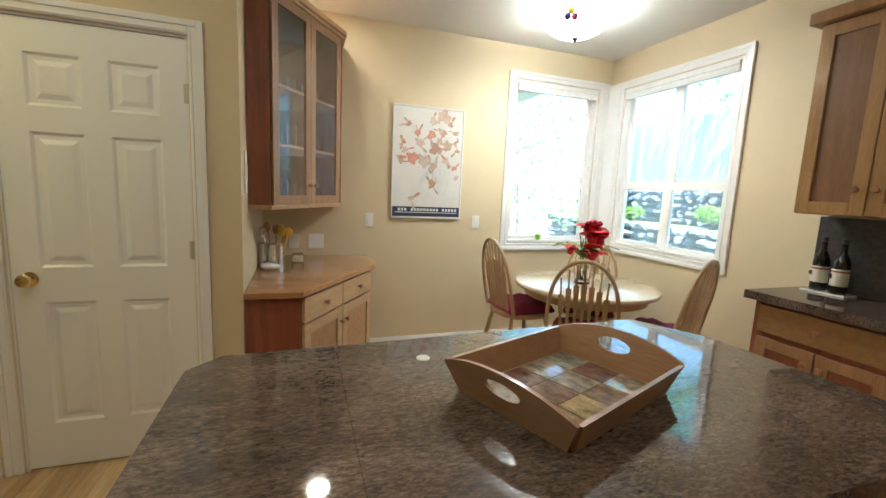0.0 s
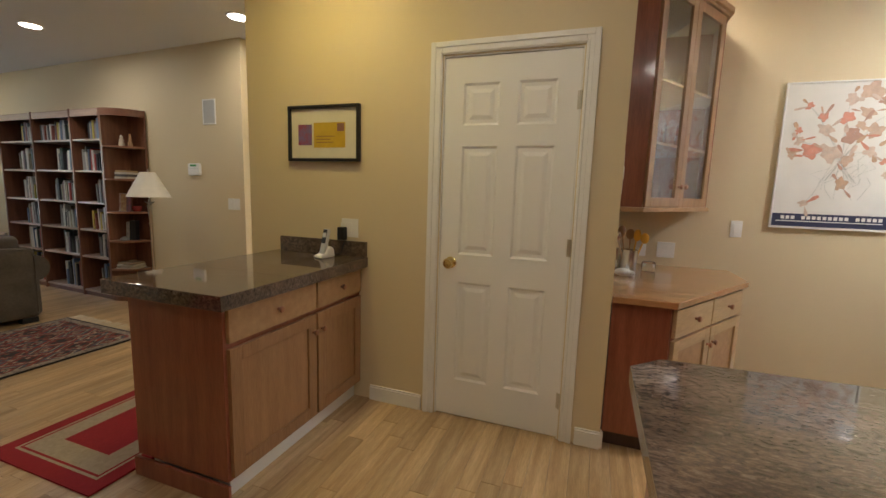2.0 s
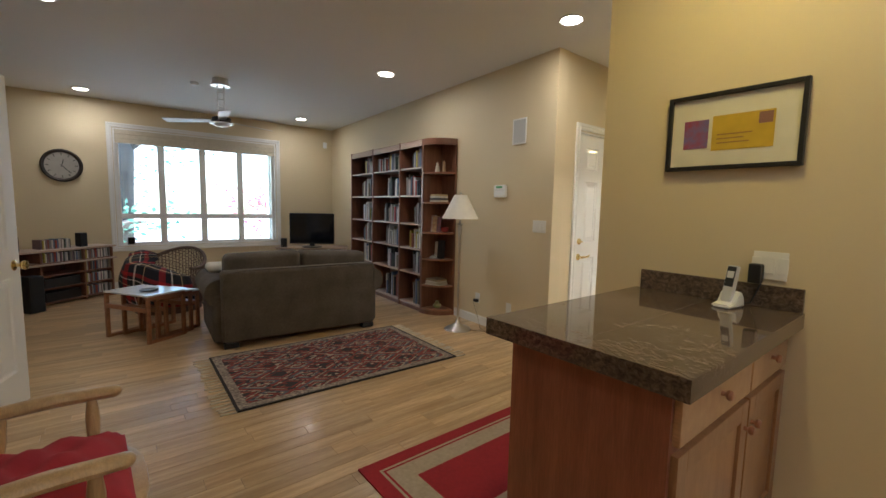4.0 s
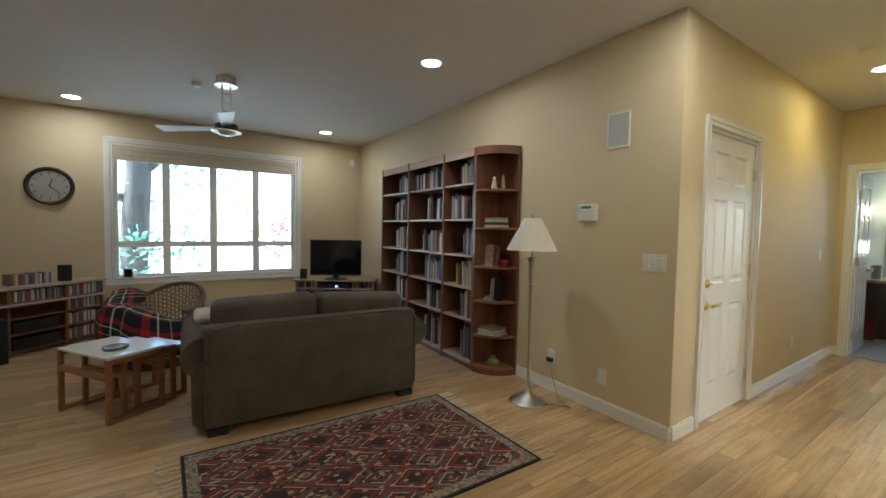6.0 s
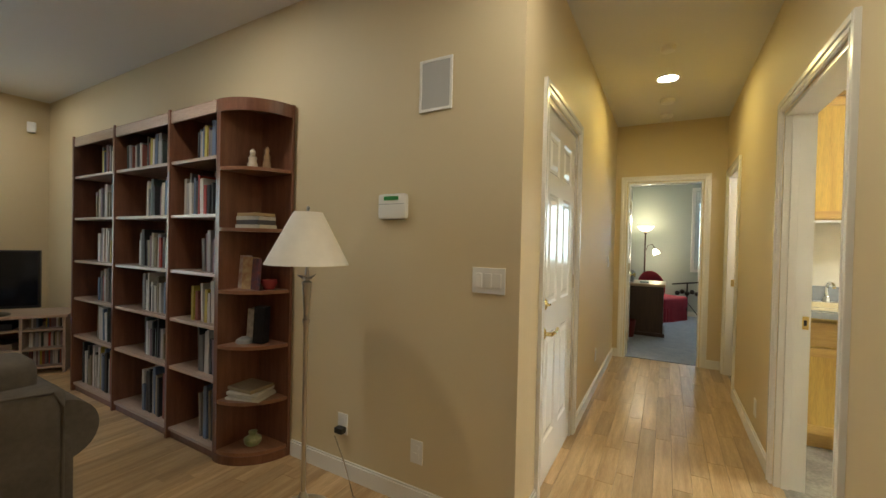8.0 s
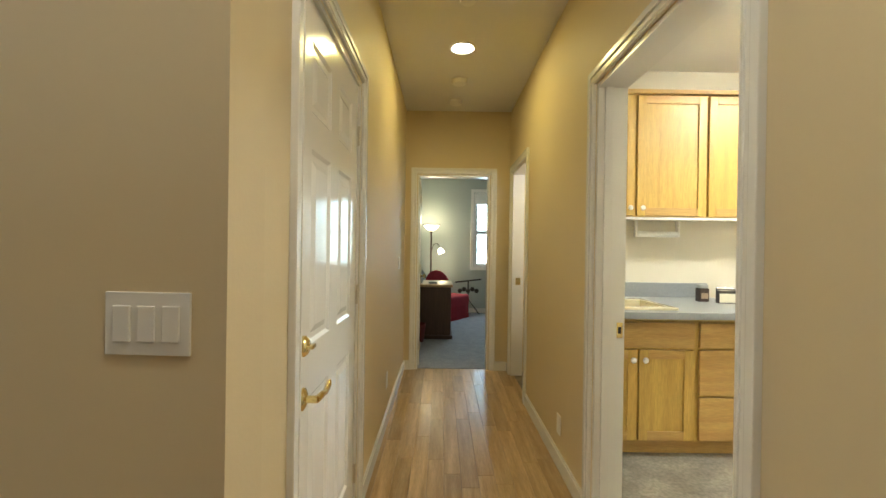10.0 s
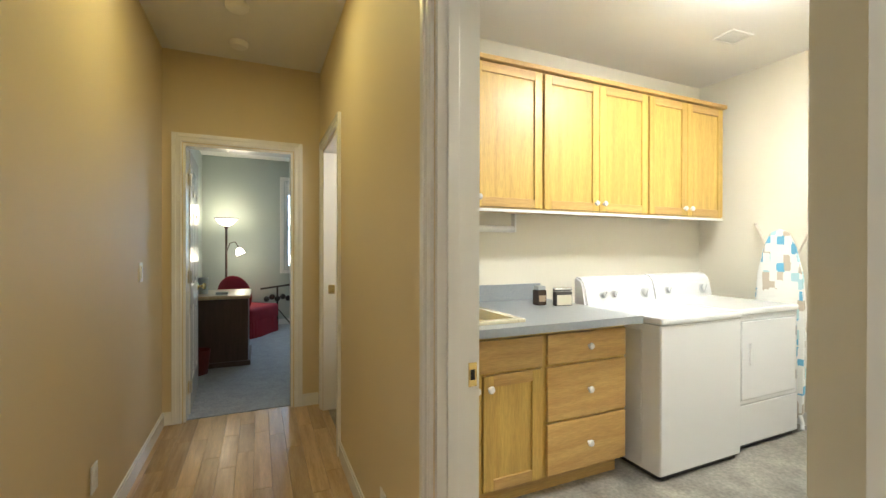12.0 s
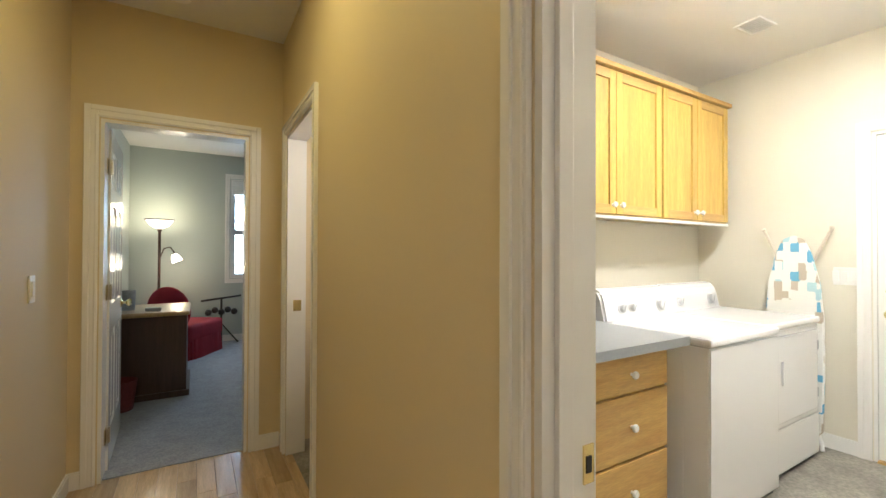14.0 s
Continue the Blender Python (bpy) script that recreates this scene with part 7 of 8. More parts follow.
part("case", bm, M_PLASTIC, tp, "", True)
boxpart("display", (-0.045, 0.045, -0.0375, -0.035, 0.030, 0.050), mat("green_display", (0.05, 0.30, 0.09), 0.3), tp, "green display")
boxpart("cover_line", (-0.080, 0.080, -0.0365, -0.035, 0.010, 0.0125), M_GREYPL, tp)
wall_plate(LW @ pose(-0.145, 0, 1.137), 0.16, 0.115, "light_switch", "white triple light switch by the hallway corner")
wall_plate(LW @ pose(-1.005, 0, 0.29), 0.072, 0.115, "outlet", "white outlet low on the living room wall")
wall_plate(LW @ pose(-0.51, 0, 0.27), 0.072, 0.115, "outlet", "white cable outlet low on the living room wall")
pg = thing("plug", LW @ pose(-1.0, -0.008, 0.265), "black lamp plug in the low outlet", "plug")
boxpart("body", (-0.028, 0.028, -0.04, 0, -0.016, 0.016), M_BLACK, pg, "", 0.006)
sn = thing("alarm_sensor", pose(-8.335, 3.90, 2.42, 0, 0, 60), "small white alarm sensor in the corner", "sensor")
boxpart("case", (-0.035, 0.035, -0.045, 0, -0.055, 0.055), M_PLASTIC, sn, "", 0.01)

pf = thing("photo_frame", pose(-8.335, 0.86, 0.642, 0, 0, 78), "small grey photo frame standing on the window sill", "photo frame")
boxpart("frame", (-0.05, 0.05, -0.006, 0.006, 0.0, 0.12), M_GREYPL, pf, "", 0.003)
boxpart("picture", (-0.04, 0.04, -0.008, -0.0065, 0.012, 0.108), M_SCREEN, pf, "dark picture")

ck = thing("wall_clock", pose(-8.348, 0.14, 1.76, 0, 0, 90), "round wall clock with a dark frame and cream face", "clock")
bm = bmesh.new()
lathe(bm, [(0.222, 0.0), (0.222, 0.02), (0.205, 0.038), (0.185, 0.03), (0.178, 0.018), (0.178, 0.0)], 40, m=pose(0, 0, 0, 90, 0, 0))
part("frame", bm, mat("dark_clock_frame", (0.045, 0.035, 0.03), 0.35, 0.3), ck, "", True)
bm = bmesh.new()
lathe(bm, [(0.182, 0.0), (0.182, 0.010), (0.0, 0.011)], 40, m=pose(0, 0, 0, 90, 0, 0))
part("face", bm, mat("clock_paper", (0.42, 0.40, 0.36), 0.25, 0, 0.3, 10), ck, "cream face", True)
bm = bmesh.new()
for k in range(12):
    a_ = 2 * math.pi * k / 12
    c_ = Vector((0.15 * math.sin(a_), 0, 0.15 * math.cos(a_)))
    vs = box(bm, -0.004, 0.004, -0.0135, -0.011, -0.016, 0.016)
    bmesh.ops.rotate(bm, verts=vs, cent=(0, 0, 0), matrix=Matrix.Rotation(a_, 3, "Y"))
    bmesh.ops.translate(bm, verts=vs, vec=c_)
part("hour_marks", bm, M_BLACK, ck)
for ln, a_, nm in ((0.09, 0.25, "hour_hand"), (0.135, 2.4, "minute_hand")):
    bm = bmesh.new()
    vs = box(bm, -0.004, 0.004, -0.0165, -0.0142, -0.02, ln)
    bmesh.ops.rotate(bm, verts=vs, cent=(0, 0, 0), matrix=Matrix.Rotation(a_, 3, "Y"))
    part(nm, bm, M_BLACK, ck)

# ceiling fan
fn = thing("ceiling_fan", pose(-6.10, 1.69, H), "three-bladed ceiling fan on a ladder stem", "ceiling fan")
bm = bmesh.new()
lathe(bm, [(0.085, 0.0), (0.085, -0.06), (0.10, -0.065), (0.10, -0.078), (0.0, -0.078)], 28)
part("canopy", bm, M_NICKEL, fn, "", True)
bm = bmesh.new()
for sy in (-1, 1):
    cyl(bm, (0, sy * 0.035, -0.07), (0, sy * 0.035, -0.43), 0.007, seg=8)
for z in (-0.15, -0.23, -0.31, -0.39):
    cyl(bm, (0, -0.035, z), (0, 0.035, z), 0.005, seg=8)
part("stem", bm, M_NICKEL, fn, "twin-rod ladder stem", True)
bm = bmesh.new()
lathe(bm, [(0.05, -0.42), (0.10, -0.44), (0.105, -0.48), (0.06, -0.50), (0.0, -0.50)], 28)
part("motor", bm, M_BLACK, fn, "dark motor housing", True)
bm = bmesh.new()
lathe(bm, [(0.13, -0.497), (0.13, -0.507), (0.105, -0.512), (0.09, -0.507), (0.06, -0.535), (0.0, -0.545)], 28)
part("lamp_ring", bm, M_TRIM, fn, "white lamp ring", True)
for k in range(3):
    a_ = radians(232 + 120 * k)
    bm = bmesh.new()
    vs = box(bm, 0.10, 0.66, -0.055, 0.055, -0.005, 0.005, 0.003)
    for v_ in bm.verts:
        v_.co.y *= 0.75 + 0.45 * (v_.co.x - 0.1) / 0.56
    bmesh.ops.rotate(bm, verts=bm.verts, cent=(0, 0, 0), matrix=Matrix.Rotation(radians(12), 3, "X"))
    bmesh.ops.rotate(bm, verts=bm.verts, cent=(0, 0, 0), matrix=Matrix.Rotation(a_, 3, "Z"))
    bmesh.ops.translate(bm, verts=bm.verts, vec=(0, 0, -0.47))
    part("blade", bm, mat("pale_blade", (0.55, 0.53, 0.50), 0.3), fn, "pale blade")


def detector(x, y, r, label):
    bm = bmesh.new()
    lathe(bm, [(r, 0.0), (r, -0.02), (r * 0.85, -0.035), (r * 0.4, -0.042), (0.0, -0.042)], 24, c=(x, y, H))
    tagged(part("smoke_detector", bm, M_PLASTIC, smooth=True), label, "smoke detector")


detector(-6.45, 1.48, 0.045, "small white sprinkler cover on the ceiling")
detector(-2.41, 6.59, 0.065, "white smoke detector on the hallway ceiling")
detector(-2.42, 7.10, 0.06, "white round detector on the hallway ceiling")
detector(-2.41, 5.40, 0.05, "flat white sprinkler cover on the hallway ceiling")
wall_plate(pose(-1.832, 5.48, 0.25, 0, 0, -90), 0.07, 0.115, "outlet", "white outlet low on the hallway wall")
wall_plate(pose(-2.928, 6.04, 0.32, 0, 0, 90), 0.07, 0.115, "outlet", "white outlet low on the hallway wall")
wall_plate(pose(-2.928, 6.80, 1.14, 0, 0, 90), 0.07, 0.115, "light_switch", "white light switch on the hallway wall")

# ---- laundry ----
lb = thing("laundry_base_cabinet", pose(0, 0, 0), "golden oak laundry base cabinet with white ceramic knobs", "base cabinet")
boxpart("body", (-1.69, -0.385, 5.607, 6.355, 0.10, 0.875), M_OAKZ, lb)
boxpart("toe_kick", (-1.69, -0.40, 5.66, 6.355, 0.0, 0.10), M_OAKX, lb)
for z, h in ((0.685, 0.155), (0.39, 0.28), (0.11, 0.265)):
    drawer(lb, 0.54, h, pose(-0.935, 5.607, z), M_OAKX, M_CERAMIC, 0.019)
boxpart("false_front", (-1.66, -0.97, 5.587, 5.607, 0.685, 0.84), M_OAKX, lb, "", 0.003)
shaker(lb, "door", 0.335, 0.56, pose(-1.31, 5.607, 0.11), M_OAKZ, M_OAKZ, (0.03, 0.50), 0.055, knob_mat=M_CERAMIC, knob_r=0.019, stile_mat2=M_OAKX)
shaker(lb, "door", 0.335, 0.56, pose(-1.66, 5.607, 0.11), M_OAKZ, M_OAKZ, (0.305, 0.50), 0.055, knob_mat=M_CERAMIC, knob_r=0.019, stile_mat2=M_OAKX)
lt = thing("laundry_counter", pose(0, 0, 0), "grey laminate laundry counter with a low backsplash", "counter")
bm = bmesh.new()
for d in ((-1.693, -1.60, 5.50, 6.356), (-1.10, -0.36, 5.50, 6.356), (-1.60, -1.10, 5.50, 5.61), (-1.60, -1.10, 6.02, 6.356)):
    box(bm, d[0], d[1], d[2], d[3], 0.875, 0.915)
part("top", bm, M_WORKTOP, lt)
boxpart("backsplash", (-1.693, -0.42, 6.336, 6.356, 0.915, 1.03), M_WORKTOP, lt, "", 0.003)
sk = thing("laundry_sink", pose(-1.35, 5.83, 0.9152), "cream drop-in laundry sink in the grey counter", "sink")
bm = bmesh.new()
M_SINK = mat("cream_enamel", (0.78, 0.72, 0.52), 0.2, coat=0.5)
for d in ((-0.28, -0.235, -0.24, 0.24), (0.235, 0.28, -0.24, 0.24), (-0.235, 0.235, -0.24, -0.20), (-0.235, 0.235, 0.17, 0.24)):
    box(bm, d[0], d[1], d[2], d[3], 0, 0.018, 0.005)
part("rim", bm, M_SINK, sk)
bm = bmesh.new()
for d in ((-0.24, -0.232, -0.205, 0.175, -0.16, 0.002), (0.232, 0.24, -0.205, 0.175, -0.16, 0.002), (-0.232, 0.232, -0.205, -0.197, -0.16, 0.002), (-0.232, 0.232, 0.167, 0.175, -0.16, 0.002), (-0.232, 0.232, -0.197, 0.167, -0.16, -0.152)):
    box(bm, *d)
part("basin", bm, M_SINK, sk, "cream basin")
bm = bmesh.new()
lathe(bm, [(0.026, 0.018), (0.022, 0.05), (0.015, 0.06), (0.0, 0.06)], 16, c=(0, 0.205, 0))
tube(bm, [(0, 0.205, 0.05), (0, 0.20, 0.13), (0, 0.15, 0.165), (0, 0.07, 0.155), (0, 0.05, 0.135)], 0.011, 10)
part("tap", bm, M_STEEL, sk, "chrome tap", True)

lu = thing("laundry_wall_cabinet", pose(0, 0, 0), "golden oak laundry wall cabinets with white ceramic knobs", "wall cabinet")
boxpart("body", (-1.69, 1.215, 6.088, 6.355, 1.53, 2.43), M_OAKZ, lu)
boxpart("crown", (-1.69, 1.235, 6.05, 6.355, 2.43, 2.46), M_OAKX, lu, "", 0.004)
boxpart("light_rail", (-1.69, 1.215, 6.07, 6.10, 1.512, 1.53), M_TRIM, lu)
for x0, w, kx in ((-1.655, 0.52, 0.485), (-1.115, 0.505, 0.035), (-0.59, 0.465, 0.43), (-0.12, 0.465, 0.035), (0.365, 0.41, 0.375), (0.78, 0.425, 0.035)):
    shaker(lu, "door", w, 0.88, pose(x0, 6.088, 1.54), M_OAKZ, M_OAKZ, (kx, 0.055), 0.058, knob_mat=M_CERAMIC, knob_r=0.019, stile_mat2=M_OAKX)
pp = thing("paper_towel_rod", pose(-0.90, 6.20, 1.44), "white paper towel holder under the wall cabinet", "towel holder")
bm = bmesh.new()
cyl(bm, (-0.15, 0, -0.03), (0.15, 0, -0.03), 0.022, seg=16)
part("rod", bm, M_PLASTIC, pp, "", True)
for sx in (-1, 1):
    boxpart("bracket", (sx * 0.16 - 0.008, sx * 0.16 + 0.008, -0.02, 0.02, -0.05, 0.072), M_PLASTIC, pp, "", 0.003)

sp = thing("soap_bottle", pose(-0.62, 6.08, 0.915), "dark brown soap bottle on the laundry counter", "soap bottle")
bm = bmesh.new()
box(bm, -0.035, 0.035, -0.03, 0.03, 0, 0.10, 0.008)
part("bottle", bm, mat("brown_bottle", (0.06, 0.04, 0.03), 0.2), sp)
boxpart("label", (-0.025, 0.025, -0.032, -0.0305, 0.025, 0.065), mat("tan_label", (0.35, 0.26, 0.18), 0.6), sp)
boxpart("cap", (-0.03, 0.03, -0.025, 0.025, 0.10, 0.125), M_GREYPL, sp, "", 0.005)
ds = thing("desk_clock", pose(-0.50, 6.0, 0.915, 0, 0, -6), "small pale box with a metal bar on the counter", "dispenser")
boxpart("frame", (-0.06, 0.06, -0.02, 0.02, 0, 0.09), mat("dark_frame", (0.08, 0.07, 0.06), 0.4), ds, "", 0.003)
boxpart("front", (-0.053, 0.053, -0.024, -0.0205, 0.006, 0.07), mat("cream_card", (0.72, 0.68, 0.52), 0.5), ds)
bm = bmesh.new()
cyl(bm, (-0.065, 0, 0.105), (0.065, 0, 0.105), 0.012, seg=14)
part("bar", bm, M_STEEL, ds, "steel bar", True)


M_DIAL = mat("pale_grey_dial", (0.62, 0.63, 0.64), 0.3, 0.3)


def appliance(name, x0, x1, y0, label, dryer):
    t = thing(name, pose(x0, y0, 0), label, name.replace("_", " "))
    w = x1 - x0
    boxpart("cabinet", (0, w, 0.0, 0.70, 0.03, 0.86), M_ENAMEL, t, "", 0.008)
    boxpart("base", (0.02, w - 0.02, 0.03, 0.68, 0.0, 0.03), M_BLACK, t)
    boxpart("lid", (-0.003, w + 0.003, -0.012, 0.60, 0.862, 0.90), M_ENAMEL, t, "", 0.012)
    bm = bmesh.new()
    prof = [(0.565, 0.86), (0.60, 1.02), (0.62, 1.065), (0.66, 1.085), (0.70, 1.085), (0.70, 0.86)]
    lo = [bm.verts.new((0.010, y, z)) for y, z in prof]
    hi = [bm.verts.new((w - 0.016, y, z)) for y, z in prof]
    for i in range(len(prof)):
        bm.faces.new((lo[i], lo[(i + 1) % len(prof)], hi[(i + 1) % len(prof)], hi[i]))
    bm.faces.new(lo[::-1])
    bm.faces.new(hi)
    bmesh.ops.bevel(bm, geom=list(bm.edges), offset=0.014, segments=3, affect="EDGES")
    c = part("control_panel", bm, M_ENAMEL, t)
    # solid grey and black strips drawn in for the shade of the gaps
    boxpart("lid_gap", (0.001, w - 0.001, -0.002, 0.58, 0.8585, 0.8625), M_GREYPL, t, "grey strip for the shade in the lid gap")
    boxpart("toe_gap", (0.03, w - 0.03, 0.012, 0.03, 0.004, 0.03), M_BLACK, t)
    for kx, r in (((0.16, 0.026),) if dryer else ((0.17, 0.024), (0.27, 0.024))) + (((w - 0.13, 0.034),)):
        bm = bmesh.new()
        lathe(bm, [(r * 1.3, 0.0), (r * 1.3, 0.004), (r, 0.006), (r * 0.9, 0.026), (0.0, 0.028)], 20, m=pose(kx, 0.587, 0.965, 78, 0, 0))
        part("dial", bm, M_DIAL, c, "grey dial", True)
        bm = bmesh.new()
        vs = box(bm, -0.0035, 0.0035, -0.002, 0.0, -r * 0.85, r * 0.85, 0.001)
        bmesh.ops.transform(bm, matrix=pose(kx, 0.587, 0.965, -12, 0, 0) @ pose(0, -0.0275, 0, 0, 35, 0), verts=bm.verts)
        part("pointer", bm, M_GREYPL, c)
    if dryer:
        bm = bmesh.new()
        box(bm, 0.07, w - 0.035, -0.010, 0.0, 0.32, 0.82, 0.006)
        d = part("door", bm, M_ENAMEL, t)
        # grey sheet behind the door draws the shade round its edge
        boxpart("door_gap", (0.0655, w - 0.0305, -0.0025, 0.0, 0.3155, 0.8245), M_GREYPL, t, "grey strip for the shade round the door")
        boxpart("handle", (0.14, 0.165, -0.022, -0.0105, 0.54, 0.68), M_ENAMEL, d, "", 0.004)
        for z in (0.42, 0.72):
            boxpart("hinge", (w - 0.034, w - 0.02, -0.011, 0.0, z - 0.03, z + 0.03), M_GREYPL, t, "", 0.002)
        boxpart("lower_panel", (0.004, w - 0.004, -0.006, 0.0, 0.035, 0.285), M_ENAMEL, t, "", 0.003)
        boxpart("seam", (0.0, w, -0.001, 0.002, 0.287, 0.293), M_GREYPL, t)
    else:
        boxpart("front_panel", (0.003, w - 0.003, -0.005, 0.0, 0.035, 0.852), M_ENAMEL, t, "", 0.003)
        boxpart("side_crease", (-0.004, 0.0, 0.50, 0.58, 0.06, 0.82), M_ENAMEL, t, "", 0.0015)
        boxpart("side_crease", (-0.004, 0.0, 0.12, 0.20, 0.06, 0.82), M_ENAMEL, t, "", 0.0015)


appliance("washing_machine", -0.29, 0.405, 5.45, "white top-loading washing machine with a raised control panel", False)
appliance("clothes_dryer", 0.43, 1.125, 5.505, "white clothes dryer with a square front door", True)

# ironing board leaning upright in the corner
ib = thing("ironing_board", pose(1.24, 5.67, 0, 0, 0, -90), "folded ironing board with a blue and beige patterned cover", "ironing board")


def iron_cover():
    m = bpy.data.materials.new("patterned_cover")
    m.use_nodes = True
    n = m.node_tree.nodes
    b = n["Principled BSDF"]
    b.inputs["Roughness"].default_value = 0.8
    tc = n.new("ShaderNodeTexCoord")
    mp = n.new("ShaderNodeMapping")
    mp.inputs["Scale"].default_value = (22, 22, 15)
    links(m, tc.outputs["Object"], mp.inputs[0])
    vo = n.new("ShaderNodeTexVoronoi")
    vo.distance = "CHEBYCHEV"
    vo.inputs["Scale"].default_value = 1.0
    vo.inputs["Randomness"].default_value = 0.45
    links(m, mp.outputs[0], vo.inputs["Vector"])
    sc = n.new("ShaderNodeSeparateColor")
    links(m, vo.outputs["Color"], sc.inputs[0])
    rp = n.new("ShaderNodeValToRGB")
    rp.color_ramp.interpolation = "CONSTANT"
    e = rp.color_ramp.elements
    e[0].color = (0.78, 0.78, 0.74, 1)
    e[1].position, e[1].color = 0.42, (0.50, 0.44, 0.35, 1)
    for pos, col in ((0.60, (0.16, 0.42, 0.62, 1)), (0.72, (0.42, 0.62, 0.66, 1)), (0.82, (0.78, 0.78, 0.74, 1))):
        k = e.new(pos)
        k.color = col
    links(m, sc.outputs[0], rp.inputs[0])
    lt_ = n.new("ShaderNodeMath")
    lt_.operation = "LESS_THAN"
    lt_.inputs[1].default_value = 0.62
    links(m, vo.outputs["Distance"], lt_.inputs[0])
    mix = n.new("ShaderNodeMix")
    mix.data_type = "RGBA"
    mix.inputs["A"].default_value = (0.78, 0.78, 0.74, 1)
    links(m, lt_.outputs[0], mix.inputs["Factor"])
    links(m, rp.outputs[0], mix.inputs["B"])
    links(m, mix.outputs["Result"], b.inputs["Base Color"])
    return m


bm = bmesh.new()
prof = [(0.0, 0.04), (0.10, 0.05), (0.155, 0.12), (0.165, 0.5), (0.165, 0.85), (0.145, 1.10), (0.10, 1.30), (0.06, 1.40), (0.0, 1.43)]
lo = [bm.verts.new((x, -0.02, z)) for x, z in prof] + [bm.verts.new((-x, -0.02, z)) for x, z in prof[-2:0:-1]]
f = bm.faces.new(lo)
e = bmesh.ops.extrude_face_region(bm, geom=[f])
bmesh.ops.translate(bm, vec=(0, 0.03, 0), verts=[g for g in e["geom"] if isinstance(g, bmesh.types.BMVert)])
bmesh.ops.bevel(bm, geom=[x for x in bm.edges], offset=0.006, segments=2, affect="EDGES")
part("board", bm, iron_cover(), ib, "blue and beige patterned cover")
for sx in (-1, 1):
    bm = bmesh.new()
    tube(bm, [(-sx * 0.12, 0.03, 0.40), (sx * 0.05, 0.035, 1.15), (sx * 0.19, 0.04, 1.47)], 0.010, 8)
    ball(bm, (sx * 0.19, 0.04, 1.475), 0.014, 8)
    part("leg", bm, mat("beige_steel_leg", (0.62, 0.56, 0.46), 0.4, 0.2), ib, "", True)
bm = bmesh.new()
tube(bm, [(0.13, -0.005, 0.10), (0.15, -0.01, 0.05), (0.16, -0.03, 0.008)], 0.012, 8)
part("foot", bm, M_PLASTIC, ib, "", True)
bm = bmesh.new()
tube(bm, [(-0.13, -0.005, 0.10), (-0.15, -0.01, 0.05), (-0.16, -0.03, 0.012)], 0.012, 8)
part("foot", bm, M_PLASTIC, ib, "", True)

bm = bmesh.new()
box(bm, 1.315, 1.40, 4.44, 5.28, 0.002, 0.018, 0.004)
tagged(part("door_threshold", bm, M_OAKX), "golden oak threshold under the outside door", "threshold", kind="structure")
wall_plate(pose(1.338, 5.43, 1.155, 0, 0, -90), 0.118, 0.115, "light_switch", "white double switch beside the outside door")
cvn = thing("ceiling_vent", pose(0.645, 5.65, H, 0, 0, -4), "white slatted vent in the laundry ceiling", "ceiling vent")
bm = bmesh.new()
for d in ((-0.10, -0.085, -0.075, 0.075), (0.085, 0.10, -0.075, 0.075), (-0.085, 0.085, 0.06, 0.075), (-0.085, 0.085, -0.075, -0.06)):
    box(bm, d[0], d[1], d[2], d[3], -0.010, 0, 0.002)
part("frame", bm, M_TRIM, cvn)
for k in range(9):
    bm = bmesh.new()
    vs = box(bm, -0.085, 0.085, -0.005, 0.005, -0.0015, 0.0015)
    bmesh.ops.rotate(bm, verts=vs, cent=(0, 0, 0), matrix=Matrix.Rotation(radians(35), 3, "X"))
    bmesh.ops.translate(bm, verts=vs, vec=(0, -0.052 + 0.013 * k, -0.006))
    part("slat", bm, M_TRIM, cvn)
lf = thing("fluorescent_light", pose(0.05, 5.02, H), "bright fluorescent ceiling light in the laundry", "ceiling light")
boxpart("housing", (-0.32, 0.32, -0.16, 0.16, -0.03, 0.0), M_TRIM, lf, "", 0.004)
bm = bmesh.new()
box(bm, -0.30, 0.30, -0.145, 0.145, -0.085, -0.03, 0.02)
part("diffuser", bm, glow("fluorescent_diffuser", (1.0, 0.94, 0.78), 11.0), lf, "glowing ribbed diffuser")
lamp("laundry_lamp", "AREA", (0.05, 5.02, H - 0.09), 3.8, (1.0, 0.95, 0.78), 0.6, 0.29)

# ---- bathroom glimpse ----
vn = thing("bathroom_vanity", pose(-1.05, 6.50, 0), "wooden bathroom vanity with a white top", "vanity")
boxpart("body", (-0.62, 0.7, 0.0, 0.50, 0.08, 0.80), M_ALDER, vn)
boxpart("top", (-0.64, 0.72, -0.005, 0.53, 0.80, 0.84), M_CERAMIC, vn, "white top", 0.006)
for x in (-0.60, -0.28, 0.04):
    boxpart("drawer_front", (x, x + 0.30, 0.50, 0.518, 0.12, 0.76), M_ALDER, vn, "", 0.003)
bm = bmesh.new()
cyl(bm, (-1.60, 6.75, 0.84), (-1.60, 6.75, 0.94), 0.035, seg=16)
tagged(part("tissue_box", bm, M_PLASTIC), "white cup on the bathroom vanity", "cup")
# unseen glowing bar and fill lamp, added to brighten the bathroom doorway
bm = bmesh.new()
box(bm, -1.6, -0.4, 6.49, 6.53, 1.9, 2.02, 0.005)
tagged(part("vanity_fill_bar", bm, glow("vanity_glow", (1.0, 0.9, 0.75), 2.0)), "added glowing bar over the vanity, out of view", "light bar")
lamp("bath_fill", "AREA", (-0.9, 6.60, 2.0), 0.6, (1.0, 0.9, 0.75), 0.6, 0.1, target=(-0.9, 7.1, 1.0))

# ---- bedroom ----
dk = thing("bedroom_desk", pose(-2.64, 9.22, 0), "dark wooden desk with a brown top", "desk")
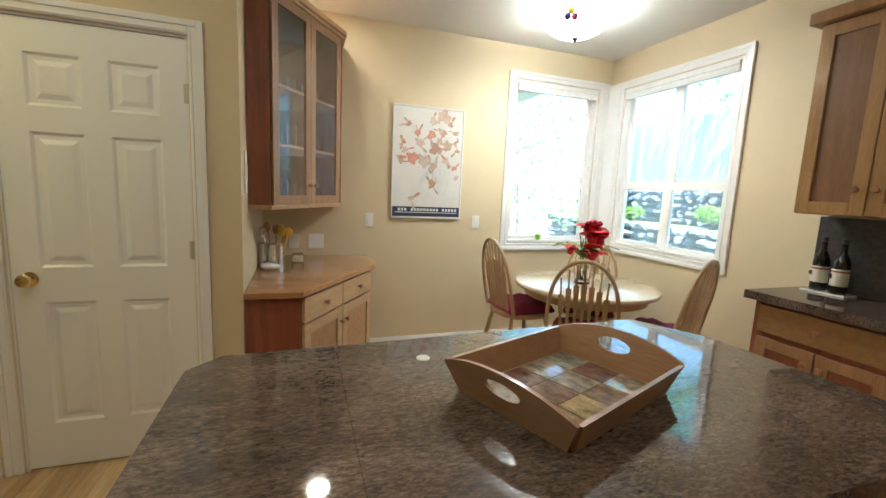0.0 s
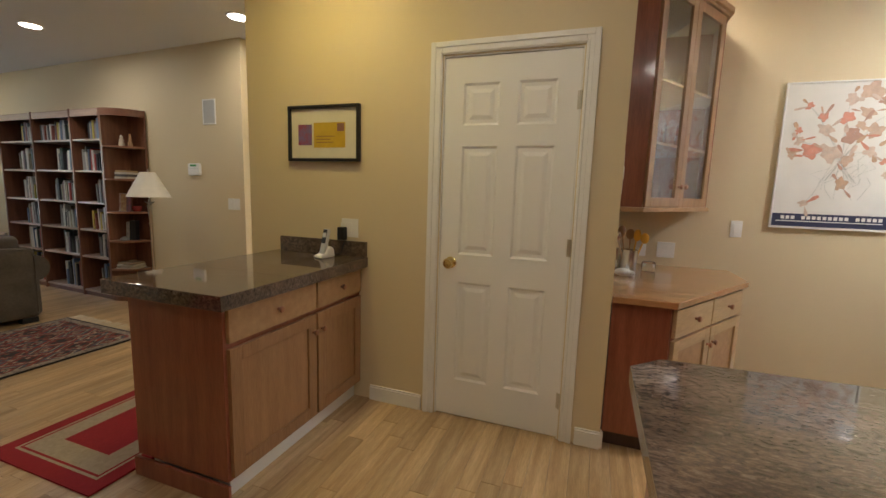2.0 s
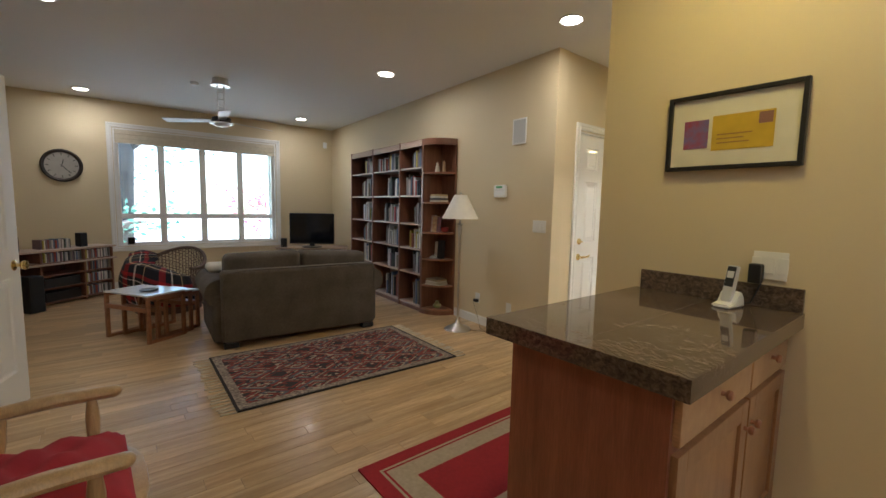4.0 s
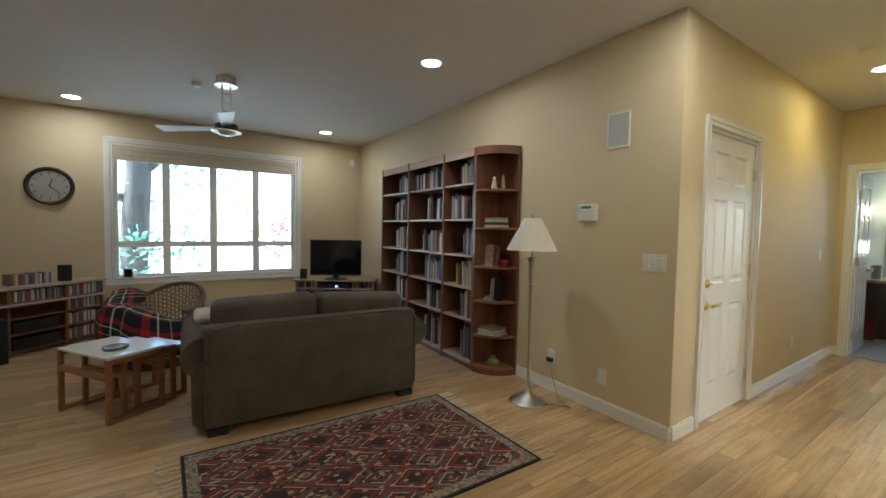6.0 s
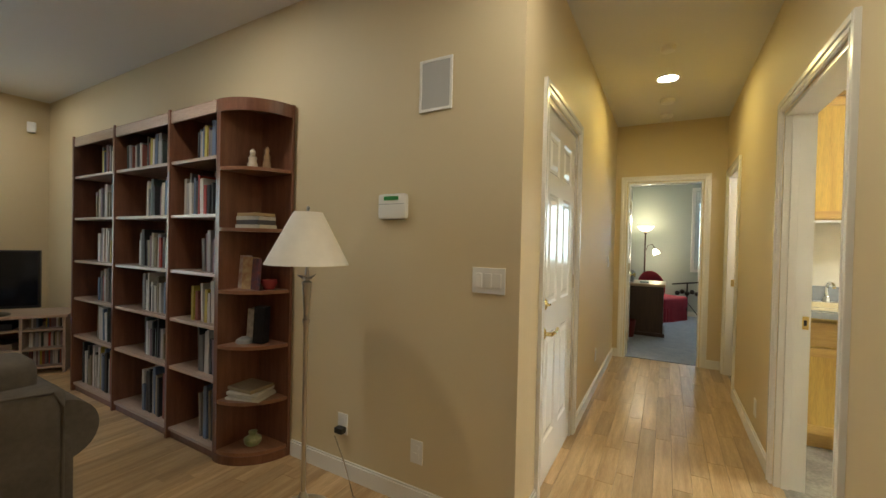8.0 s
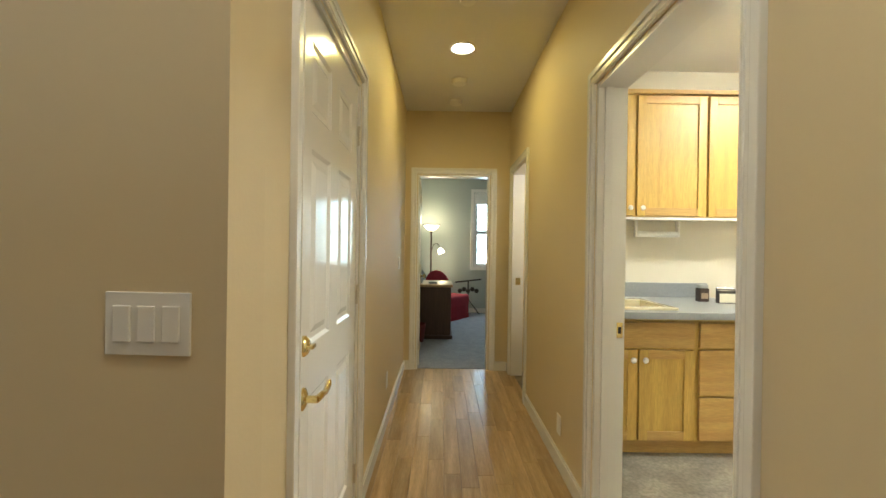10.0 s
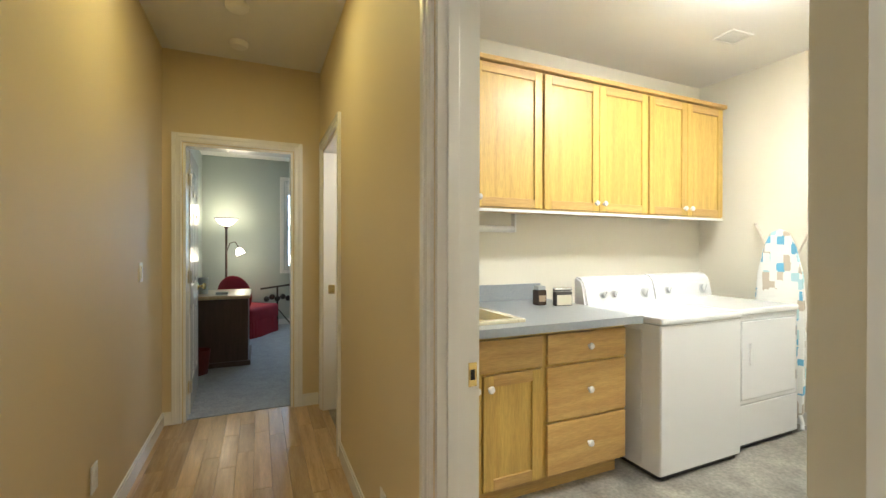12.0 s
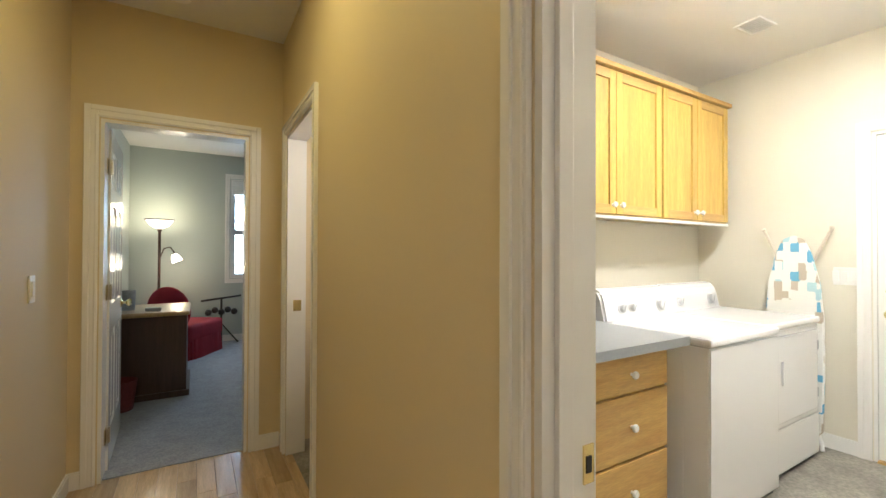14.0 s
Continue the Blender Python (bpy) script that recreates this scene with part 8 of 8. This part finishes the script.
boxpart("end_panel", (-0.42, 0.24, -0.36, -0.33, 0.03, 0.73), M_DARKW, dk, "", 0.004)
boxpart("end_panel", (-0.42, 0.24, 0.33, 0.36, 0.03, 0.73), M_DARKW, dk, "", 0.004)
boxpart("front_panel", (0.21, 0.24, -0.33, 0.33, 0.03, 0.73), M_DARKW, dk, "", 0.004)
boxpart("plinth", (-0.42, 0.265, -0.38, 0.38, 0.0065, 0.06), M_DARKW, dk, "", 0.008)
bm = bmesh.new()
box(bm, -0.44, 0.265, -0.385, 0.385, 0.73, 0.77, 0.015)
part("top", bm, M_CHAIR, dk, "brown polished top")
bm = bmesh.new()
lathe(bm, [(0.05, 0), (0.055, 0.18), (0.05, 0.18), (0.046, 0.006), (0, 0.006)], 18, c=(-2.86, 9.15, 0.77))
tagged(part("paper_cup", bm, mat("pale_grey_cup", (0.45, 0.48, 0.50), 0.4, 0, 0.8, 30), smooth=True), "pale grey canister on the bedroom desk", "canister")
bm = bmesh.new()
box(bm, -2.72, -2.60, 8.96, 9.02, 0.77, 0.80, 0.008)
tagged(part("stapler", bm, M_GREYPL), "small grey desk gadget on the bedroom desk", "gadget")
bk = thing("waste_basket", pose(-2.86, 8.70, 0.006), "red woven waste basket on the carpet", "basket")
bm = bmesh.new()
lathe(bm, [(0.09, 0.0), (0.12, 0.24), (0.113, 0.24), (0.085, 0.006), (0.0, 0.006)], 20)
part("body", bm, mat("dark_red_weave", (0.16, 0.02, 0.02), 0.8, 0, 0.8, 60), bk, "", True)
bc = thing("armchair", pose(-2.42, 10.66, 0.006, 0, 0, 57), "red upholstered slipper chair with a ruffled skirt", "armchair")
bm = bmesh.new()
cushion(bm, -0.36, 0.36, -0.27, 0.27, 0.20, 0.42, 0.05)
part("seat", bm, M_RED, bc, "", True)
bm = bmesh.new()
bmesh.ops.create_uvsphere(bm, u_segments=24, v_segments=12, radius=0.27)
for v_ in bm.verts:
    v_.co = Vector((v_.co.x * 0.30 - 0.34 - 0.12 * v_.co.z, v_.co.y * 0.98, v_.co.z * 1.05 + 0.60))
part("backrest", bm, M_RED, bc, "rounded red back", True)
bm = bmesh.new()
n = 90
lo, hi = [], []
for k in range(n):
    a_ = 2 * math.pi * k / n
    px, py = 0.365 * math.copysign(abs(math.cos(a_)) ** 0.35, math.cos(a_)), 0.275 * math.copysign(abs(math.sin(a_)) ** 0.35, math.sin(a_))
    w_ = 1 + 0.035 * math.sin(k * math.pi * 0.55)
    lo.append(bm.verts.new((px * w_ * 1.03, py * w_ * 1.04, 0.0)))
    hi.append(bm.verts.new((px, py, 0.24)))
for k in range(n):
    bm.faces.new((lo[k], lo[(k + 1) % n], hi[(k + 1) % n], hi[k]))
part("skirt", bm, M_RED, bc, "ruffled red skirt", True)
ex = thing("exercise_stand", pose(-2.02, 11.05, 0.006), "black metal stand with a flat top beside the red chair", "stand")
bm = bmesh.new()
tube(bm, [(-0.25, 0, 0.62), (0.25, 0, 0.68)], 0.014, 8)
tube(bm, [(0, 0, 0.0), (0, 0, 0.65)], 0.014, 8)
tube(bm, [(-0.22, 0.1, 0.0), (0.0, 0, 0.30), (0.22, 0.1, 0.0)], 0.012, 8)
part("frame", bm, M_BLACK, ex, "", True)
bm = bmesh.new()
for k in range(5):
    ball(bm, (-0.16 + 0.08 * k, -0.03, 0.46 + 0.03 * (k % 2)), 0.045, 10)
part("weights", bm, M_BLACK, ex, "black round weights", True)

tl = thing("torchiere_lamp", pose(-2.74, 10.9, 0.006), "dark floor lamp with an uplight bowl and reading arm", "floor lamp")
bm = bmesh.new()
lathe(bm, [(0.13, 0.0), (0.13, 0.015), (0.05, 0.03), (0.016, 0.05), (0.016, 1.55), (0.03, 1.58), (0.02, 1.60), (0.0, 1.60)], 20)
part("pole", bm, M_DARKW, tl, "dark bronze pole", True)
M_LAMPGLASS = glow("amber_lamp_glass", (1.0, 0.82, 0.5), 1.2)
bm = bmesh.new()
lathe(bm, [(0.03, 1.595), (0.10, 1.63), (0.15, 1.70), (0.145, 1.70), (0.095, 1.64), (0.0, 1.61)], 24)
part("bowl", bm, M_LAMPGLASS, tl, "glowing amber glass bowl", True)
bm = bmesh.new()
lathe(bm, [(0.16, 1.70), (0.165, 1.715), (0.155, 1.715), (0.15, 1.70)], 24)
part("rim", bm, M_DARKW, tl, "", True)
bm = bmesh.new()
tube(bm, [(0, 0, 1.20), (0.05, -0.02, 1.34), (0.12, -0.05, 1.36), (0.17, -0.07, 1.28)], 0.008, 8)
part("arm", bm, M_DARKW, tl, "", True)
bm = bmesh.new()
lathe(bm, [(0.025, 0.07), (0.05, 0.03), (0.062, -0.03), (0.058, -0.03), (0.045, 0.03), (0.0, 0.06)], 20, m=pose(0.19, -0.08, 1.20, 0, -25, 0))
part("reading_shade", bm, glow("reading_lamp_glass", (1.0, 0.84, 0.55), 2.0), tl, "glowing glass shade", True)
lamp("torchiere", "POINT", (-2.74, 10.9, 1.82), 2.4, (1.0, 0.82, 0.48), 0.08)
lamp("reading_lamp", "POINT", (-2.53, 10.82, 1.12), 1.0, (1.0, 0.82, 0.5), 0.05)
lamp("bedroom_window_light", "AREA", (-1.40, 11.46, 1.65), 3.2, (0.70, 0.85, 1.0), 0.9, 1.4, target=(-1.40, 9.0, 1.3))

# ---- outside ----
M_GROUND = mat("garden_soil", (0.16, 0.14, 0.08), 0.95, 0, 1.0, 1.2, (1, 1, 1), 0.8, 40, (0.10, 0.15, 0.05))
bm = bmesh.new()
bmesh.ops.create_grid(bm, x_segments=8, y_segments=8, size=400)
bmesh.ops.translate(bm, vec=(0, 0, -0.30), verts=bm.verts)
tagged(part("ground", bm, M_GROUND), "garden ground of soil and moss", "ground", kind="structure")
M_STONE = mat("grey_blue_stone", (0.17, 0.20, 0.24), 0.85, 0, 0.9, 4, (1, 1, 1), 0.8, 20, (0.09, 0.11, 0.14), rand=0.4, island=True)
M_FENCE = mat("weathered_fence", (0.40, 0.43, 0.43), 0.85, 0, 0.8, 3, (6, 6, 0.6), 0.4, 40, (0.29, 0.32, 0.33), rand=0.2)


def stone_wall(name, pts, z0, h, label, seed):
    rng = random.Random(seed)
    w = thing(name, pose(0, 0, 0), label, "stone wall")
    bm = bmesh.new()
    for (x0, y0), (x1, y1) in zip(pts, pts[1:]):
        d = Vector((x1 - x0, y1 - y0, 0))
        ln = d.length
        d.normalize()
        rows = max(2, int(h / 0.13))
        for r_ in range(rows):
            s = rng.random() * 0.2
            while s < ln:
                sw = 0.15 + 0.20 * rng.random()
                c_ = Vector((x0, y0, 0)) + d * (s + sw / 2)
                k = bmesh.ops.create_icosphere(bm, subdivisions=2, radius=0.5)
                q = rng.random() * 9
                for v_ in k["verts"]:
                    nn = noise.noise(v_.co * 2.3 + Vector((q, q * 2, q)))
                    v_.co *= 1 + 0.6 * nn
                    v_.co = Vector((v_.co.x * sw * 1.1, v_.co.y * 0.32, v_.co.z * 0.165))
                a_ = math.atan2(d.y, d.x) + 0.2 * (rng.random() - 0.5)
                bmesh.ops.rotate(bm, verts=k["verts"], cent=(0, 0, 0), matrix=Matrix.Rotation(a_, 3, "Z"))
                bmesh.ops.translate(bm, verts=k["verts"], vec=(c_.x + 0.05 * rng.random(), c_.y + 0.05 * rng.random(), z0 + 0.07 + r_ * 0.13))
                s += sw
    part("stones", bm, M_STONE, w, "rough blue-grey field stones")["kind"] = "stuff"


stone_wall("garden_wall", [(6.3, 1.0), (6.4, 4.5), (6.3, 8.6)], -0.3, 1.30, "low dry-laid wall of rough blue-grey stones", 2)
stone_wall("garden_wall", [(7.3, 1.0), (7.3, 9.0)], 0.98, 0.70, "upper terrace wall of rough blue-grey stones", 3)
stone_wall("garden_wall", [(6.3, 9.6), (3.0, 9.8), (1.4, 9.6)], -0.3, 0.7, "low garden wall of rough stones", 5)
bm = bmesh.new()
box(bm, 6.45, 7.3, 0.0, 8.9, -0.3, 0.99)
box(bm, 7.42, 14, 0.0, 9.2, -0.3, 1.64)
tagged(part("terrace", bm, M_GROUND), "planted earth terraces above the stone walls", "terrace", kind="structure")


def fence(x0, y0, x1, y1, z0, z1, label):
    f = thing("fence", pose(0, 0, 0), label, "fence")
    d = Vector((x1 - x0, y1 - y0, 0))
    ln = d.length
    a_ = math.atan2(d.y, d.x)
    n_ = int(ln / 0.148)
    bm = bmesh.new()
    box(bm, 0.003, 0.142, 0, 0.018, 0, z1 - z0)
    me = bpy.data.meshes.new("board")
    bm.to_mesh(me)
    bm.free()
    me.materials.append(M_FENCE)
    rng = random.Random(8)
    for i in range(n_):
        o = new("board", me)
        o.parent = f
        o.matrix_local = Matrix.Translation((x0, y0, z0 + 0.02 * rng.random())) @ Matrix.Rotation(a_, 4, "Z") @ pose(i * 0.148, 0.004 * (i % 2), 0)
    for z in (z0 + 0.3, z1 - 0.3):
        bm = bmesh.new()
        box(bm, 0, ln, 0.022, 0.06, z - 0.045, z + 0.045)
        o = part("rail", bm, M_FENCE, f)
        o.matrix_local = Matrix.Translation((x0, y0, 0)) @ Matrix.Rotation(a_, 4, "Z")


fence(8.2, 9.1, 8.2, 0.2, 1.64, 3.1, "tall weathered grey board fence above the terraces")
fence(0.0, 11.6, 8.2, 11.6, -0.3, 1.9, "tall weathered grey board fence at the end of the garden")


def leaf_mat(name, c1, c2):
    m = mat(name, c1, 0.5, 0, 0.9, 3, (1, 1, 1), 0, 1, c2, rand=0.35, island=True)
    n = m.node_tree.nodes
    tr = n.new("ShaderNodeBsdfTranslucent")
    tr.inputs["Color"].default_value = (min(1, c1[0] * 3), min(1, c1[1] * 3), min(1, c1[2] * 3), 1)
    mx = n.new("ShaderNodeMixShader")
    mx.inputs[0].default_value = 0.5
    links(m, n["Principled BSDF"].outputs[0], mx.inputs[1])
    links(m, tr.outputs[0], mx.inputs[2])
    links(m, mx.outputs[0], n["Material Output"].inputs["Surface"])
    return m


M_GREEN = leaf_mat("green_foliage", (0.10, 0.20, 0.06), (0.06, 0.12, 0.03))
M_LIME = leaf_mat("light_green_foliage", (0.14, 0.22, 0.04), (0.08, 0.14, 0.03))
M_PINE = leaf_mat("blue_green_needles", (0.07, 0.17, 0.12), (0.04, 0.10, 0.07))
M_MAPLE = leaf_mat("rosy_foliage", (0.30, 0.06, 0.09), (0.18, 0.03, 0.05))
M_BARK = mat("grey_bark", (0.16, 0.13, 0.11), 0.9, 0, 0.9, 6, (3, 3, 0.5), 0.9, 30, (0.08, 0.065, 0.055))


def leaves(bm, c, rad, n_, size, rng, flat=1.0):
    """Small folded leaves scattered through an uneven clump."""
    for _ in range(n_):
        d = Vector((rng.gauss(0, 1), rng.gauss(0, 1), rng.gauss(0, 1)))
        d.normalize()
        p_ = Vector(c) + Vector((d.x, d.y, d.z * flat)) * rad * (rng.random() ** 0.45)
        u_ = Vector((rng.gauss(0, 1), rng.gauss(0, 1), rng.gauss(0, 0.6))).normalized()
        w_ = u_.cross(Vector((rng.gauss(0, 1), rng.gauss(0, 1), rng.gauss(0, 1)))).normalized()
        s = size * (0.6 + 0.8 * rng.random())
        a_, b_, c_, d_ = p_ - u_ * s, p_ + w_ * s * 0.45, p_ + u_ * s, p_ - w_ * s * 0.45
        vs = [bm.verts.new(q) for q in (a_, b_, c_, d_)]
        bm.faces.new(vs)


def tree(x, y, z0, h, r, mat_leaf, label, seed, trunk=0.12, n_=2600, size=0.07, low=0.35):
    rng = random.Random(seed)
    t = thing("tree", pose(x, y, z0), label, "tree", "garden trees")
    bm = bmesh.new()
    top = h * 0.8
    tube(bm, [(0, 0, 0), (0.05 * h * 0.1, 0.02 * h, top * 0.4), (-0.02 * h, 0.01 * h, top * 0.75), (0.01 * h, 0, top)], [trunk, trunk * 0.8, trunk * 0.5, trunk * 0.2], 10)
    ends = []
    for k in range(9):
        a_ = k * 2.4 + rng.random()
        zb = h * (low + (0.75 - low) * k / 9)
        e_ = Vector((math.cos(a_) * r * (0.5 + 0.4 * rng.random()), math.sin(a_) * r * (0.5 + 0.4 * rng.random()), zb + r * 0.35 * rng.random()))
        tube(bm, [(0, 0.01 * h, zb * 0.9), e_ * 0.5 + Vector((0, 0, zb * 0.5)), e_], [trunk * 0.4, trunk * 0.25, trunk * 0.08], 6)
        ends.append(e_)
    part("trunk", bm, M_BARK, t, "grey bark", True)
    bm = bmesh.new()
    for e_ in ends + [Vector((0, 0, h * 0.85))]:
        leaves(bm, e_, r * 0.55, n_ // 10, size, rng, 0.6)
    c_ = part("crown", bm, mat_leaf, t, "loose leafy crown")
    c_["kind"] = "stuff"


tree(10.0, 3.0, 1.5, 6.0, 2.8, M_LIME, "leafy light green garden tree behind the fence", 1, n_=5200)
tree(10.0, 6.6, 1.5, 6.5, 3.0, M_GREEN, "leafy green garden tree behind the fence", 2, n_=5200)
tree(7.0, 13.4, -0.3, 6.5, 2.8, M_GREEN, "leafy green tree beyond the garden fence", 3)
tree(3.4, 13.0, -0.3, 6.0, 2.4, M_LIME, "leafy light green tree beyond the garden fence", 4)
tree(5.2, 8.4, -0.3, 3.2, 1.1, M_LIME, "small light green tree in the garden", 5, 0.04, 500, 0.06)
tree(-1.2, 14.2, -0.3, 5.5, 2.2, M_GREEN, "leafy green tree outside the bedroom", 6, low=0.15)
# front garden, seen through the wide window
tree(-13.2, 0.75, -0.3, 9.0, 2.2, M_PINE, "pine tree with blue-green needles in the front garden", 7, 0.30, 1800, 0.07, 0.12)
tree(-13.2, 4.4, -0.3, 2.3, 1.4, M_MAPLE, "low rosy maple in the front garden", 8, 0.05, 1300, 0.05, 0.30)


def shrub(x, y, z, r, mt, label, seed):
    rng = random.Random(seed)
    s = thing("shrub", pose(x, y, z), label, "shrub", "garden shrubs")
    bm = bmesh.new()
    for k in range(5):
        a_ = k * 1.26
        tube(bm, [(0, 0, 0), (math.cos(a_) * r * 0.5, math.sin(a_) * r * 0.5, r * 0.7)], [0.012, 0.005], 5)
    part("stems", bm, M_BARK, s)
    bm = bmesh.new()
    for k in range(6):
        a_ = k * 1.05
        leaves(bm, (math.cos(a_) * r * 0.45, math.sin(a_) * r * 0.45, r * (0.5 + 0.25 * rng.random())), r * 0.5, 110, 0.045, rng, 0.8)
    part("foliage", bm, mt, s, "small green leaves")["kind"] = "stuff"


for i, (x, y, z, r) in enumerate(((6.8, 3.0, 0.99, 0.24), (6.85, 5.2, 0.99, 0.35), (5.8, 3.4, -0.3, 0.4), (4.8, 9.2, -0.3, 0.5), (2.3, 9.0, -0.3, 0.45), (6.85, 7.0, 0.99, 0.3))):
    shrub(x, y, z, r, M_LIME if i % 2 else M_GREEN, "leafy green shrub on the garden terrace", 40 + i)

# pale ground sheet added to brighten the lower panes and bounce light inside
bm = bmesh.new()
box(bm, -60, -11.1, -30, 30, -0.298, -0.28)
tagged(part("road", bm, mat("pale_added_ground", (0.50, 0.48, 0.44), 0.85, 0, 0.6, 0.8, bump=0.4, bump_scale=30)), "added pale ground before the house, brightening the lower panes", "driveway", kind="structure")
# porch eave with rafters and a post outside the wide window
pr = thing("porch_roof", pose(0, 0, 0), "white painted porch roof with rafters on a post", "porch")
# white eave with the shade of its underside put into a blue-grey colour
M_EAVE = mat("shaded_eave_white", (0.36, 0.39, 0.43), 0.6, 0, 0.3, 4)
boxpart("soffit", (-10.9, -8.52, -0.5, 4.9, 2.64, 2.69), M_EAVE, pr)
boxpart("fascia", (-10.95, -10.9, -0.5, 4.9, 2.50, 2.69), M_EAVE, pr)
for k in range(5):
    boxpart("rafter", (-10.9, -8.52, 0.35 + 0.75 * k, 0.42 + 0.75 * k, 2.54, 2.64), M_EAVE, pr)
boxpart("post", (-10.9, -10.78, 3.55, 3.67, -0.3, 2.50), M_TRIM, pr)
bm = bmesh.new()
box(bm, -11.1, -8.52, -1.0, 5.2, -0.3, -0.05)
tagged(part("porch_deck", bm, mat("pale_concrete", (0.42, 0.41, 0.38), 0.8, 0, 0.6, 3, bump=0.3), None), "pale concrete porch floor", "porch floor", kind="structure")
# outer shell of the house: roof eaves over the nook windows
bm = bmesh.new()
box(bm, -8.9, 3.9, -2.4, 4.10, H + 0.16, H + 0.30)
box(bm, -8.9, 1.55, 4.10, 11.9, H + 0.16, H + 0.30)
tagged(part("roof", bm, M_DARKW), "flat dark roof over the house", "roof", kind="structure")

# ---- floor boards, last ----
def boards_floor():
    rng = random.Random(21)
    w = 0.095
    fl = thing("floor", pose(0, 0, 0), "natural maple strip floor with varied boards", "floor", kind="structure")
    fl["kind"] = "structure"
    count = 0
    rest = bmesh.new()
    cache = {}

    x = -8.4
    spans = []
    while x < 3.7:
        if -2.95 < x + w / 2 < -1.76:
            top = 7.45
        elif x + w / 2 <= -2.95:
            top = 4.25
        elif x + w / 2 < 0.42:
            top = 2.80
        else:
            top = 3.98
        y = -1.95 - rng.random()
        while y < top:
            ln = rng.choice((0.45, 0.6, 0.75, 0.9, 1.2))
            spans.append((x, max(y, -1.95), min(y + ln, top)))
            y += ln
        x += w
    near = [s for s in spans if s[2] > -0.2 and ((-1.2 < s[0] < 0.5 and s[2] > 1.5) or (-2.95 < s[0] < -1.8 and s[2] > 2.4))]
    near = near[:300]
    key = set(near)
    for (x0, y0, y1) in spans:
        if y1 - y0 < 0.02:
            continue
        if (x0, y0, y1) in key:
            ln = round(y1 - y0, 2)
            if ln not in cache:
                bm = bmesh.new()
                box(bm, 0.0006, w - 0.0006, 0.0008, ln - 0.0008, -0.02, 0.0)
                es = [e for e in bm.edges if all(v.co.z > -0.001 for v in e.verts)]
                bmesh.ops.bevel(bm, geom=es, offset=0.0009, segments=1, affect="EDGES")
                me = bpy.data.meshes.new("floor_board")
                bm.to_mesh(me)
                bm.free()
                me.materials.append(M_PLANK)
                cache[ln] = me
            o = new("floor_board", cache[ln])
            o.parent = fl
            o.location = (x0, y0, 0)
        else:
            vs = [rest.verts.new(p) for p in ((x0 + 0.0008, y0 + 0.0006, 0), (x0 + w - 0.0008, y0 + 0.001, 0), (x0 + w - 0.0008, y1 - 0.0006, 0), (x0 + 0.0008, y1 - 0.0006, 0),
                                              (x0 + 0.0004, y0, -0.02), (x0 + w - 0.0004, y0, -0.02), (x0 + w - 0.0004, y1, -0.02), (x0 + 0.0004, y1, -0.02))]
            for q in ((0, 1, 2, 3), (0, 4, 5, 1), (1, 5, 6, 2), (2, 6, 7, 3), (3, 7, 4, 0)):
                rest.faces.new([vs[i] for i in q])
    me = bpy.data.meshes.new("floor_boards")
    rest.to_mesh(me)
    rest.free()
    me.materials.append(M_PLANK_REST)
    o = new("floor_boards", me)
    o.parent = fl
    o["kind"] = "stuff"


M_PLANK_REST = mat("maple_floor_far", (0.57, 0.40, 0.215), 0.30, 0, 1.0, 3.0, (9, 0.7, 9), 0.15, 30, (0.37, 0.23, 0.105), 0.06, 0.20, 0.10, island=True)
boards_floor()
